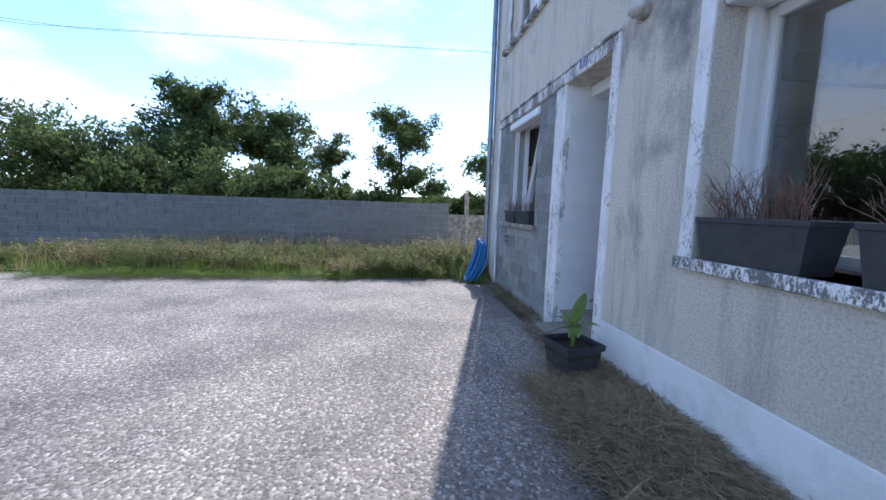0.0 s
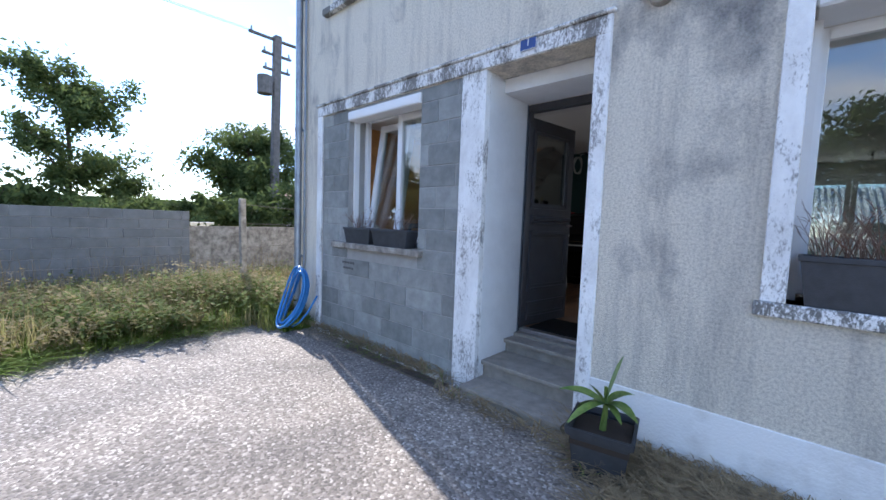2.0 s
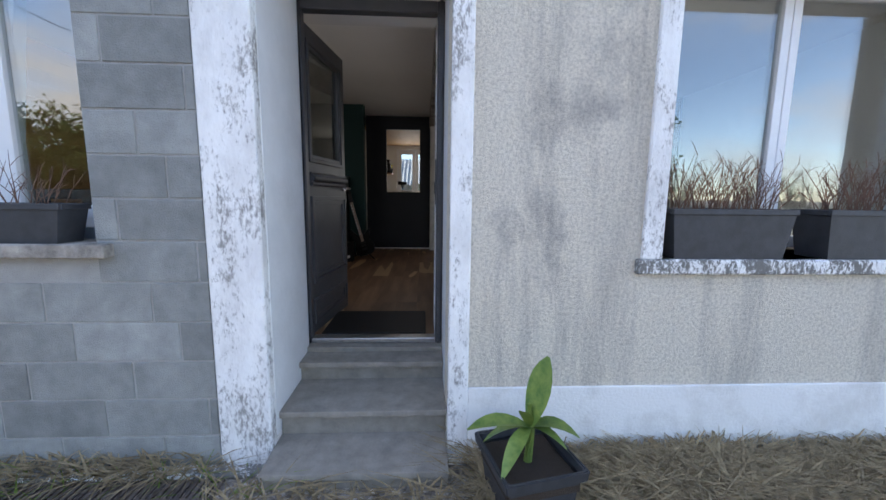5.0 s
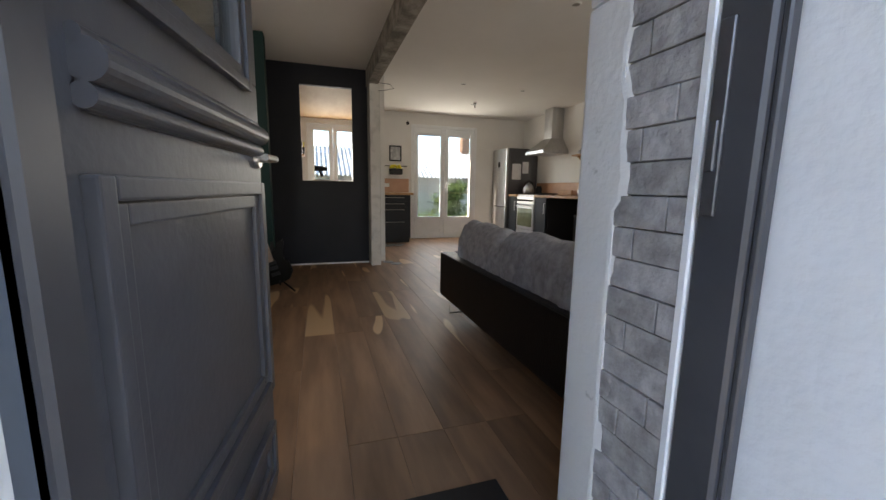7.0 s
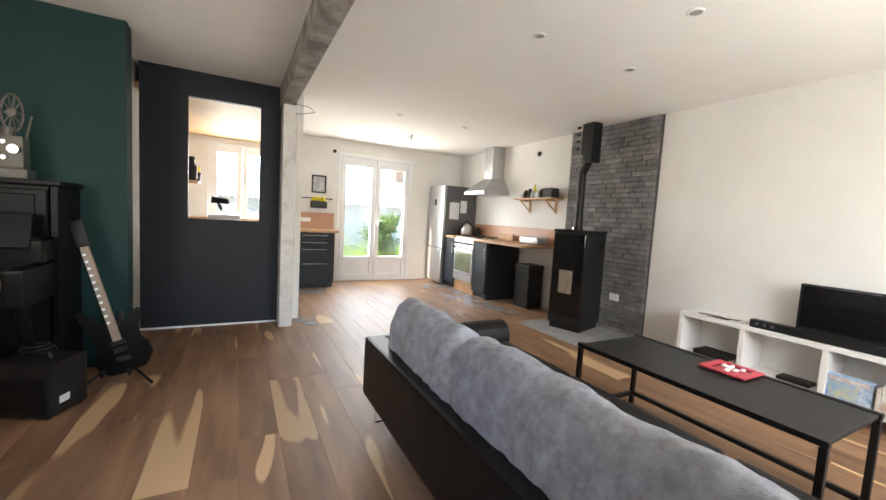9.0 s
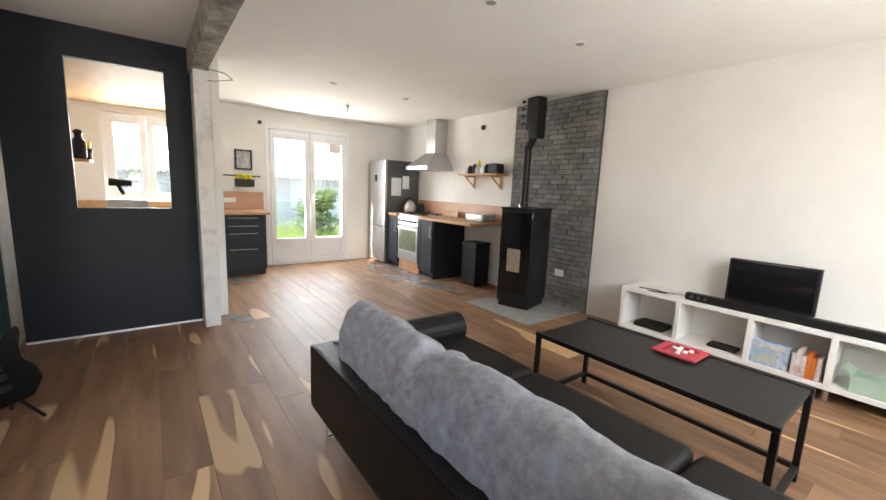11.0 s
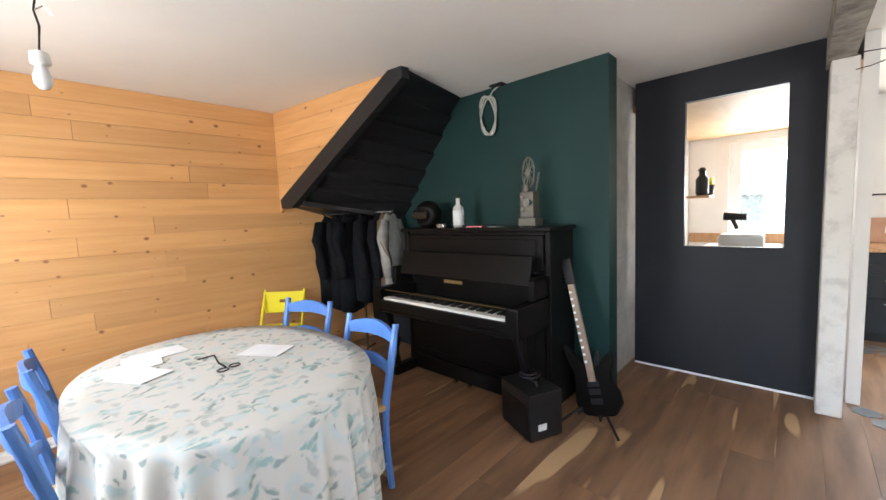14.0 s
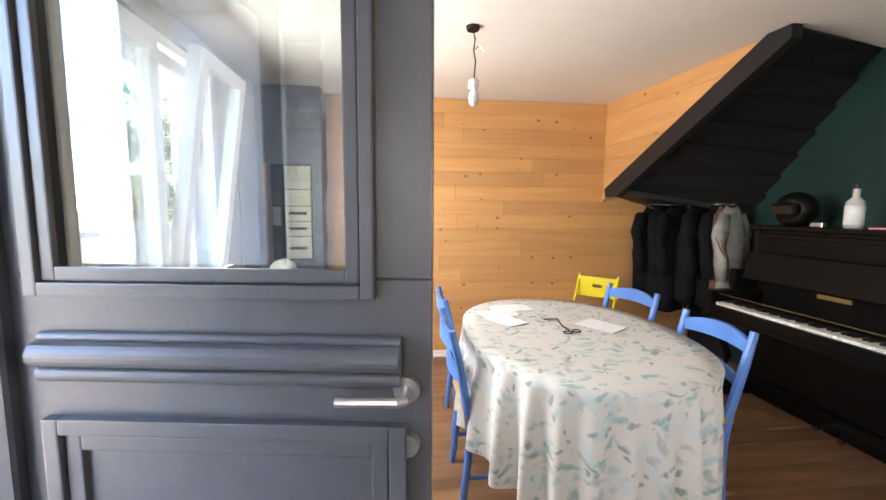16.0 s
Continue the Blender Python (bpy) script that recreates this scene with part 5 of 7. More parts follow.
ra_ = thing("utensil_rail", (1.50, 7.70, 1.815), "black utensil rail on the white wall", "rail")
part("bar", rod((-0.32, 0, 0), (0.30, 0, 0), 0.008), BLACKM, ra_)
for x in (-0.30, 0.28):
    part("mount", rod((x, 0, 0), (x, 0.047, 0), 0.012), BLACKM, ra_)
part("basket", bx(bmesh.new(), -0.05, 0.2, -0.09, 0.03, -0.16, -0.05, 0.01), BLACKM, ra_)
r = random.Random(3)
bm = bmesh.new()
for k in range(14):
    bmesh.ops.create_icosphere(bm, subdivisions=1, radius=0.028, matrix=Matrix.Translation((1.58 + r.uniform(-0.1, 0.1), 7.67 + r.uniform(-0.04, 0.03), 1.775 + r.uniform(0, 0.05))))
single("lemons", bm, YELLOW, "yellow fruit in a hanging basket", "fruit", smooth=True)
pc = thing("picture_frame", (1.58, 7.735, 2.05), "small black framed picture on the white wall", "picture")
bm = bmesh.new()
for q in ((-0.115, -0.095, -0.145, 0.145), (0.095, 0.115, -0.145, 0.145), (-0.095, 0.095, -0.145, -0.125), (-0.095, 0.095, 0.125, 0.145)):
    bx(bm, q[0], q[1], -0.02, 0.012, q[2], q[3], 0.002)
part("frame", bm, BLACKM, pc)
part("print", box(-0.095, 0.095, 0.0, 0.004, -0.125, 0.125), M("grey_print", (0.62, 0.62, 0.62), 0.4, col2=(0.16, 0.16, 0.17), scale=7), pc)

fg = thing("fridge", (3.95, 7.40, F), "tall dark steel fridge-freezer with papers on its side", "fridge")
part("body", box(-0.29, 0.33, -0.29, 0.30, 0.02, 1.77, 0.01, 2), DARKST, fg)
part("upper_door", box(-0.345, -0.295, -0.29, 0.30, 0.66, 1.77, 0.012, 2), STEEL, fg)
part("lower_door", box(-0.345, -0.295, -0.29, 0.30, 0.03, 0.645, 0.012, 2), STEEL, fg)
part("display", box(-0.348, -0.345, -0.02, 0.06, 1.42, 1.52), GLOSSB, fg)
for x0, z0, w, h in ((-0.22, 1.18, 0.19, 0.30), (0.0, 1.30, 0.13, 0.22), (-0.18, 1.56, 0.12, 0.14), (-0.02, 1.62, 0.16, 0.12)):
    part("note", box(x0, x0 + w, -0.294, -0.291, z0, z0 + h), PAPER if z0 < 1.5 else DARKST, fg)
cabinet((3.98, 6.93, F), 0.30, 0.60, 0.86, ((0.09, 0.855),), "slim anthracite base unit beside the fridge", rz=-90)
single("worktop", box(3.66, 4.295, 6.785, 7.085, F + 0.862, F + 0.90, 0.004), OAKTOP, "short oak worktop beside the cooker", "worktop")
ck = thing("range_cooker", (3.98, 6.46, F), "steel range cooker with glass oven door", "cooker")
part("body", box(-0.28, 0.30, -0.30, 0.30, 0.17, 0.88, 0.006), DARKST, ck)
part("kickboard", box(-0.27, -0.25, -0.30, 0.30, 0.0, 0.17), OAKTOP, ck, "bare wooden kickboard")
part("oven_door", box(-0.31, -0.282, -0.29, 0.29, 0.29, 0.72, 0.006), STEEL, ck)
part("oven_glass", box(-0.314, -0.3105, -0.25, 0.25, 0.34, 0.66, 0.001), M("oven_glass", (0.10, 0.11, 0.07), 0.08, col2=(0.16, 0.18, 0.11), scale=4), ck)
part("drawer", box(-0.31, -0.282, -0.29, 0.29, 0.18, 0.283, 0.004), STEEL, ck)
part("handle", cyl(cyl(rod((-0.35, -0.25, 0.70), (-0.35, 0.25, 0.70), 0.009), (-0.31, -0.22, 0.70), (-0.35, -0.22, 0.70), 0.006), (-0.31, 0.22, 0.70), (-0.35, 0.22, 0.70), 0.006), STEEL, ck)
part("control_panel", box(-0.31, -0.275, -0.30, 0.30, 0.735, 0.875, 0.006), STEEL, ck)
for k in range(7):
    part("knob", rod((-0.31, -0.24 + 0.08 * k, 0.80), (-0.335, -0.24 + 0.08 * k, 0.80), 0.018, 0.015, 12), BLACKP, ck)
part("hob", box(-0.29, 0.30, -0.30, 0.30, 0.88, 0.90, 0.004), STEEL, ck)
for x in (-0.12, 0.14):
    for y in (-0.17, 0.17):
        bm = bmesh.new()
        for a in range(4):
            cyl(bm, (x, y, 0.925), (x + 0.1 * math.cos(a * 1.571), y + 0.1 * math.sin(a * 1.571), 0.925), 0.006, n=6)
            cyl(bm, (x + 0.1 * math.cos(a * 1.571), y + 0.1 * math.sin(a * 1.571), 0.90), (x + 0.1 * math.cos(a * 1.571), y + 0.1 * math.sin(a * 1.571), 0.93), 0.006, n=6)
        part("pan_support", bm, BLACKM, ck)
        part("burner", rod((x, y, 0.90), (x, y, 0.915), 0.04, 0.03, 14), BLACKM, ck)
kt = thing("kettle", (4.0, 6.93, F + 0.90), "round steel kettle on the worktop", "kettle")
part("body", lathe(bmesh.new(), ((0.08, 0), (0.105, 0.04), (0.105, 0.10), (0.08, 0.17), (0.04, 0.20), (0.012, 0.205), (0.012, 0.22), (0.001, 0.225))), STEEL, kt, smooth=True)
part("handle", tube(bmesh.new(), [(-0.09, 0, 0.14), (-0.08, 0, 0.22), (0, 0, 0.26), (0.08, 0, 0.22), (0.09, 0, 0.14)], 0.009, 8), BLACKP, kt, smooth=True)
cabinet((3.98, 5.97, F), 0.36, 0.60, 0.86, ((0.09, 0.855),), "anthracite base unit beside the cooker", rz=-90)
single("worktop", box(3.66, 4.295, 4.95, 6.155, F + 0.862, F + 0.90, 0.004), OAKTOP, "oak worktop over the base unit and bin", "worktop")
single("splashback", box(4.278, 4.298, 4.95, 7.10, F + 0.902, F + 1.12, 0.003), COPPER, "warm wood splashback behind the cooker", "splashback")
single("end_panel", box(3.70, 4.27, 5.77, 5.788, F, F + 0.86), BLACKM, "black end panel of the base units", "panel")
bn = thing("waste_bin", (4.08, 5.28, F), "tall black plastic waste bin under the worktop", "waste bin")
part("body", box(-0.13, 0.13, -0.15, 0.15, 0, 0.56, 0.02, 2), BLACKP, bn)
part("lid", box(-0.135, 0.135, -0.155, 0.155, 0.56, 0.61, 0.015, 2), BLACKP, bn)
single("bread_box", bx(bmesh.new(), -0.12, 0.12, -0.18, 0.18, 0, 0.11, 0.04, 3), STEEL, "low rounded steel box on the worktop", "bread box", at=(4.10, 5.25, F + 0.90), smooth=False)
single("chopping_board", box(-0.012, 0.012, -0.2, 0.2, 0, 0.09, 0.004), OAKTOP, "small wooden board standing on the worktop", "chopping board", at=(4.2, 6.05, F + 0.90))
single("storage_jar", lathe(bmesh.new(), ((0.05, 0), (0.055, 0.03), (0.055, 0.12), (0.04, 0.14), (0.04, 0.16))), BLACKP, "small dark jar on the worktop", "jar", at=(4.16, 6.82, F + 0.90), smooth=True)
hd = thing("cooker_hood", (4.02, 6.46, 2.03), "steel pyramid cooker hood with chimney", "cooker hood")
bm = bmesh.new()
v0 = [bm.verts.new(p) for p in ((-0.22, -0.30, 0), (0.275, -0.30, 0), (0.275, 0.30, 0), (-0.22, 0.30, 0))]
v1 = [bm.verts.new((v.co.x, v.co.y, 0.05)) for v in v0]
v2 = [bm.verts.new(p) for p in ((0.03, -0.13, 0.27), (0.275, -0.13, 0.27), (0.275, 0.13, 0.27), (0.03, 0.13, 0.27))]
bm.faces.new(v0[::-1])
bm.faces.new(v2)
for a, b in ((v0, v1), (v1, v2)):
    for j in range(4):
        bm.faces.new((a[j], a[(j + 1) % 4], b[(j + 1) % 4], b[j]))
part("canopy", bm, STEEL, hd)
part("chimney", box(0.04, 0.275, -0.12, 0.12, 0.27, C - 2.03 - 0.002, 0.003), STEEL, hd)
shf = thing("wall_shelf", (4.18, 5.35, 1.95), "wooden wall shelf with wooden brackets", "shelf")
part("board", box(-0.11, 0.118, -0.40, 0.40, 0, 0.024, 0.003), OAKTOP, shf)
for y in (-0.27, 0.27):
    bm = bx(bmesh.new(), 0.095, 0.117, y - 0.012, y + 0.012, -0.18, 0.0, 0.002)
    bx(bm, -0.09, 0.10, y - 0.012, y + 0.012, -0.022, 0.0, 0.002)
    cyl(bm, (0.095, y, -0.15), (-0.07, y, -0.02), 0.011, n=6)
    part("bracket", bm, OAKTOP, shf)
r = random.Random(6)
for k, (y, h, rr, mt, nm) in enumerate(((5.69, 0.07, 0.035, PAPER, "mug"), (5.60, 0.12, 0.04, BLACKP, "jar"), (5.51, 0.14, 0.035, BLACKM, "bottle"), (5.43, 0.11, 0.045, STEEL, "tin"), (5.33, 0.10, 0.04, PAPER, "jar"), (5.24, 0.13, 0.05, BLACKP, "tin"))):
    single(nm, lathe(bmesh.new(), ((rr * 0.9, 0), (rr, 0.01), (rr, h * 0.75), (rr * 0.6, h * 0.88), (rr * 0.6, h))), mt, "small kitchen %s on the wooden wall shelf" % nm, nm, "things on the shelf", smooth=True, at=(4.18, y, 1.974))
single("yellow_bottle", lathe(bmesh.new(), ((0.025, 0), (0.03, 0.02), (0.03, 0.12), (0.012, 0.16), (0.012, 0.20))), YELLOW, "yellow bottle on the wooden wall shelf", "bottle", smooth=True, at=(4.22, 5.46, 1.974))
single("storage_tin", bx(bmesh.new(), -0.07, 0.07, -0.09, 0.09, 0, 0.13, 0.01), BLACKP, "dark square tin on the wooden wall shelf", "tin", at=(4.18, 5.08, 1.974))
for y, z in ((5.5, 2.63),):
    single("wall_box", rod((4.285, y, z), (4.302, y, z), 0.035, n=16), BLACKM, "open black electrical box in the wall", "electrical box")
single("wall_box", rod((1.82, 7.735, 2.62), (1.82, 7.752, 2.62), 0.03, n=16), BLACKM, "open black electrical box over the door", "electrical box")
single("wall_socket", box(4.245, 4.262, 3.93, 4.05, 0.78, 0.86, 0.004), WHITEF, "white double socket on the grey brick", "socket")

# ---- scullery behind the dark partition ----
single("washing_machine", bx(bx(bmesh.new(), -0.3, 0.3, -0.3, 0.3, 0, 0.95, 0.02, 2), -0.29, 0.29, -0.31, -0.3, 0.78, 0.93, 0.004), WHITEF, "white machine under the scullery window", "washing machine", at=(0.24, 6.55, F))
single("crate", bx(bx(bmesh.new(), -0.17, 0.17, -0.12, 0.12, 0, 0.12, 0.015, 2), -0.16, 0.16, -0.11, 0.11, 0.12, 0.13, 0.004), WHITEF, "white plastic crate on the machine", "crate", at=(0.26, 6.40, F + 0.95))
single("hair_dryer", cyl(cyl(bmesh.new(), (-0.08, 0, 0.06), (0.10, 0, 0.05), 0.04, 0.03, 12), (-0.02, 0, 0.05), (0.03, -0.02, -0.06), 0.018, n=8), BLACKP, "black appliance lying on the crate", "appliance", at=(0.20, 6.40, F + 1.19))
single("small_shelf", box(-0.41, -0.02, 6.55, 6.85, 1.86, 1.885, 0.003), OAKTOP, "small wooden shelf in the scullery", "shelf")
single("water_bottle", lathe(bmesh.new(), ((0.05, 0), (0.06, 0.03), (0.06, 0.17), (0.03, 0.21), (0.03, 0.25), (0.045, 0.26), (0.02, 0.29))), BLACKM, "black bottle on the scullery shelf", "bottle", smooth=True, at=(-0.10, 6.65, 1.885))
single("flower_pot", lathe(bmesh.new(), ((0.05, 0), (0.065, 0.11), (0.06, 0.11))), BLACKP, "dark flower pot on the scullery shelf", "flower pot", smooth=True, at=(-0.07, 6.78, 1.885))
single("yellow_cup", lathe(bmesh.new(), ((0.035, 0), (0.045, 0.07), (0.04, 0.07))), YELLOW, "yellow cup on the scullery shelf", "cup", smooth=True, at=(-0.06, 6.78, 1.996))
single("splash_boards", box(-0.41, 0.92, 7.72, 7.745, 1.30, 1.42, 0.003), OAKTOP, "wooden boards under the scullery window", "boards")

# ---- dining room ----
pi = thing("upright_piano", (-1.26, 4.50, F), "old black upright piano with gilt trim", "piano")
W2 = 0.70
part("case", box(-W2 + 0.03, W2 - 0.03, -0.34, -0.01, 0.10, 1.24), PIANO, pi)
for s in (-1, 1):
    part("side", box(s * W2 - 0.02, s * W2 + 0.02, -0.36, -0.004, 0, 1.245, 0.006), PIANO, pi)
    bm = bx(bmesh.new(), s * (W2 - 0.04) - 0.045, s * (W2 - 0.04) + 0.045, -0.76, -0.34, 0.60, 0.80, 0.015, 2)
    bx(bm, s * (W2 - 0.02) - 0.02, s * (W2 - 0.02) + 0.02, -0.55, -0.34, 0.80, 0.95, 0.04, 3)
    part("key_block", bm, PIANO, pi)
    bm = tube(bmesh.new(), [(s * (W2 - 0.05), -0.66, 0.60), (s * (W2 - 0.05), -0.64, 0.50), (s * (W2 - 0.05), -0.56, 0.30), (s * (W2 - 0.05), -0.58, 0.08)], [0.045, 0.03, 0.028, 0.04], 10)
    bx(bm, s * (W2 - 0.05) - 0.04, s * (W2 - 0.05) + 0.04, -0.63, -0.30, 0, 0.085, 0.01)
    part("leg", bm, PIANO, pi, smooth=False)
part("lid", bx(bmesh.new(), -W2 - 0.04, W2 + 0.04, -0.39, -0.002, 1.245, 1.275, 0.008, 2), PIANO, pi)
part("upper_panel", bx(box(-W2 + 0.03, W2 - 0.03, -0.365, -0.34, 0.98, 1.22, 0.006), -W2 + 0.08, W2 - 0.08, -0.372, -0.365, 1.02, 1.19, 0.004), PIANO, pi)
part("music_rail", box(-W2 + 0.06, W2 - 0.06, -0.42, -0.36, 0.965, 0.985, 0.004), PIANO, pi)
bm = bmesh.new()
bx(bm, -W2 + 0.06, W2 - 0.06, -0.50, -0.485, 0.0, 0.20, 0.004, 1, Matrix.Translation((0, 0, 0.77)) @ Matrix.Rotation(radians(-14), 4, "X") @ Matrix.Translation((0, 0, 0)))
fb = part("fallboard", bm, PIANO, pi)
fb.matrix_basis = Matrix.Translation((0, -0.02, 0))
GILT = M("faded_gilt", (0.22, 0.15, 0.06), 0.4, metal=0.5, scale=20)
part("gilt_line", box(-W2 + 0.09, W2 - 0.09, -0.706, -0.70, 0.778, 0.782), GILT, pi)
part("maker_mark", box(-0.09, 0.09, -0.535, -0.53, 0.86, 0.885), GILT, pi, "faded gilt maker's mark")
part("key_bed", box(-W2 + 0.05, W2 - 0.05, -0.75, -0.34, 0.60, 0.69, 0.008), PIANO, pi)
part("key_slip", box(-W2 + 0.08, W2 - 0.08, -0.76, -0.735, 0.64, 0.705, 0.004), PIANO, pi)
n_k, k0, k1 = 50, -0.60, 0.60
kw = (k1 - k0) / n_k
kme = mesh_of("white_key", bx(bmesh.new(), -kw / 2 + 0.0006, kw / 2 - 0.0006, 0, 0.15, 0, 0.022, 0.0015), IVORY)
bme = mesh_of("black_key", bx(bmesh.new(), -0.0055, 0.0055, 0.055, 0.15, 0.022, 0.034, 0.0015), BLACKP)
for k in range(n_k):
    kb = new("white_key", kme)
    kb.parent = pi
    kb.location = (k0 + kw * (k + 0.5), -0.735, 0.70)
    if k % 7 in (0, 1, 3, 4, 5) and k < n_k - 1:
        kb = new("black_key", bme)
        kb.parent = pi
        kb.location = (k0 + kw * (k + 1), -0.735, 0.70)
part("lower_panel", bx(box(-W2 + 0.03, W2 - 0.03, -0.36, -0.34, 0.14, 0.60, 0.004), -W2 + 0.1, W2 - 0.1, -0.368, -0.36, 0.20, 0.55, 0.004), PIANO, pi)
part("bottom_rail", box(-W2 + 0.02, W2 - 0.02, -0.38, -0.32, 0.0, 0.13, 0.006), PIANO, pi)
for x in (-0.07, 0.07):
    part("pedal", tube(bmesh.new(), [(x, -0.34, 0.06), (x, -0.42, 0.055), (x, -0.48, 0.045)], [0.008, 0.012, 0.02], 8), CHROME, pi)
TOPZ = F + 1.275
pj = thing("film_projector", (-0.775, 4.30, TOPZ), "vintage metal film projector on the piano", "film projector")
BRONZE = M("aged_metal", (0.11, 0.10, 0.085), 0.5, metal=0.5, col2=(0.11, 0.10, 0.085), scale=22)
part("base", box(-0.07, 0.07, -0.06, 0.06, 0, 0.06, 0.01, 2), BRONZE, pj)
part("body", box(-0.06, 0.05, -0.045, 0.045, 0.06, 0.25, 0.015, 2), BRONZE, pj)
part("lens", rod((0.02, -0.045, 0.17), (0.02, -0.09, 0.17), 0.026, n=14), CHROME, pj)
part("lamp_house", rod((-0.03, 0, 0.22), (-0.03, 0, 0.30), 0.03, n=12), BRONZE, pj)
bm = bmesh.new()
cyl(bm, (-0.01, -0.012, 0.385), (-0.01, 0.012, 0.385), 0.022, n=14)
for a in range(10):
    cyl(bm, (-0.01, 0, 0.385), (-0.01 + 0.045 * math.cos(a * 0.628), 0, 0.385 + 0.105 * math.sin(a * 0.628)), 0.004, n=5)
tube(bm, [(-0.01 + 0.047 * math.cos(a * 0.262), 0, 0.385 + 0.108 * math.sin(a * 0.262)) for a in range(24)], 0.007, 6, True)
part("reel", bm, BRONZE, pj)
for z in (0.12, 0.21):
    part("knob", rod((-0.03, -0.045, z), (-0.03, -0.065, z), 0.014, n=10), CHROME, pj)
part("arm", rod((0.05, 0, 0.25), (0.075, 0, 0.38), 0.006), BRONZE, pj)
bt = thing("bottle", (-1.42, 4.25, TOPZ), "white-labelled glass bottle on the piano", "bottle")
part("glass", lathe(bmesh.new(), ((0.04, 0), (0.045, 0.01), (0.045, 0.16), (0.018, 0.19), (0.018, 0.235), (0.02, 0.24))), M("bottle_glass", (0.5, 0.5, 0.48), 0.15, scale=8), bt, smooth=True)
part("paper_label", lathe(bmesh.new(), ((0.0465, 0.02), (0.0465, 0.14), (0.046, 0.14))), PAPER, bt, smooth=True)
part("stopper", rod((0, 0, 0.24), (0, 0, 0.27), 0.016), BLACKP, bt)
hm = thing("helmet", (-1.80, 4.28, TOPZ), "black motorcycle helmet on the piano", "helmet")
bm = bmesh.new()
bmesh.ops.create_uvsphere(bm, u_segments=24, v_segments=14, radius=0.125, matrix=Matrix.Translation((0, 0, 0.115)))
for v in bm.verts:
    v.co.z = max(v.co.z, 0.0)
    if v.co.y < -0.07 and 0.06 < v.co.z < 0.16:
        v.co.y = -0.07 - (v.co.y + 0.07) * 0.2
part("shell", bm, PIANO, hm, smooth=True)
part("visor", bx(bmesh.new(), -0.09, 0.09, -0.115, -0.075, 0.08, 0.16, 0.02, 2), GLOSSB, hm)
single("red_booklet", box(-0.07, 0.07, -0.04, 0.04, 0, 0.012, 0.002), RED, "small red booklet on the piano", "booklet", at=(-1.22, 4.22, TOPZ), rz=15)
single("paper_slip", box(-0.06, 0.06, -0.03, 0.03, 0, 0.003), PAPER, "white paper slip on the piano", "paper", at=(-1.04, 4.24, TOPZ), rz=-8)
single("small_stand", bx(bmesh.new(), -0.04, 0.04, -0.02, 0.02, 0, 0.03, 0.004), STEEL, "small metal stand on the piano", "stand", at=(-1.62, 4.25, TOPZ))

# rope loop on the green wall
bm = bmesh.new()
for k in range(3):
    tube(bm, [(-1.25 + (0.075 + 0.006 * k) * math.cos(a * 0.2618 + 0.3 * k) + 0.02 * math.sin(a * 0.2618), 4.487 - 0.008 * k, 2.60 + (0.15 + 0.005 * k) * math.sin(a * 0.2618)) for a in range(24)], 0.007, 6, True)
tube(bm, [(-1.24, 4.485, 2.74), (-1.20, 4.485, 2.79), (-1.12, 4.485, C)], 0.007, 6)
single("cable_loop", bm, M("grey_cable", (0.42, 0.42, 0.38), 0.6, scale=30), "coiled grey cable hanging on the green wall", "cable", smooth=True)
single("cable_hole", box(-1.20, -1.08, 4.43, 4.5, C - 0.012, C + 0.004, 0.002), BLACKP, "black cable outlet in the ceiling", "cable outlet")

# guitar on its stand
gt = thing("electric_guitar", (-0.28, 4.20, F), "black electric guitar leaning on a floor stand", "guitar")
ax = Matrix.Translation((0.02, 0.0, 0.19)) @ Matrix.Rotation(radians(-17), 4, "Y") @ Matrix.Rotation(radians(-9), 4, "X")
bm = bmesh.new()
outl = ((0.0, -0.14), (0.10, -0.13), (0.155, -0.06), (0.15, 0.02), (0.105, 0.08), (0.115, 0.14), (0.16, 0.22), (0.155, 0.26), (0.11, 0.235), (0.06, 0.175), (0.03, 0.16), (-0.03, 0.16), (-0.06, 0.19), (-0.10, 0.27), (-0.145, 0.33), (-0.165, 0.32), (-0.15, 0.24), (-0.11, 0.13), (-0.105, 0.07), (-0.145, 0.0), (-0.15, -0.07), (-0.10, -0.13))
f0 = [bm.verts.new((x, -0.02, z)) for x, z in outl]
f1 = [bm.verts.new((x, 0.02, z)) for x, z in outl]
bm.faces.new(f0)
bm.faces.new(f1[::-1])
for j in range(len(outl)):
    bm.faces.new((f0[j], f0[(j + 1) % len(outl)], f1[(j + 1) % len(outl)], f1[j]))
bmesh.ops.bevel(bm, geom=bm.edges[:], offset=0.006, segments=2, affect="EDGES")
bmesh.ops.transform(bm, matrix=ax, verts=bm.verts)
part("body", bm, PIANO, gt)
bm = bx(bmesh.new(), -0.023, 0.023, -0.034, -0.012, 0.08, 0.72, 0.003)
bmesh.ops.transform(bm, matrix=ax, verts=bm.verts)
part("neck", bm, M("rosewood_neck", (0.28, 0.20, 0.15), 0.45, scale=20), gt)
for k in range(11):
    bm = bx(bmesh.new(), -0.02, -0.002, -0.0355, -0.034, 0.20 + 0.046 * k, 0.215 + 0.046 * k)
    bmesh.ops.transform(bm, matrix=ax, verts=bm.verts)
    part("inlay", bm, WHITEF, gt)
bm = bx(bmesh.new(), -0.036, 0.036, -0.03, -0.012, 0.72, 0.90, 0.006)
bmesh.ops.transform(bm, matrix=ax, verts=bm.verts)
part("headstock", bm, BLACKP, gt)
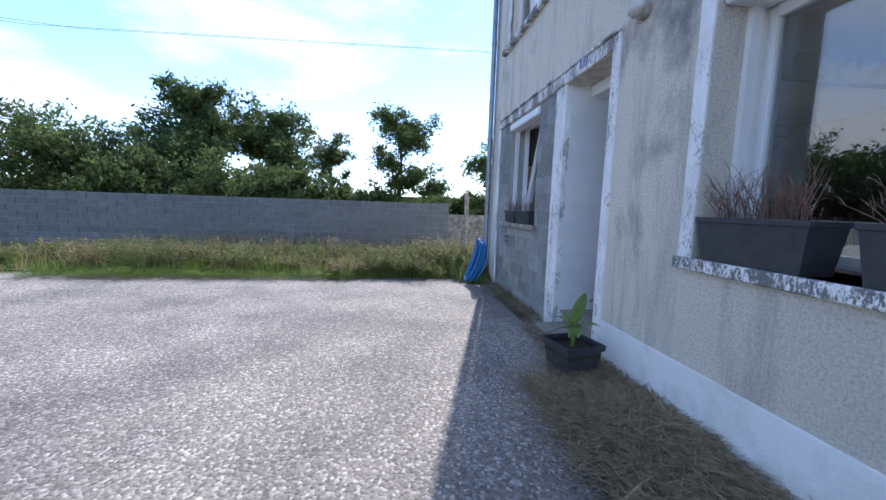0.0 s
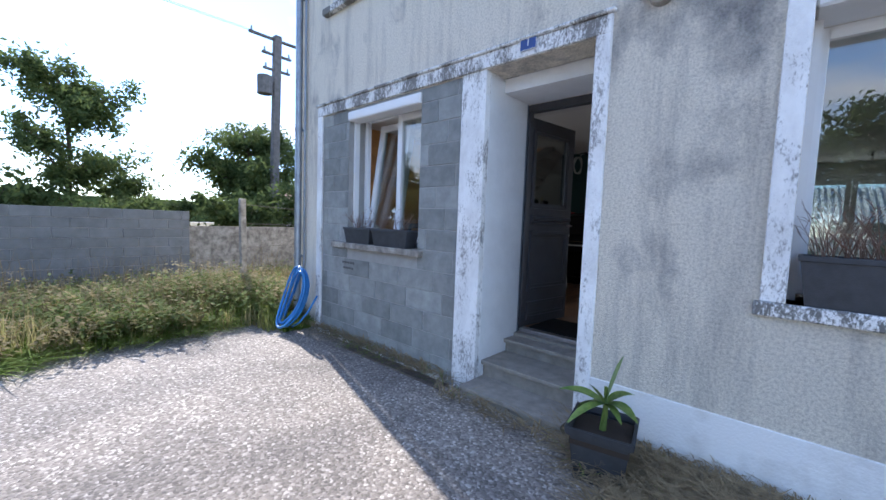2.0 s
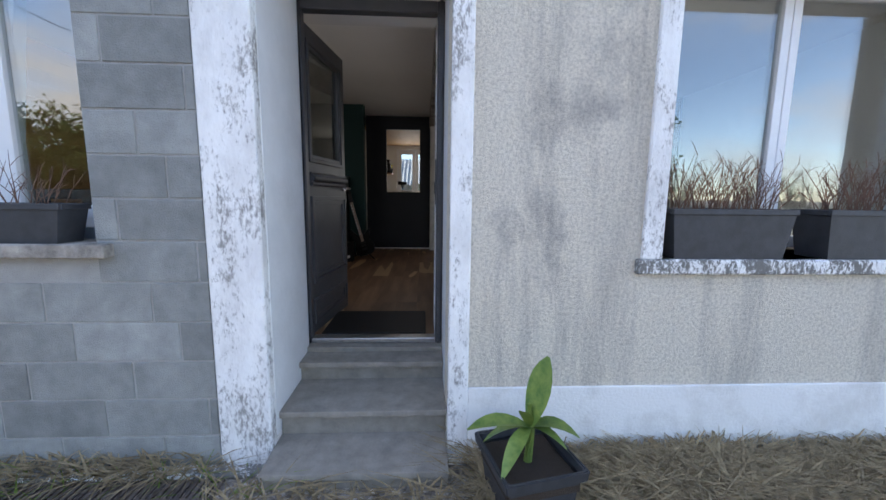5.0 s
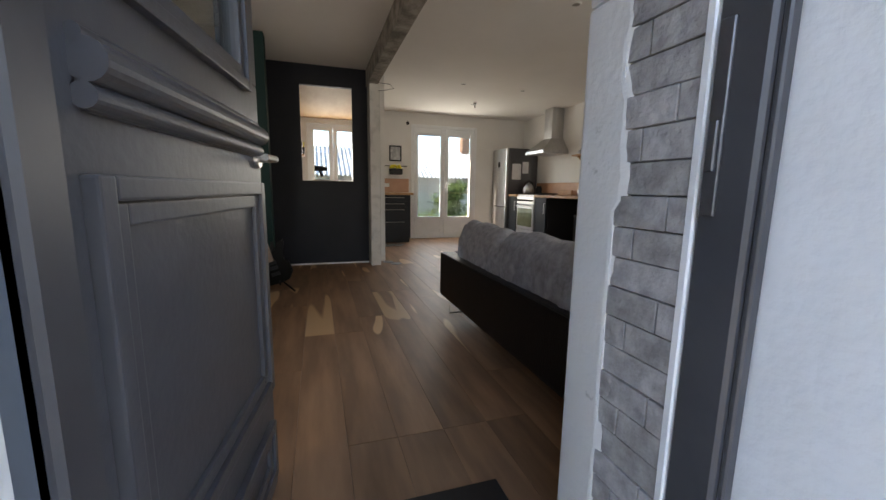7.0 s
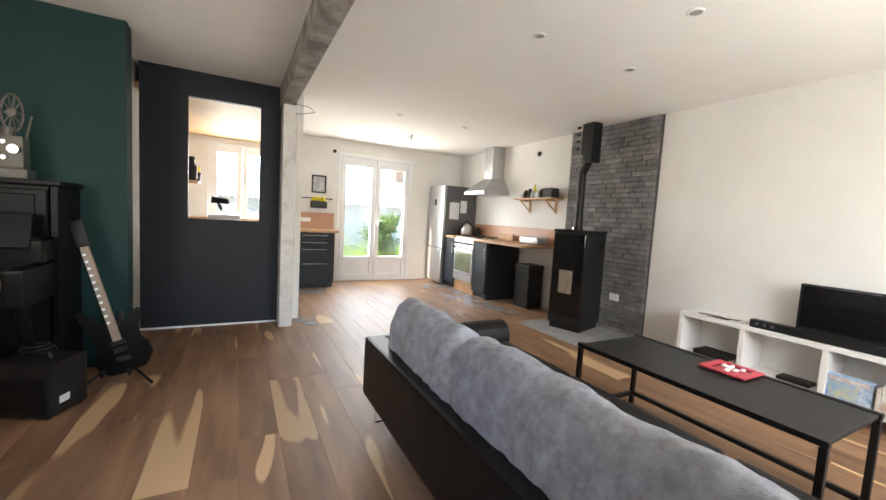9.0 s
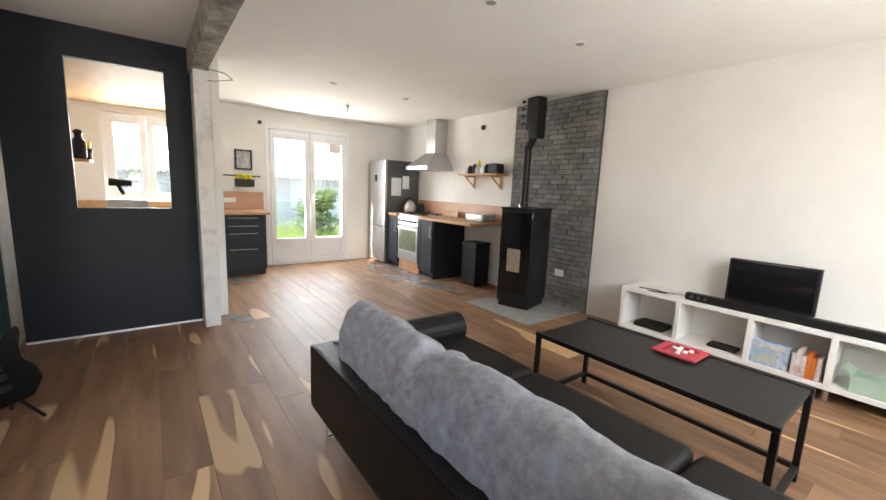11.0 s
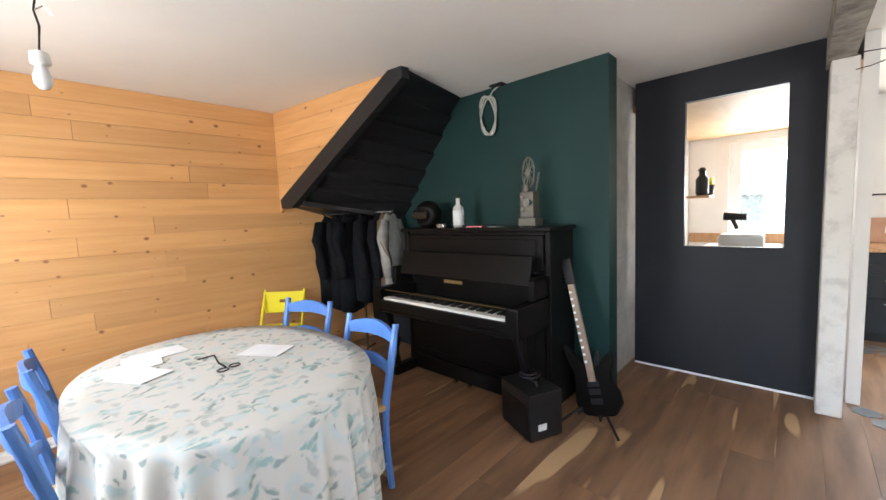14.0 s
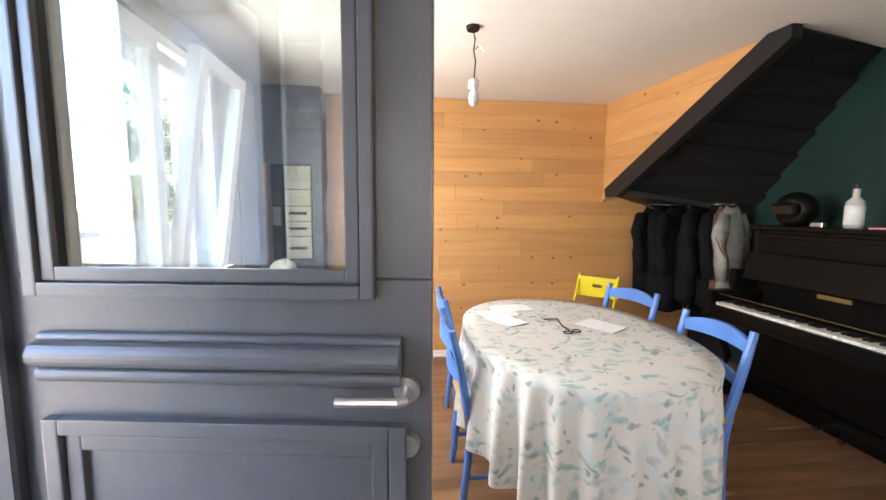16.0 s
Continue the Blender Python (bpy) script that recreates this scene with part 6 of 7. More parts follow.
for k in range(6):
    bm = cyl(bmesh.new(), (-0.036, -0.02, 0.74 + 0.027 * k), (-0.06, -0.02, 0.745 + 0.027 * k), 0.006, n=8)
    bmesh.ops.transform(bm, matrix=ax, verts=bm.verts)
    part("tuner", bm, CHROME, gt)
for z in (-0.06, 0.0, 0.05):
    bm = bx(bmesh.new(), -0.04, 0.04, -0.028, -0.02, z, z + 0.035, 0.003)
    bmesh.ops.transform(bm, matrix=ax, verts=bm.verts)
    part("pickup", bm, BLACKP, gt)
gs = thing("guitar_stand", (-0.28, 4.22, F), "black tubular guitar stand", "guitar stand")
part("frame", tube(tube(bmesh.new(), [(-0.16, -0.16, 0.008), (-0.05, -0.02, 0.10), (0.0, 0.05, 0.45)], 0.009, 8), [(0.20, -0.16, 0.008), (0.06, -0.02, 0.10), (0.0, 0.05, 0.45)], 0.009, 8), BLACKM, gs)
part("rear_leg", tube(bmesh.new(), [(0.0, 0.05, 0.4), (0.0, 0.18, 0.008)], 0.009, 8), BLACKM, gs)
for s in (-1, 1):
    part("cradle", tube(bmesh.new(), [(s * 0.06, -0.01, 0.08), (s * 0.07, -0.10, 0.06), (s * 0.07, -0.12, 0.10)], 0.008, 8), BLACKM, gs)
am = thing("guitar_amplifier", (-0.56, 3.88, F), "small black guitar amplifier on the floor", "amplifier", rz=-25)
part("cabinet", box(-0.16, 0.16, -0.12, 0.12, 0.012, 0.30, 0.015, 2), BLACKP, am)
part("grille", box(-0.145, 0.145, -0.124, -0.119, 0.03, 0.23, 0.003), LEATHER, am)
part("handle", tube(bmesh.new(), [(-0.07, 0, 0.30), (-0.06, 0, 0.325), (0.06, 0, 0.325), (0.07, 0, 0.30)], 0.009, 8), BLACKP, am)
part("label_plate", box(0.16, 0.163, -0.06, 0.0, 0.07, 0.11), PAPER, am)
for x in (-0.13, 0.13):
    for y in (-0.09, 0.09):
        part("foot", rod((x, y, 0), (x, y, 0.014), 0.015), BLACKP, am)
single("cable_coil", tube(bmesh.new(), [(-0.56 + 0.075 * math.cos(a * 0.5) * (1 - 0.01 * a), 3.88 + 0.06 * math.sin(a * 0.5), F + 0.338 + 0.0016 * a) for a in range(26)], 0.006, 6), BLACKP, "black cable coiled on the amplifier", "cable", smooth=True)
single("baseboard_end", box(-0.44, -0.288, 4.488, 4.503, F, F + 0.09, 0.003), WHITEF, "white end of a skirting board", "skirting")

# table with cloth


def cloth_mat():
    m = bpy.data.materials.new("leaf_print_cloth")
    m.use_nodes = True
    n, l = m.node_tree.nodes, m.node_tree.links
    b = n["Principled BSDF"]
    b.inputs["Roughness"].default_value = 0.8
    geo = n.new("ShaderNodeNewGeometry")
    prev = None
    for sc, th, col, rot, few in ((24.0, 0.34, (0.40, 0.49, 0.49), (0.3, 0.5, 0.4), 0.50), (21.0, 0.33, (0.40, 0.42, 0.41), (0.9, -0.4, 1.5), 0.55), (26.0, 0.30, (0.27, 0.40, 0.39), (-0.5, 0.8, 2.6), 0.60), (30.0, 0.30, (0.24, 0.30, 0.29), (0.2, -0.9, 0.9), 0.66), (16.0, 0.34, (0.50, 0.56, 0.56), (0.7, 0.2, 2.0), 0.45)):
        mp, nz, ad = n.new("ShaderNodeMapping"), n.new("ShaderNodeTexNoise"), n.new("ShaderNodeMixRGB")
        mp.inputs["Location"].default_value = (sc, sc * 2, 0)
        mp.vector_type = "TEXTURE"
        mp.inputs["Rotation"].default_value = rot
        mp.inputs["Scale"].default_value = (1.0, 2.9, 1.0)
        nz.inputs["Scale"].default_value, nz.inputs["Detail"].default_value = 9.0, 3
        ad.blend_type, ad.inputs[0].default_value = "LINEAR_LIGHT", 0.06
        vo, ra, mx, sp, gt, ml = (n.new(k) for k in ("ShaderNodeTexVoronoi", "ShaderNodeValToRGB", "ShaderNodeMixRGB", "ShaderNodeSeparateColor", "ShaderNodeMath", "ShaderNodeMath"))
        vo.inputs["Scale"].default_value = sc
        ra.color_ramp.elements[0].position, ra.color_ramp.elements[1].position = th - 0.08, th + 0.10
        ra.color_ramp.elements[0].color, ra.color_ramp.elements[1].color = (1, 1, 1, 1), (0, 0, 0, 1)
        gt.operation, ml.operation, gt.inputs[1].default_value = "GREATER_THAN", "MULTIPLY", few
        l.new(geo.outputs["Position"], nz.inputs["Vector"])
        l.new(geo.outputs["Position"], ad.inputs[1])
        l.new(nz.outputs["Color"], ad.inputs[2])
        l.new(ad.outputs[0], mp.inputs[0])
        l.new(mp.outputs[0], vo.inputs["Vector"])
        l.new(vo.outputs["Distance"], ra.inputs[0])
        l.new(vo.outputs["Color"], sp.inputs[0])
        l.new(sp.outputs[0], gt.inputs[0])
        l.new(ra.outputs[0], ml.inputs[0])
        l.new(gt.outputs[0], ml.inputs[1])
        l.new(ml.outputs[0], mx.inputs[0])
        mx.inputs[1].default_value = (0.57, 0.56, 0.53, 1)
        if prev:
            l.new(prev, mx.inputs[1])
        mx.inputs[2].default_value = (*col, 1)
        prev = mx.outputs[0]
    l.new(prev, b.inputs["Base Color"])
    return m


CLOTH = cloth_mat()
TC, TA, TB, TZ = (-1.17, 2.34), 0.705, 0.53, F + 0.765
dt = thing("dining_table", (TC[0], TC[1], F), "oval dining table hidden under a tablecloth", "table")
bm = lathe(bmesh.new(), ((0.02, 0.72), (0.53, 0.72), (0.55, 0.735), (0.55, 0.748), (0.53, 0.756)), 40)
bmesh.ops.scale(bm, vec=(1.20, 0.92, 1), verts=bm.verts)
part("tabletop", bm, WHITEF, dt)
for x in (-0.38, 0.38):
    part("leg", tube(bmesh.new(), [(x, 0, 0.72), (x, 0, 0.30), (x * 1.0, 0, 0.12)], [0.045, 0.04, 0.03], 12), WHITEF, dt)
    for s in (-1, 1):
        part("foot", tube(bmesh.new(), [(x, 0, 0.16), (x + 0.05 * s, s * 0.16, 0.10), (x + 0.06 * s, s * 0.30, 0.02)], [0.03, 0.026, 0.02], 8), WHITEF, dt)
bm = bmesh.new()
na, rows = 288, []
for i in range(22):
    row = []
    for j in range(na):
        a = 2 * math.pi * j / na
        e = 2 / 2.3
        cx = math.copysign(abs(math.cos(a)) ** e, math.cos(a)) * TA
        cy = math.copysign(abs(math.sin(a)) ** e, math.sin(a)) * TB
        if i < 8:
            k = (i + 0.15) / 7.15
            row.append(bm.verts.new((TC[0] + cx * k, TC[1] + cy * k, TZ + 0.002 * noise.noise(Vector((cx * k * 5, cy * k * 5, 0))))))
        else:
            t = (i - 7) / 14
            drop = 0.50 + 0.055 * math.sin(2 * a + 0.6) + 0.03 * math.sin(5 * a)
            fold = (0.044 * math.sin(29 * a + 2.0 * math.sin(3 * a)) * (0.7 + 0.3 * math.sin(5 * a + 1)) + 0.014 * math.sin(33 * a + 2)) * t ** 0.6 - 0.01
            out = 0.012 * math.sin(min(t * 4, 1.57)) + 0.012 * t + fold
            nx, ny = cx / TA ** 2, cy / TB ** 2
            q = math.hypot(nx, ny)
            row.append(bm.verts.new((TC[0] + cx + nx / q * out, TC[1] + cy + ny / q * out, TZ - 0.012 * min(1, t * 6) - drop * t)))
    rows.append(row)
for a, b in zip(rows, rows[1:]):
    for j in range(na):
        bm.faces.new((a[j], a[(j + 1) % na], b[(j + 1) % na], b[j]))
bm.faces.new(rows[0][::-1])
single("tablecloth", bm, CLOTH, "white tablecloth with teal leaf print draped in folds", "tablecloth", smooth=True)
for x, y, w, h, rz in ((-1.21, 2.53, 0.21, 0.15, 32), (-1.46, 2.03, 0.21, 0.15, 12), (-1.55, 2.10, 0.21, 0.15, -8), (-1.35, 2.06, 0.2, 0.14, 28), (-1.62, 2.18, 0.15, 0.21, 5)):
    single("letter", bx(bmesh.new(), -w / 2, w / 2, -h / 2, h / 2, 0, 0.003), PAPER, "white printed letter lying on the tablecloth", "paper", "papers on the table", at=(x, y, TZ + 0.003 + 0.002 * abs(rz) / 32), rz=rz)
gl_ = thing("reading_glasses", (-1.20, 2.30, TZ + 0.003), "folded black reading glasses with a cord on the table", "glasses", rz=20)
part("cord", tube(bmesh.new(), [(-0.15, 0.03, 0.004), (-0.08, 0.06, 0.02), (0.0, 0.02, 0.008), (0.07, 0.0, 0.006)], 0.004, 6), BLACKP, gl_, smooth=True)
for s in (-1, 1):
    part("rim", tube(bmesh.new(), [(0.09 + 0.02 * math.cos(a * 0.524), s * 0.028 + 0.022 * math.sin(a * 0.524), 0.006) for a in range(12)], 0.003, 5, True), BLACKP, gl_)


def chair(at, rz, label):
    c = thing("dining_chair", at, label, "chair", "blue chairs round the table", rz)
    for s in (-1, 1):
        part("back_leg", tube(bmesh.new(), [(s * 0.17, 0.19, 0), (s * 0.175, 0.165, 0.24), (s * 0.185, 0.17, 0.46), (s * 0.20, 0.215, 0.70), (s * 0.20, 0.25, 0.85)], [0.017, 0.02, 0.021, 0.02, 0.017], 8), BLUE, c)
        part("front_leg", tube(bmesh.new(), [(s * 0.18, -0.20, 0), (s * 0.18, -0.195, 0.44)], [0.016, 0.02], 8), BLUE, c)
        for z in (0.15, 0.28):
            part("side_stretcher", rod((s * 0.18, -0.198, z), (s * 0.175, 0.165, z), 0.010, n=8), BLUE, c)
    for z in (0.18, 0.30):
        part("front_stretcher", rod((-0.18, -0.198, z), (0.18, -0.198, z), 0.010, n=8), BLUE, c)
    for z0, h, d in ((0.78, 0.075, 0.235), (0.62, 0.055, 0.20)):
        bm = bmesh.new()
        rr = []
        for i in range(9):
            u = -1 + i / 4
            y = d + 0.035 * (1 - u * u)
            hh = h * (0.75 + 0.35 * (1 - u * u))
            zc = z0 + 0.02 * (1 - u * u)
            rr.append([bm.verts.new((u * 0.19, y + dy, zc + dz)) for dy, dz in ((-0.009, -hh / 2), (0.009, -hh / 2), (0.009, hh / 2), (-0.009, hh / 2))])
        for a, b in zip(rr, rr[1:]):
            for j in range(4):
                bm.faces.new((a[j], a[(j + 1) % 4], b[(j + 1) % 4], b[j]))
        bm.faces.new(rr[0][::-1])
        bm.faces.new(rr[-1])
        part("back_slat", bm, BLUE, c)
    part("seat", bx(bmesh.new(), -0.20, 0.20, -0.215, 0.19, 0.435, 0.465, 0.012, 2), M("rush_seat", (0.45, 0.28, 0.12), 0.7, scale=30) if "rush_seat" not in bpy.data.materials else bpy.data.materials["rush_seat"], c, "woven straw seat")
    return c


chair((-1.005, 2.76, F), 0, "blue painted wooden chair tucked under the table")
chair((-1.72, 2.82, F), 14, "blue painted wooden chair tucked under the table")
chair((-1.14, 1.955, F), 180, "blue painted wooden chair tucked under the table")
chair((-1.73, 1.995, F), 180, "blue painted wooden chair tucked under the table")
yc = thing("folding_chair", (-2.62, 3.18, F), "bright yellow folding chair by the wooden wall", "chair", rz=42)
for s in (-1, 1):
    part("leg", tube(bmesh.new(), [(s * 0.19, -0.22, 0), (s * 0.185, 0.10, 0.45), (s * 0.18, 0.24, 0.77)], 0.011, 8), YELLOW, yc)
    part("leg", tube(bmesh.new(), [(s * 0.16, 0.24, 0), (s * 0.16, -0.16, 0.46)], 0.011, 8), YELLOW, yc)
part("seat", box(-0.165, 0.165, -0.19, 0.17, 0.445, 0.47, 0.008, 2), YELLOW, yc)
bm = bmesh.new()
for q in ((-0.19, 0.19, 0.56, 0.65), (-0.19, 0.19, 0.68, 0.75), (-0.19, -0.045, 0.65, 0.68), (0.045, 0.19, 0.65, 0.68)):
    bx(bm, q[0], q[1], 0.215, 0.233, q[2], q[3])
part("backrest", bm, YELLOW, yc, "yellow backrest with a hand slot")
# (hand slot is a plain gap)

# coat rail with jackets
cr_ = thing("coat_rail", (-2.63, 4.10, F), "chrome coat rail on a single pole", "coat rail", rz=30.6)
part("bar", rod((-0.37, 0, 1.435), (0.37, 0, 1.435), 0.011), CHROME, cr_)
part("pole", rod((0.02, 0, 0.02), (0.02, 0, 1.435), 0.013), CHROME, cr_)
for x in (-0.37, 0.37):
    part("end_cap", rod((x - 0.005, 0, 1.435), (x + 0.005, 0, 1.435), 0.016), BLACKP, cr_)
for s in (-1, 1):
    part("foot", tube(bmesh.new(), [(0.02, 0, 0.03), (0.02, s * 0.20, 0.012)], 0.012, 8), CHROME, cr_)


def jacket(at, rz, mat, label, long=0.72, wide=0.23):
    long *= 1.28
    j = thing("jacket", at, label, "jacket", "jackets on the rail", rz)
    bm = bmesh.new()
    rings = []
    for i in range(13):
        t = i / 12
        w = wide * (0.28 + 0.72 * min(1, t * 5) ** 0.7) * (1 - 0.06 * math.sin(t * 3))
        d = 0.04 + 0.07 * math.sin(min(t * 2, 1) * 1.57)
        ring = []
        for k in range(20):
            a = 2 * math.pi * k / 20
            wob = 1 + 0.10 * math.sin(3 * a + t * 6) + 0.05 * math.sin(7 * a)
            ring.append(bm.verts.new((d * math.cos(a) * wob, w * math.sin(a), -0.02 - t * long + 0.02 * math.sin(2 * a))))
        rings.append(ring)
    for a, b in zip(rings, rings[1:]):
        for k in range(20):
            bm.faces.new((a[k], a[(k + 1) % 20], b[(k + 1) % 20], b[k]))
    bm.faces.new(rings[0][::-1])
    bm.faces.new(rings[-1])
    part("body", bm, mat, j, smooth=True)
    for s in (-1, 1):
        part("sleeve", tube(bmesh.new(), [(0, s * wide * 0.80, -0.09), (0.02, s * (wide + 0.045), -0.25), (0.04, s * (wide + 0.05), -0.45), (0.05, s * (wide + 0.03), -0.62)], [0.055, 0.06, 0.052, 0.04], 10), mat, j, smooth=True)
    part("hanger", tube(bmesh.new(), [(0, 0, 0.022), (0, 0.018, 0.012), (0, 0, -0.01), (0, wide * 0.7, -0.07)], 0.004, 6), CHROME, j)
    return j


NAVY = M("dark_cloth", (0.009, 0.010, 0.013), 0.95, col2=(0.006, 0.0065, 0.009), scale=14, bump=0.3, spec=0.15)
GREYC = M("grey_cloth", (0.34, 0.33, 0.31), 0.85, col2=(0.22, 0.21, 0.20), scale=14, bump=0.3)
BROWNC = M("brown_cloth", (0.15, 0.09, 0.06), 0.85, scale=14, bump=0.3)
ux, uy = math.cos(radians(30.6)), math.sin(radians(30.6))
for k, (s, m, lb, lg) in enumerate(((-0.31, NAVY, "black jacket hanging on the coat rail", 0.70), (-0.22, NAVY, "black fleece jacket on the coat rail", 0.72), (-0.10, NAVY, "black jacket with round badge on the rail", 0.74), (0.06, NAVY, "black and grey sports jacket on the rail", 0.66), (0.24, NAVY, "black coat with pale stripes on the rail", 0.68), (0.29, BROWNC, "brown coat on the coat rail", 0.62), (0.34, GREYC, "grey striped jacket on the coat rail", 0.64))):
    j = jacket((-2.63 + s * ux, 4.10 + s * uy, F + 1.43), 30.6 + (8 if k % 2 else -6), m, lb, lg, 0.21 if k < 4 else 0.17)
    if k in (0, 2):
        part("badge", rod((-0.02, -0.215 if k == 0 else -0.20, -0.22), (-0.02, -0.235 if k == 0 else -0.225, -0.22), 0.028, n=16), WHITEF, j, "round white badge")
        part("stripe", box(-0.05, -0.03, -0.20, -0.18, -0.17, -0.10), WHITEF, j)

# desk with sewing machine, globe stand
dk = thing("writing_desk", (-1.39, 0.585, F), "small varnished oak desk with two drawers", "desk")
part("desktop", box(-0.43, 0.43, -0.205, 0.205, 0.725, 0.755, 0.008, 2), OAK, dk)
for x in (-0.385, 0.385):
    for y in (-0.165, 0.165):
        part("leg", tube(bmesh.new(), [(x, y, 0), (x, y, 0.725)], [0.028, 0.04], 4), OAK, dk)
for y in (-0.17, 0.172):
    part("apron", box(-0.36, 0.36, y - 0.01, y + 0.01, 0.60, 0.725, 0.003), OAK, dk)
for x in (-0.385, 0.385):
    part("apron", box(x - 0.01, x + 0.01, -0.15, 0.15, 0.60, 0.725, 0.003), OAK, dk)
for x0, x1 in ((-0.34, -0.01), (0.01, 0.34)):
    dr = part("drawer", box(x0, x1, 0.178, 0.195, 0.615, 0.712, 0.004), OAK, dk)
    part("knob", rod(((x0 + x1) / 2, 0.195, 0.664), ((x0 + x1) / 2, 0.215, 0.664), 0.012, 0.015, 12), OAK, dr)
pw = thing("flower_pot", (-1.13, 0.52, F + 0.755), "white ceramic pot with saucer on the desk", "flower pot")
part("pot", lathe(bmesh.new(), ((0.055, 0.012), (0.062, 0.03), (0.078, 0.125), (0.080, 0.13), (0.072, 0.13), (0.066, 0.10))), WHITEF, pw, smooth=True)
part("saucer", lathe(bmesh.new(), ((0.07, 0), (0.085, 0.016), (0.08, 0.016), (0.065, 0.008))), WHITEF, pw, smooth=True)
PINK = M("pink_succulent", (0.45, 0.16, 0.17), 0.5, col2=(0.25, 0.22, 0.10), scale=25)
su = thing("succulent", (-1.13, 0.52, F + 0.86), "leggy pinkish succulent in a white pot", "potted plant")
r = random.Random(2)
for k in range(4):
    a = r.uniform(0, 6.28)
    e = Vector((0.10 * math.cos(a), 0.08 * math.sin(a), r.uniform(0.10, 0.19)))
    part("stem", tube(bmesh.new(), [(0, 0, 0), e * 0.5 + Vector((0, 0, 0.02)), e], [0.006, 0.005, 0.004], 6), BARK, su)
    bm = bmesh.new()
    for q in range(9):
        t = e * r.uniform(0.55, 1.05)
        leaf_blade(bm, t, t + Vector((r.uniform(-0.04, 0.04), r.uniform(-0.04, 0.04), r.uniform(0.0, 0.03))), 0.011)
    part("leaves", bm, PINK, su)
sm = thing("sewing_machine", (-1.50, 0.58, F + 0.755), "old black sewing machine with handwheel on the desk", "sewing machine", rz=198)
part("base", box(-0.16, 0.16, -0.075, 0.075, 0, 0.035, 0.008, 2), BLACKM, sm)
part("arm", bx(bx(bx(bmesh.new(), 0.07, 0.14, -0.035, 0.035, 0.035, 0.24, 0.02, 2), -0.14, 0.12, -0.03, 0.03, 0.19, 0.25, 0.02, 2), -0.155, -0.10, -0.03, 0.03, 0.09, 0.25, 0.015, 2), PIANO, sm)
part("handwheel", tube(tube(tube(bmesh.new(), [(0.165, 0.075 * math.cos(a * 0.3927), 0.21 + 0.075 * math.sin(a * 0.3927)) for a in range(16)], 0.011, 8, True), [(0.165, -0.07, 0.21), (0.165, 0.07, 0.21)], 0.006, 6), [(0.165, 0, 0.14), (0.165, 0, 0.28)], 0.006, 6), CHROME, sm)
part("needle_bar", rod((-0.128, 0, 0.035), (-0.128, 0, 0.10), 0.005), CHROME, sm)
part("face_plate", box(-0.157, -0.155, -0.022, 0.022, 0.11, 0.23, 0.001), DARKST, sm)
part("bed_plate", box(-0.15, -0.06, -0.06, 0.06, 0.035, 0.038), CHROME, sm)
single("small_pot", lathe(bmesh.new(), ((0.035, 0), (0.05, 0.09), (0.045, 0.09))), WHITEF, "small white flower pot on the desk", "flower pot", smooth=True, at=(-1.36, 0.44, F + 0.755))
sd_ = thing("side_table", (-2.42, 0.60, F), "small white metal side table", "side table")
part("top", box(-0.13, 0.13, -0.22, 0.22, 0.70, 0.722, 0.004), WHITEF, sd_)
for y in (-0.19, 0.19):
    part("leg_frame", tube(bmesh.new(), [(0.11, y, 0.70), (0.03, y, 0.02), (-0.16, y, 0.012), (0.15, y, 0.012)], 0.010, 8), STEEL, sd_)
single("magazine", box(-0.1, 0.1, -0.14, 0.14, 0, 0.018, 0.002), PAPER, "pile of pale magazines on the side table", "magazine", at=(-2.40, 0.62, F + 0.722), rz=8)
gb = thing("globe", (-2.36, 0.60, F + 0.74), "small white globe on a stand", "globe")
bm = bmesh.new()
bmesh.ops.create_uvsphere(bm, u_segments=28, v_segments=18, radius=0.10, matrix=Matrix.Translation((0, 0, 0.15)))
part("ball", bm, M("pale_globe", (0.72, 0.72, 0.70), 0.35, col2=(0.55, 0.56, 0.55), scale=9), gb, smooth=True)
part("base", lathe(bmesh.new(), ((0.06, 0), (0.055, 0.012), (0.012, 0.02), (0.01, 0.05))), STEEL, gb, smooth=True)
part("meridian", tube(bmesh.new(), [(0, 0.108 * math.sin(a), 0.15 - 0.108 * math.cos(a)) for a in [0.26 * i for i in range(13)]], 0.004, 6), STEEL, gb)

# fuse niche in the column
fu = thing("fuse_cabinet", (-2.797, 0.56, 1.355), "open fuse niche with cream breaker panels", "fuse cabinet")
CREAM = M("cream_plastic", (0.70, 0.66, 0.50), 0.45, scale=6)
part("recess", box(0.0, 0.004, -0.16, 0.175, 0, 0.815), BLACKM, fu, "dark wiring recess")
part("door_edge", box(0.0, 0.03, -0.22, -0.185, -0.01, 0.82, 0.003), OAKTOP, fu, "bare wooden door edge")
for z0, z1 in ((0.01, 0.20), (0.205, 0.33), (0.335, 0.46), (0.465, 0.60), (0.605, 0.80)):
    part("breaker_panel", box(0.004, 0.022, -0.045, 0.17, z0, z1, 0.004), CREAM, fu)
for z in (0.10, 0.27, 0.40):
    part("breaker_strip", box(0.022, 0.026, -0.02, 0.13, z - 0.012, z + 0.012, 0.002), BLACKP, fu)
part("meter", box(0.004, 0.03, -0.15, -0.08, 0.30, 0.46, 0.006), GREYC, fu)
single("light_switch", box(-2.20, -2.12, 0.281, 0.292, 1.66, 1.74, 0.004), WHITEF, "white light switch on the grey wall", "light switch")
single("wall_socket", bx(bmesh.new(), -2.999, -2.985, 0.88, 1.02, 0.60, 0.67, 0.004), WHITEF, "white double socket on the pine wall", "socket")
r = random.Random(12)
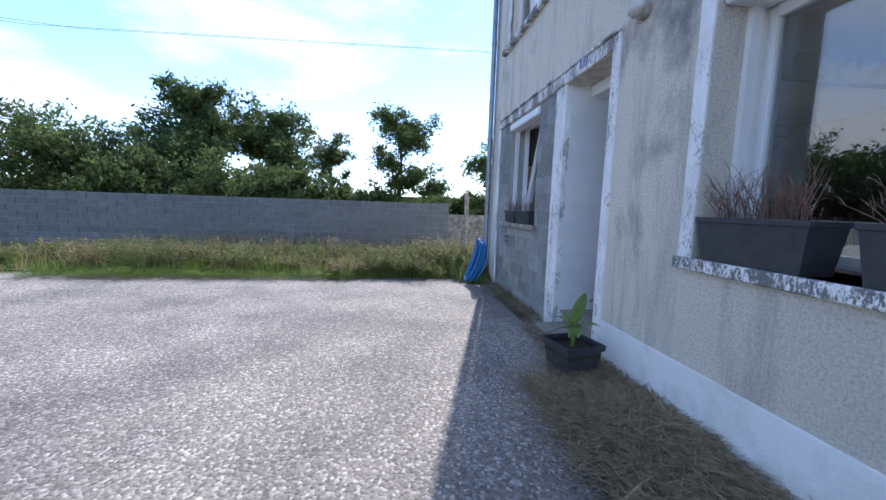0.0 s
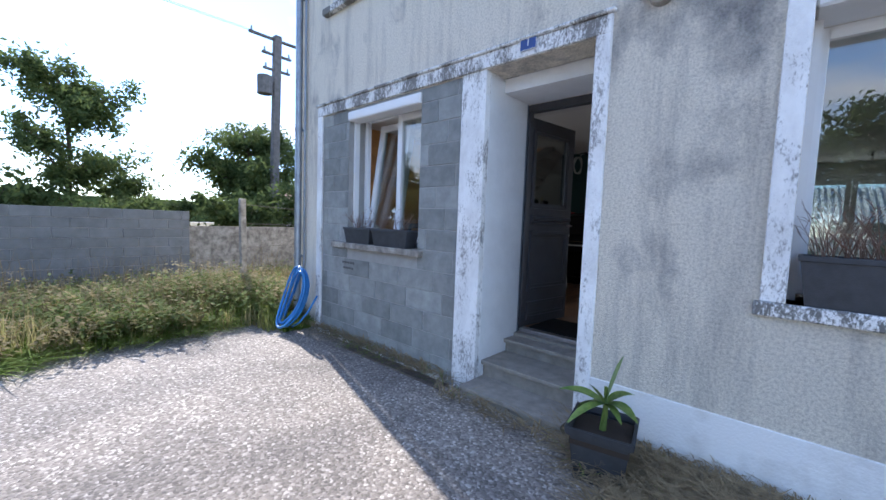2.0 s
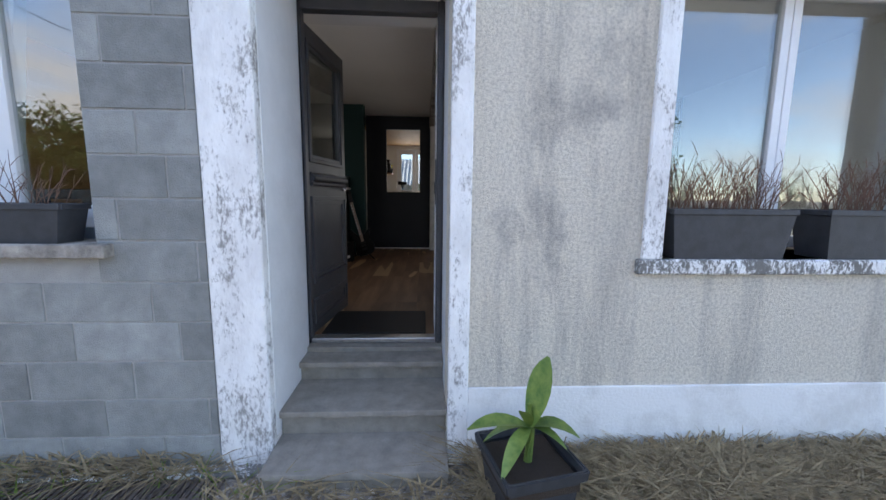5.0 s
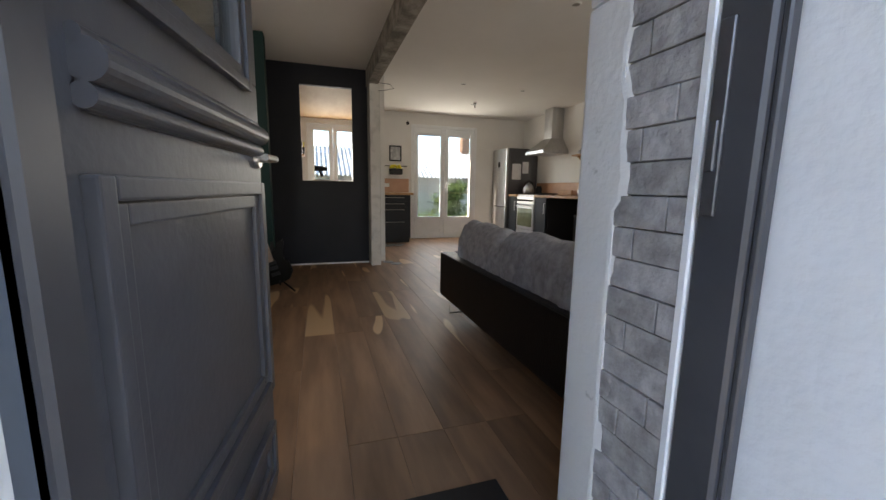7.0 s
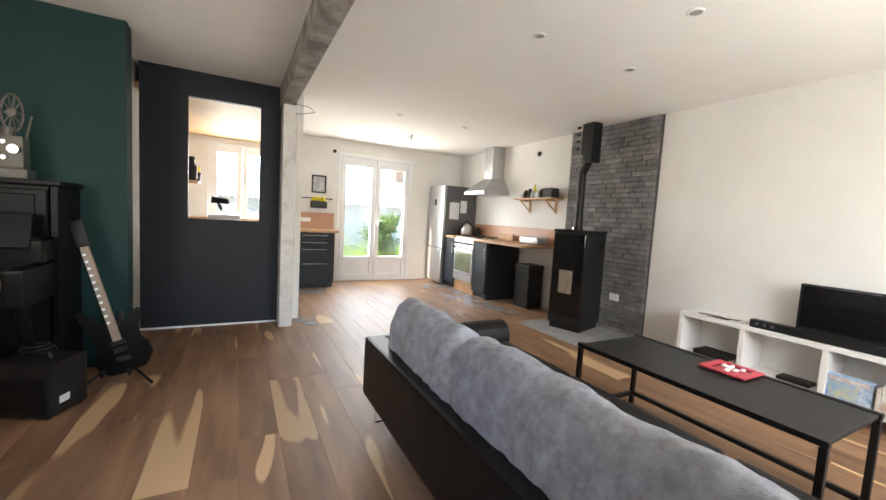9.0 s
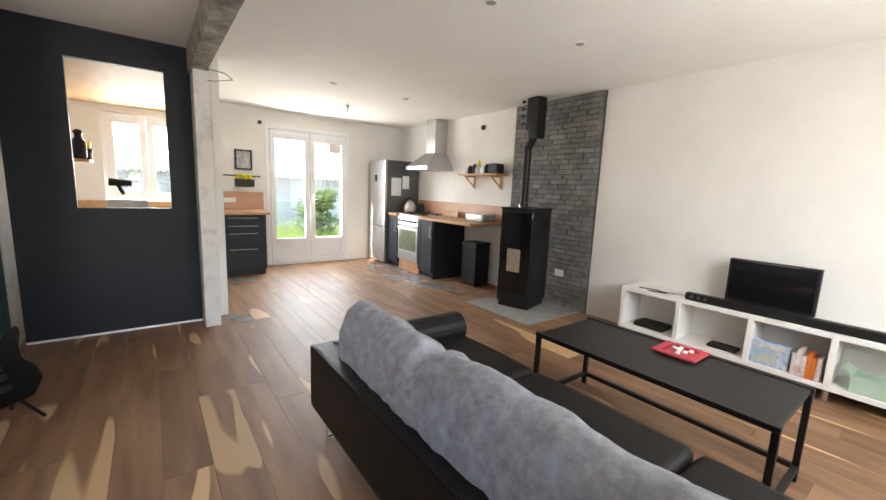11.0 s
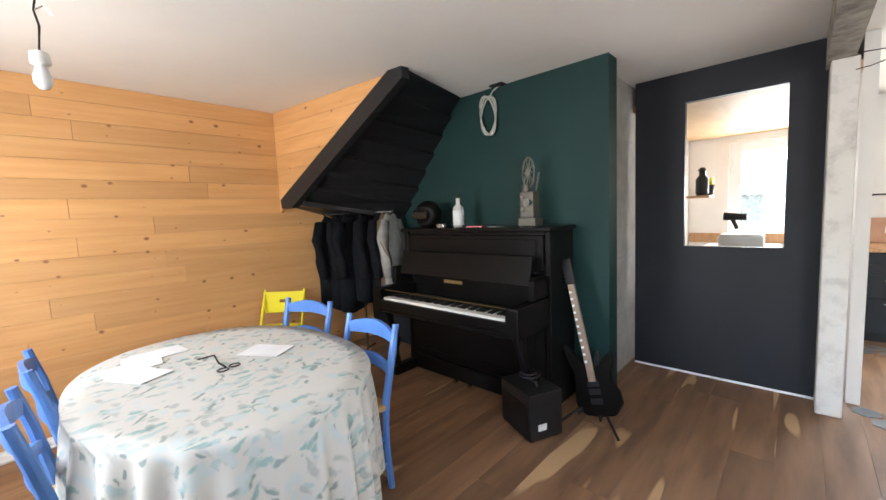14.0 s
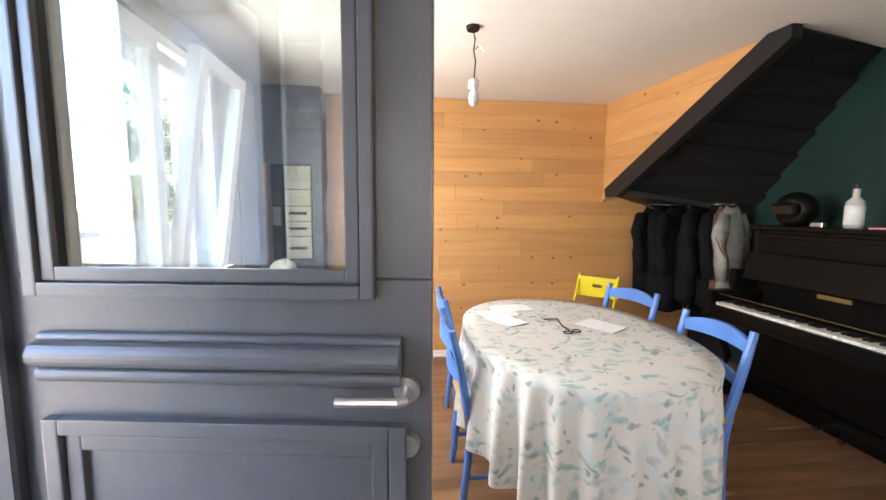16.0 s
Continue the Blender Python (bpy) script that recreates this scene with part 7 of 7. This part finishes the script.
for k in range(5):
    single("batten", box(-0.02, 0.02, -0.34 + 0.03 * k, 0.28 + 0.02 * k, 0, 0.018, 0.003), WHITEF, "white trim strip stacked on the floor", "trim strip", "loose trim strips", at=(-2.90 + 0.03 * (k % 3), 1.80, F + 0.019 * (k // 3)), rz=r.uniform(-5, 5))

# lamps in the ceilings
pb = thing("pendant_bulb", (-1.60, 1.90, C), "bare white bulb hanging from ceiling wires", "pendant lamp")
part("hook", rod((0, 0, -0.02), (0, 0, 0), 0.035, 0.04, 14), BLACKP, pb)
part("wire", tube(bmesh.new(), [(0, 0, 0), (0.02, 0.01, -0.08), (0.03, 0.0, -0.14), (0.04, 0.01, -0.20), (0.05, 0.0, -0.30)], 0.004, 6), BLACKP, pb)
part("wire", tube(bmesh.new(), [(0.03, 0.0, -0.14), (0.05, 0.03, -0.12), (0.055, 0.05, -0.15)], 0.003, 6), CHROME, pb)
part("socket", lathe(bmesh.new(), ((0.012, 0.05), (0.03, 0.04), (0.032, 0.0), (0.026, -0.005)), 16, (0.05, 0.0, -0.35)), WHITEF, pb, smooth=True)
part("bulb", lathe(bmesh.new(), ((0.014, 0.0), (0.02, -0.02), (0.03, -0.05), (0.028, -0.075), (0.015, -0.093), (0.002, -0.098)), 16, (0.05, 0.0, -0.352)), M("opal_glass", (0.85, 0.85, 0.84), 0.3, scale=5), pb, smooth=True)
for x, y in ((2.10, 3.07), (2.60, 2.38), (3.01, 3.09), (2.10, 5.52), (3.03, 5.55)):
    sp2 = thing("ceiling_spot", (x, y, C - 0.001), "small white recessed ceiling spot", "ceiling spot", "ceiling spots")
    part("ring", lathe(bmesh.new(), ((0.045, 0), (0.045, -0.006), (0.032, -0.008), (0.032, 0)), 20), WHITEF, sp2, smooth=True)
    part("lens", rod((0, 0, -0.004), (0, 0, 0), 0.031, n=18), GREYC, sp2)
hk = thing("lamp_fitting", (2.67, 6.49, C), "bare ceiling lamp fitting with wires", "lamp fitting")
part("plug", lathe(bmesh.new(), ((0.03, 0), (0.03, -0.02), (0.012, -0.04), (0.012, -0.09)), 14), CHROME, hk, smooth=True)
part("wire", tube(bmesh.new(), [(0, 0, -0.03), (-0.05, 0.02, -0.05), (-0.06, 0.02, -0.03)], 0.004, 6), BLACKP, hk)
single("loose_wire", tube(bmesh.new(), [(0.86, 5.13, 2.63), (1.0, 5.05, 2.60), (1.06, 5.10, 2.57), (0.94, 5.14, 2.545), (0.88, 5.148, 2.54)], 0.003, 5), BLACKP, "thin wire sticking out of the concrete post", "wire", smooth=True)
single("door_mat", bx(bmesh.new(), -0.05, 0.69, 0.80, 1.335, F + 0.001, F + 0.014, 0.004), BLACKP, "black rubber doormat inside the door", "doormat")
for x in (-2.45, -0.62):
    setting("wall_batten", box(x - 0.03, x + 0.03, 0.28, 0.292, F, C), GREY)
for x in (-2.2, -1.55, -1.2, -0.85):
    setting("wall_batten", box(x - 0.025, x + 0.025, 0.28, 0.29, F, 1.22), GREY)
# white strip standing in for light that shows under the dark partition
setting("gap_light_strip", box(-0.378, 0.775, 5.374, 5.425, F + 0.001, F + 0.019), WHITEF)

# ---- pieces of walls and floors ----


def pieces(parent, name, items, mat, bevel=0.003):
    """Box pieces (centre, size) under a wall or floor; alike sizes share a mesh."""
    cache = {}
    for (cx, cy, cz), size in items:
        key = tuple(round(s, 3) for s in size)
        if key not in cache:
            sx, sy, sz = (s / 2 for s in key)
            cache[key] = mesh_of(name, bx(bmesh.new(), -sx, sx, -sy, sy, -sz, sz, bevel), mat)
        ob = new(name, cache[key])
        ob.parent = parent
        ob.location = (cx, cy, cz)


def course(a0, a1, z0, z1, length, shift, joint, holes=()):
    """Spans of one course between a0 and a1, cut at the holes."""
    out, a = [], a0 - shift
    while a < a1:
        s, e = max(a, a0) + joint / 2, min(a + length, a1) - joint / 2
        segs = [(s, e)]
        for h0, h1, lo, hi in holes:
            if z1 > lo + 0.02 and z0 < hi - 0.02:
                segs = [q for p in segs for q in ((p[0], min(p[1], h0)), (max(p[0], h1), p[1])) if q[1] - q[0] > 0.03]
        out += [q for q in segs if q[1] - q[0] > 0.03]
        a += length
    return out


# concrete blocks of the infill
items, z, k = [], -0.02, 0
while z < 2.7:
    z0, z1 = max(z, 0.0) + 0.005, min(z + 0.2, 2.72) - 0.005
    for a, b in course(-2.64, -0.362, z0, z1, 0.5, (0.0, 0.27, 0.12, 0.38)[k % 4], 0.010, [(A0 - 0.002, A1 + 0.002, 1.10, AZ1)]):
        items.append((((a + b) / 2, 0.0145 + 0.001 * ((k * 7 + len(items)) % 3 - 1), (z0 + z1) / 2), (b - a, 0.016, z1 - z0)))
    z += 0.2
    k += 1
pieces(infill, "block", items, BLOCK, 0.003)
# blocks of the garden wall
DBLOCK = M("dark_concrete_block", (0.20, 0.205, 0.21), 0.95, col2=(0.14, 0.145, 0.15), scale=5, bump=0.4, fine=60, random_v=0.10)
items = []
for k in range(8):
    z0, z1 = -0.045 + 0.19 * k + 0.006, -0.045 + 0.19 * (k + 1) - 0.006
    for a, b in course(-14.0, -0.1, z0, z1, 0.5, 0.25 * (k % 2), 0.012):
        items.append(((-8.006, (a + b) / 2, (z0 + z1) / 2), (0.02, b - a, z1 - z0)))
pieces(gw, "block", items, DBLOCK, 0.003)

# floor boards


def plank_mat():
    m = bpy.data.materials.new("walnut_floor_board")
    m.use_nodes = True
    n, l = m.node_tree.nodes, m.node_tree.links
    b = n["Principled BSDF"]
    b.inputs["Roughness"].default_value = 0.50
    geo, oi, add, mp = n.new("ShaderNodeNewGeometry"), n.new("ShaderNodeObjectInfo"), n.new("ShaderNodeVectorMath"), n.new("ShaderNodeMapping")
    sc = n.new("ShaderNodeVectorMath")
    sc.operation = "SCALE"
    sc.inputs[0].default_value = (37, 91, 13)
    l.new(oi.outputs["Random"], sc.inputs["Scale"])
    l.new(geo.outputs["Position"], add.inputs[0])
    l.new(sc.outputs[0], add.inputs[1])
    mp.inputs["Scale"].default_value = (5, 0.7, 1)
    l.new(add.outputs[0], mp.inputs[0])
    g = n.new("ShaderNodeTexNoise")
    g.inputs["Scale"].default_value, g.inputs["Detail"].default_value = 2.2, 7
    l.new(mp.outputs[0], g.inputs["Vector"])
    r1 = n.new("ShaderNodeValToRGB")
    r1.color_ramp.elements[0].position, r1.color_ramp.elements[1].position = 0.35, 0.68
    r1.color_ramp.elements[0].color, r1.color_ramp.elements[1].color = (0.165, 0.088, 0.047, 1), (0.30, 0.168, 0.092, 1)
    l.new(g.outputs["Fac"], r1.inputs[0])
    mp2 = n.new("ShaderNodeMapping")
    mp2.inputs["Scale"].default_value = (4.2, 0.62, 1)
    l.new(add.outputs[0], mp2.inputs[0])
    s = n.new("ShaderNodeTexNoise")
    s.inputs["Scale"].default_value, s.inputs["Detail"].default_value, s.inputs["Distortion"].default_value = 1.0, 1.5, 0.5
    l.new(mp2.outputs[0], s.inputs["Vector"])
    r2 = n.new("ShaderNodeValToRGB")
    r2.color_ramp.elements[0].position, r2.color_ramp.elements[1].position = 0.665, 0.68
    l.new(s.outputs["Fac"], r2.inputs[0])
    mx = n.new("ShaderNodeMixRGB")
    mx.inputs[2].default_value = (0.54, 0.35, 0.19, 1)
    l.new(r2.outputs[0], mx.inputs[0])
    l.new(r1.outputs[0], mx.inputs[1])
    hs, mr = n.new("ShaderNodeHueSaturation"), n.new("ShaderNodeMapRange")
    mr.inputs["To Min"].default_value, mr.inputs["To Max"].default_value = 0.84, 1.16
    l.new(oi.outputs["Random"], mr.inputs["Value"])
    l.new(mr.outputs[0], hs.inputs["Value"])
    l.new(mx.outputs[0], hs.inputs["Color"])
    l.new(hs.outputs[0], b.inputs["Base Color"])
    bp = n.new("ShaderNodeBump")
    bp.inputs["Strength"].default_value, bp.inputs["Distance"].default_value = 0.12, 0.004
    l.new(g.outputs["Fac"], bp.inputs["Height"])
    l.new(bp.outputs[0], b.inputs["Normal"])
    return m


PLANK = plank_mat()
fl_ = setting("floor", box(-3.0, 4.3, 0.72, 7.75, F - 0.016, F - 0.010), JOINT, "dark walnut plank floor with pale sapwood streaks")
setting("floor_front", bx(bx(bmesh.new(), -3.0, -0.19, 0.28, 0.72, F - 0.016, F - 0.010), 0.95, 4.3, 0.4, 0.72, F - 0.016, F - 0.010), JOINT)
r = random.Random(31)
items, x = [], -3.0
lens = (1.2, 1.5, 1.8, 2.2)
while x < 4.29:
    w = 0.19
    w = min(w, 4.3 - x)
    y = (0.28 if x < -0.37 or x > 0.95 else 0.76) - r.choice((0, 0.3, 0.6, 0.9))
    while y < 7.74:
        Lp = r.choice(lens)
        a, b = max(y, 0.28 if x < -0.37 or x > 0.95 else 0.76), min(y + Lp, 7.745)
        if b - a > 0.05:
            items.append(((x + w / 2, (a + b) / 2, F - 0.005), (w - 0.0015, b - a - 0.0015, 0.010)))
        y += Lp
    x += w
pieces(fl_, "floor_board", items, PLANK, 0.0006)
# inlaid grey hexagon tiles by the kitchen
HEXM = M("grey_hex_tile", (0.20, 0.22, 0.24), 0.35, col2=(0.13, 0.145, 0.16), scale=9, random_v=0.2)
hme = mesh_of("hex_tile", rod((0, 0, 0), (0, 0, 0.004), 0.078, 0.077, 6), HEXM)
r = random.Random(17)
for k in range(16):
    for j in range(4):
        yy = 5.05 + k * 0.139
        xx = 3.62 - j * 0.158 - (0.079 if k % 2 else 0)
        if r.random() < (0.9, 0.62, 0.3, 0.1)[j]:
            h = new("hex_tile", hme)
            h.parent = fl_
            h.location = (xx, yy, F)
for xx, yy in ((1.05, 6.95), (1.208, 6.95), (1.366, 6.95), (1.13, 6.81), (1.29, 6.81), (1.02, 5.35), (1.10, 5.21), (1.45, 6.81), (1.52, 6.95)):
    h = new("hex_tile", hme)
    h.parent = fl_
    h.location = (xx, yy, F)


# pine boards
def pine_mat():
    m = WOODWALL.copy()
    m.name = "knotty_pine_board"
    n, l = m.node_tree.nodes, m.node_tree.links
    b = n["Principled BSDF"]
    src = b.inputs["Base Color"].links[0].from_socket
    geo, mp, vo, ra, mx = n.new("ShaderNodeNewGeometry"), n.new("ShaderNodeMapping"), n.new("ShaderNodeTexVoronoi"), n.new("ShaderNodeValToRGB"), n.new("ShaderNodeMixRGB")
    mp.inputs["Scale"].default_value = (5.6, 7.6, 1)
    vo.inputs["Scale"].default_value = 1.0
    vo.voronoi_dimensions = "2D"
    yz, cb = n.new("ShaderNodeSeparateXYZ"), n.new("ShaderNodeCombineXYZ")
    l.new(geo.outputs["Position"], yz.inputs[0])
    ax = n.new("ShaderNodeMath")
    l.new(yz.outputs[0], ax.inputs[0])
    l.new(yz.outputs[1], ax.inputs[1])
    l.new(ax.outputs[0], cb.inputs[0])
    l.new(yz.outputs[2], cb.inputs[1])
    l.new(cb.outputs[0], mp.inputs[0])
    l.new(mp.outputs[0], vo.inputs["Vector"])
    ra.color_ramp.elements[0].position, ra.color_ramp.elements[1].position = 0.035, 0.10
    ra.color_ramp.elements[0].color, ra.color_ramp.elements[1].color = (1, 1, 1, 1), (0, 0, 0, 1)
    l.new(vo.outputs["Distance"], ra.inputs[0])
    sp, gt, ml, sw = n.new("ShaderNodeSeparateXYZ"), n.new("ShaderNodeMath"), n.new("ShaderNodeMath"), n.new("ShaderNodeMath")
    gt.operation, ml.operation, sw.operation = "GREATER_THAN", "MULTIPLY", "MULTIPLY_ADD"
    l.new(vo.outputs["Color"], sp.inputs[0])
    l.new(sp.outputs[0], gt.inputs[0])
    gt.inputs[1].default_value = 0.66
    sw.inputs[1].default_value, sw.inputs[2].default_value = 0.09, -0.03
    l.new(sp.outputs[1], sw.inputs[0])
    ad = n.new("ShaderNodeMath")
    l.new(vo.outputs["Distance"], ad.inputs[0])
    l.new(sw.outputs[0], ad.inputs[1])
    l.new(ad.outputs[0], ra.inputs[0])
    l.new(ra.outputs[0], ml.inputs[0])
    l.new(gt.outputs[0], ml.inputs[1])
    l.new(ml.outputs[0], mx.inputs[0])
    l.new(src, mx.inputs[1])
    mx.inputs[2].default_value = (0.27, 0.11, 0.038, 1)
    l.new(mx.outputs[0], b.inputs["Base Color"])
    return m


PINE = pine_mat()
ww = setting("wall_pine", box(-3.018, -3.012, 0.30, 4.5, F, C), JOINT, "wall of knotty honey-coloured pine boards")
items = []
r = random.Random(23)
for k in range(18):
    z0, z1 = F + 0.1335 * k + 0.0005, min(F + 0.1335 * (k + 1) - 0.0005, C - 0.002)
    for a, b in course(0.82, 4.495, z0, z1, 2.1, r.uniform(0, 2.0), 0.002):
        items.append(((-3.006, (a + b) / 2, (z0 + z1) / 2), (0.013, b - a, z1 - z0)))
pieces(ww, "pine_board", items, PINE, 0.0015)
# pine triangle above the stair string
wt = setting("wall_pine_stair", box(-3.0, -2.99, 3.56, 3.58, 2.0, C), JOINT)
for k in range(8):
    z0, z1 = F + 0.1335 * (k + 11) + 0.001, min(F + 0.1335 * (k + 12) - 0.001, C - 0.002)
    if z0 >= C - 0.01:
        continue
    bm = bmesh.new()
    xa = max(-2.999, -2.86 + (z0 - 2.0) * 1.72)
    xb = max(-2.995, -2.86 + (z1 - 2.0) * 1.72)
    vs = [bm.verts.new(p) for p in ((-2.999, 3.48, z0), (xa, 3.48 + 0.115 * (xa + 2.999), z0), (xb, 3.48 + 0.115 * (xb + 2.999), z1), (-2.999, 3.48, z1))]
    vs += [bm.verts.new(v.co + Vector((0, 0.014, 0))) for v in vs]
    for f in ((0, 1, 2, 3), (7, 6, 5, 4), (0, 4, 5, 1), (1, 5, 6, 2), (2, 6, 7, 3), (3, 7, 4, 0)):
        bm.faces.new([vs[i] for i in f])
    part("pine_board", bm, PINE, wt)

# grey brick facing behind the stove
bw = setting("wall_brick", box(4.285, 4.32, 3.62, 4.86, F, C), JOINT, "grey brick facing behind the stove")
items = []
for k in range(42):
    z0, z1 = F + 0.0571 * k + 0.003, F + 0.0571 * (k + 1) - 0.003
    for a, b in course(3.63, 4.85, z0, z1, 0.245, (0.0, 0.12, 0.06, 0.19)[k % 4], 0.007):
        items.append(((4.272 - 0.003 * ((k * 5 + len(items) * 3) % 4) / 3, (a + b) / 2, (z0 + z1) / 2), (0.022, b - a, z1 - z0)))
pieces(bw, "brick", items, BRICKG, 0.003)
# brick slips in the entry reveal
BRICKE = M("grey_entry_brick", (0.46, 0.44, 0.43), 0.85, col2=(0.25, 0.235, 0.23), scale=16, bump=0.75, fine=34, random_v=0.16)
eb = setting("reveal_brick", box(0.772, 0.80, 0.775, 0.962, F, 2.60), JOINT, "grey brick slips in the entry reveal")
items = []
for k in range(34):
    z0, z1 = 0.3975 + 0.0655 * k + 0.0012, 0.3975 + 0.0655 * (k + 1) - 0.0012
    for a, b in course(0.777, 0.972, z0, z1, 0.205, (0.0, 0.075, 0.15)[k % 3], 0.003):
        items.append(((0.766 - 0.002 * (k % 3), (a + b) / 2, (z0 + z1) / 2), (0.016, b - a, z1 - z0)))
pieces(eb, "brick", items, BRICKE, 0.0015)
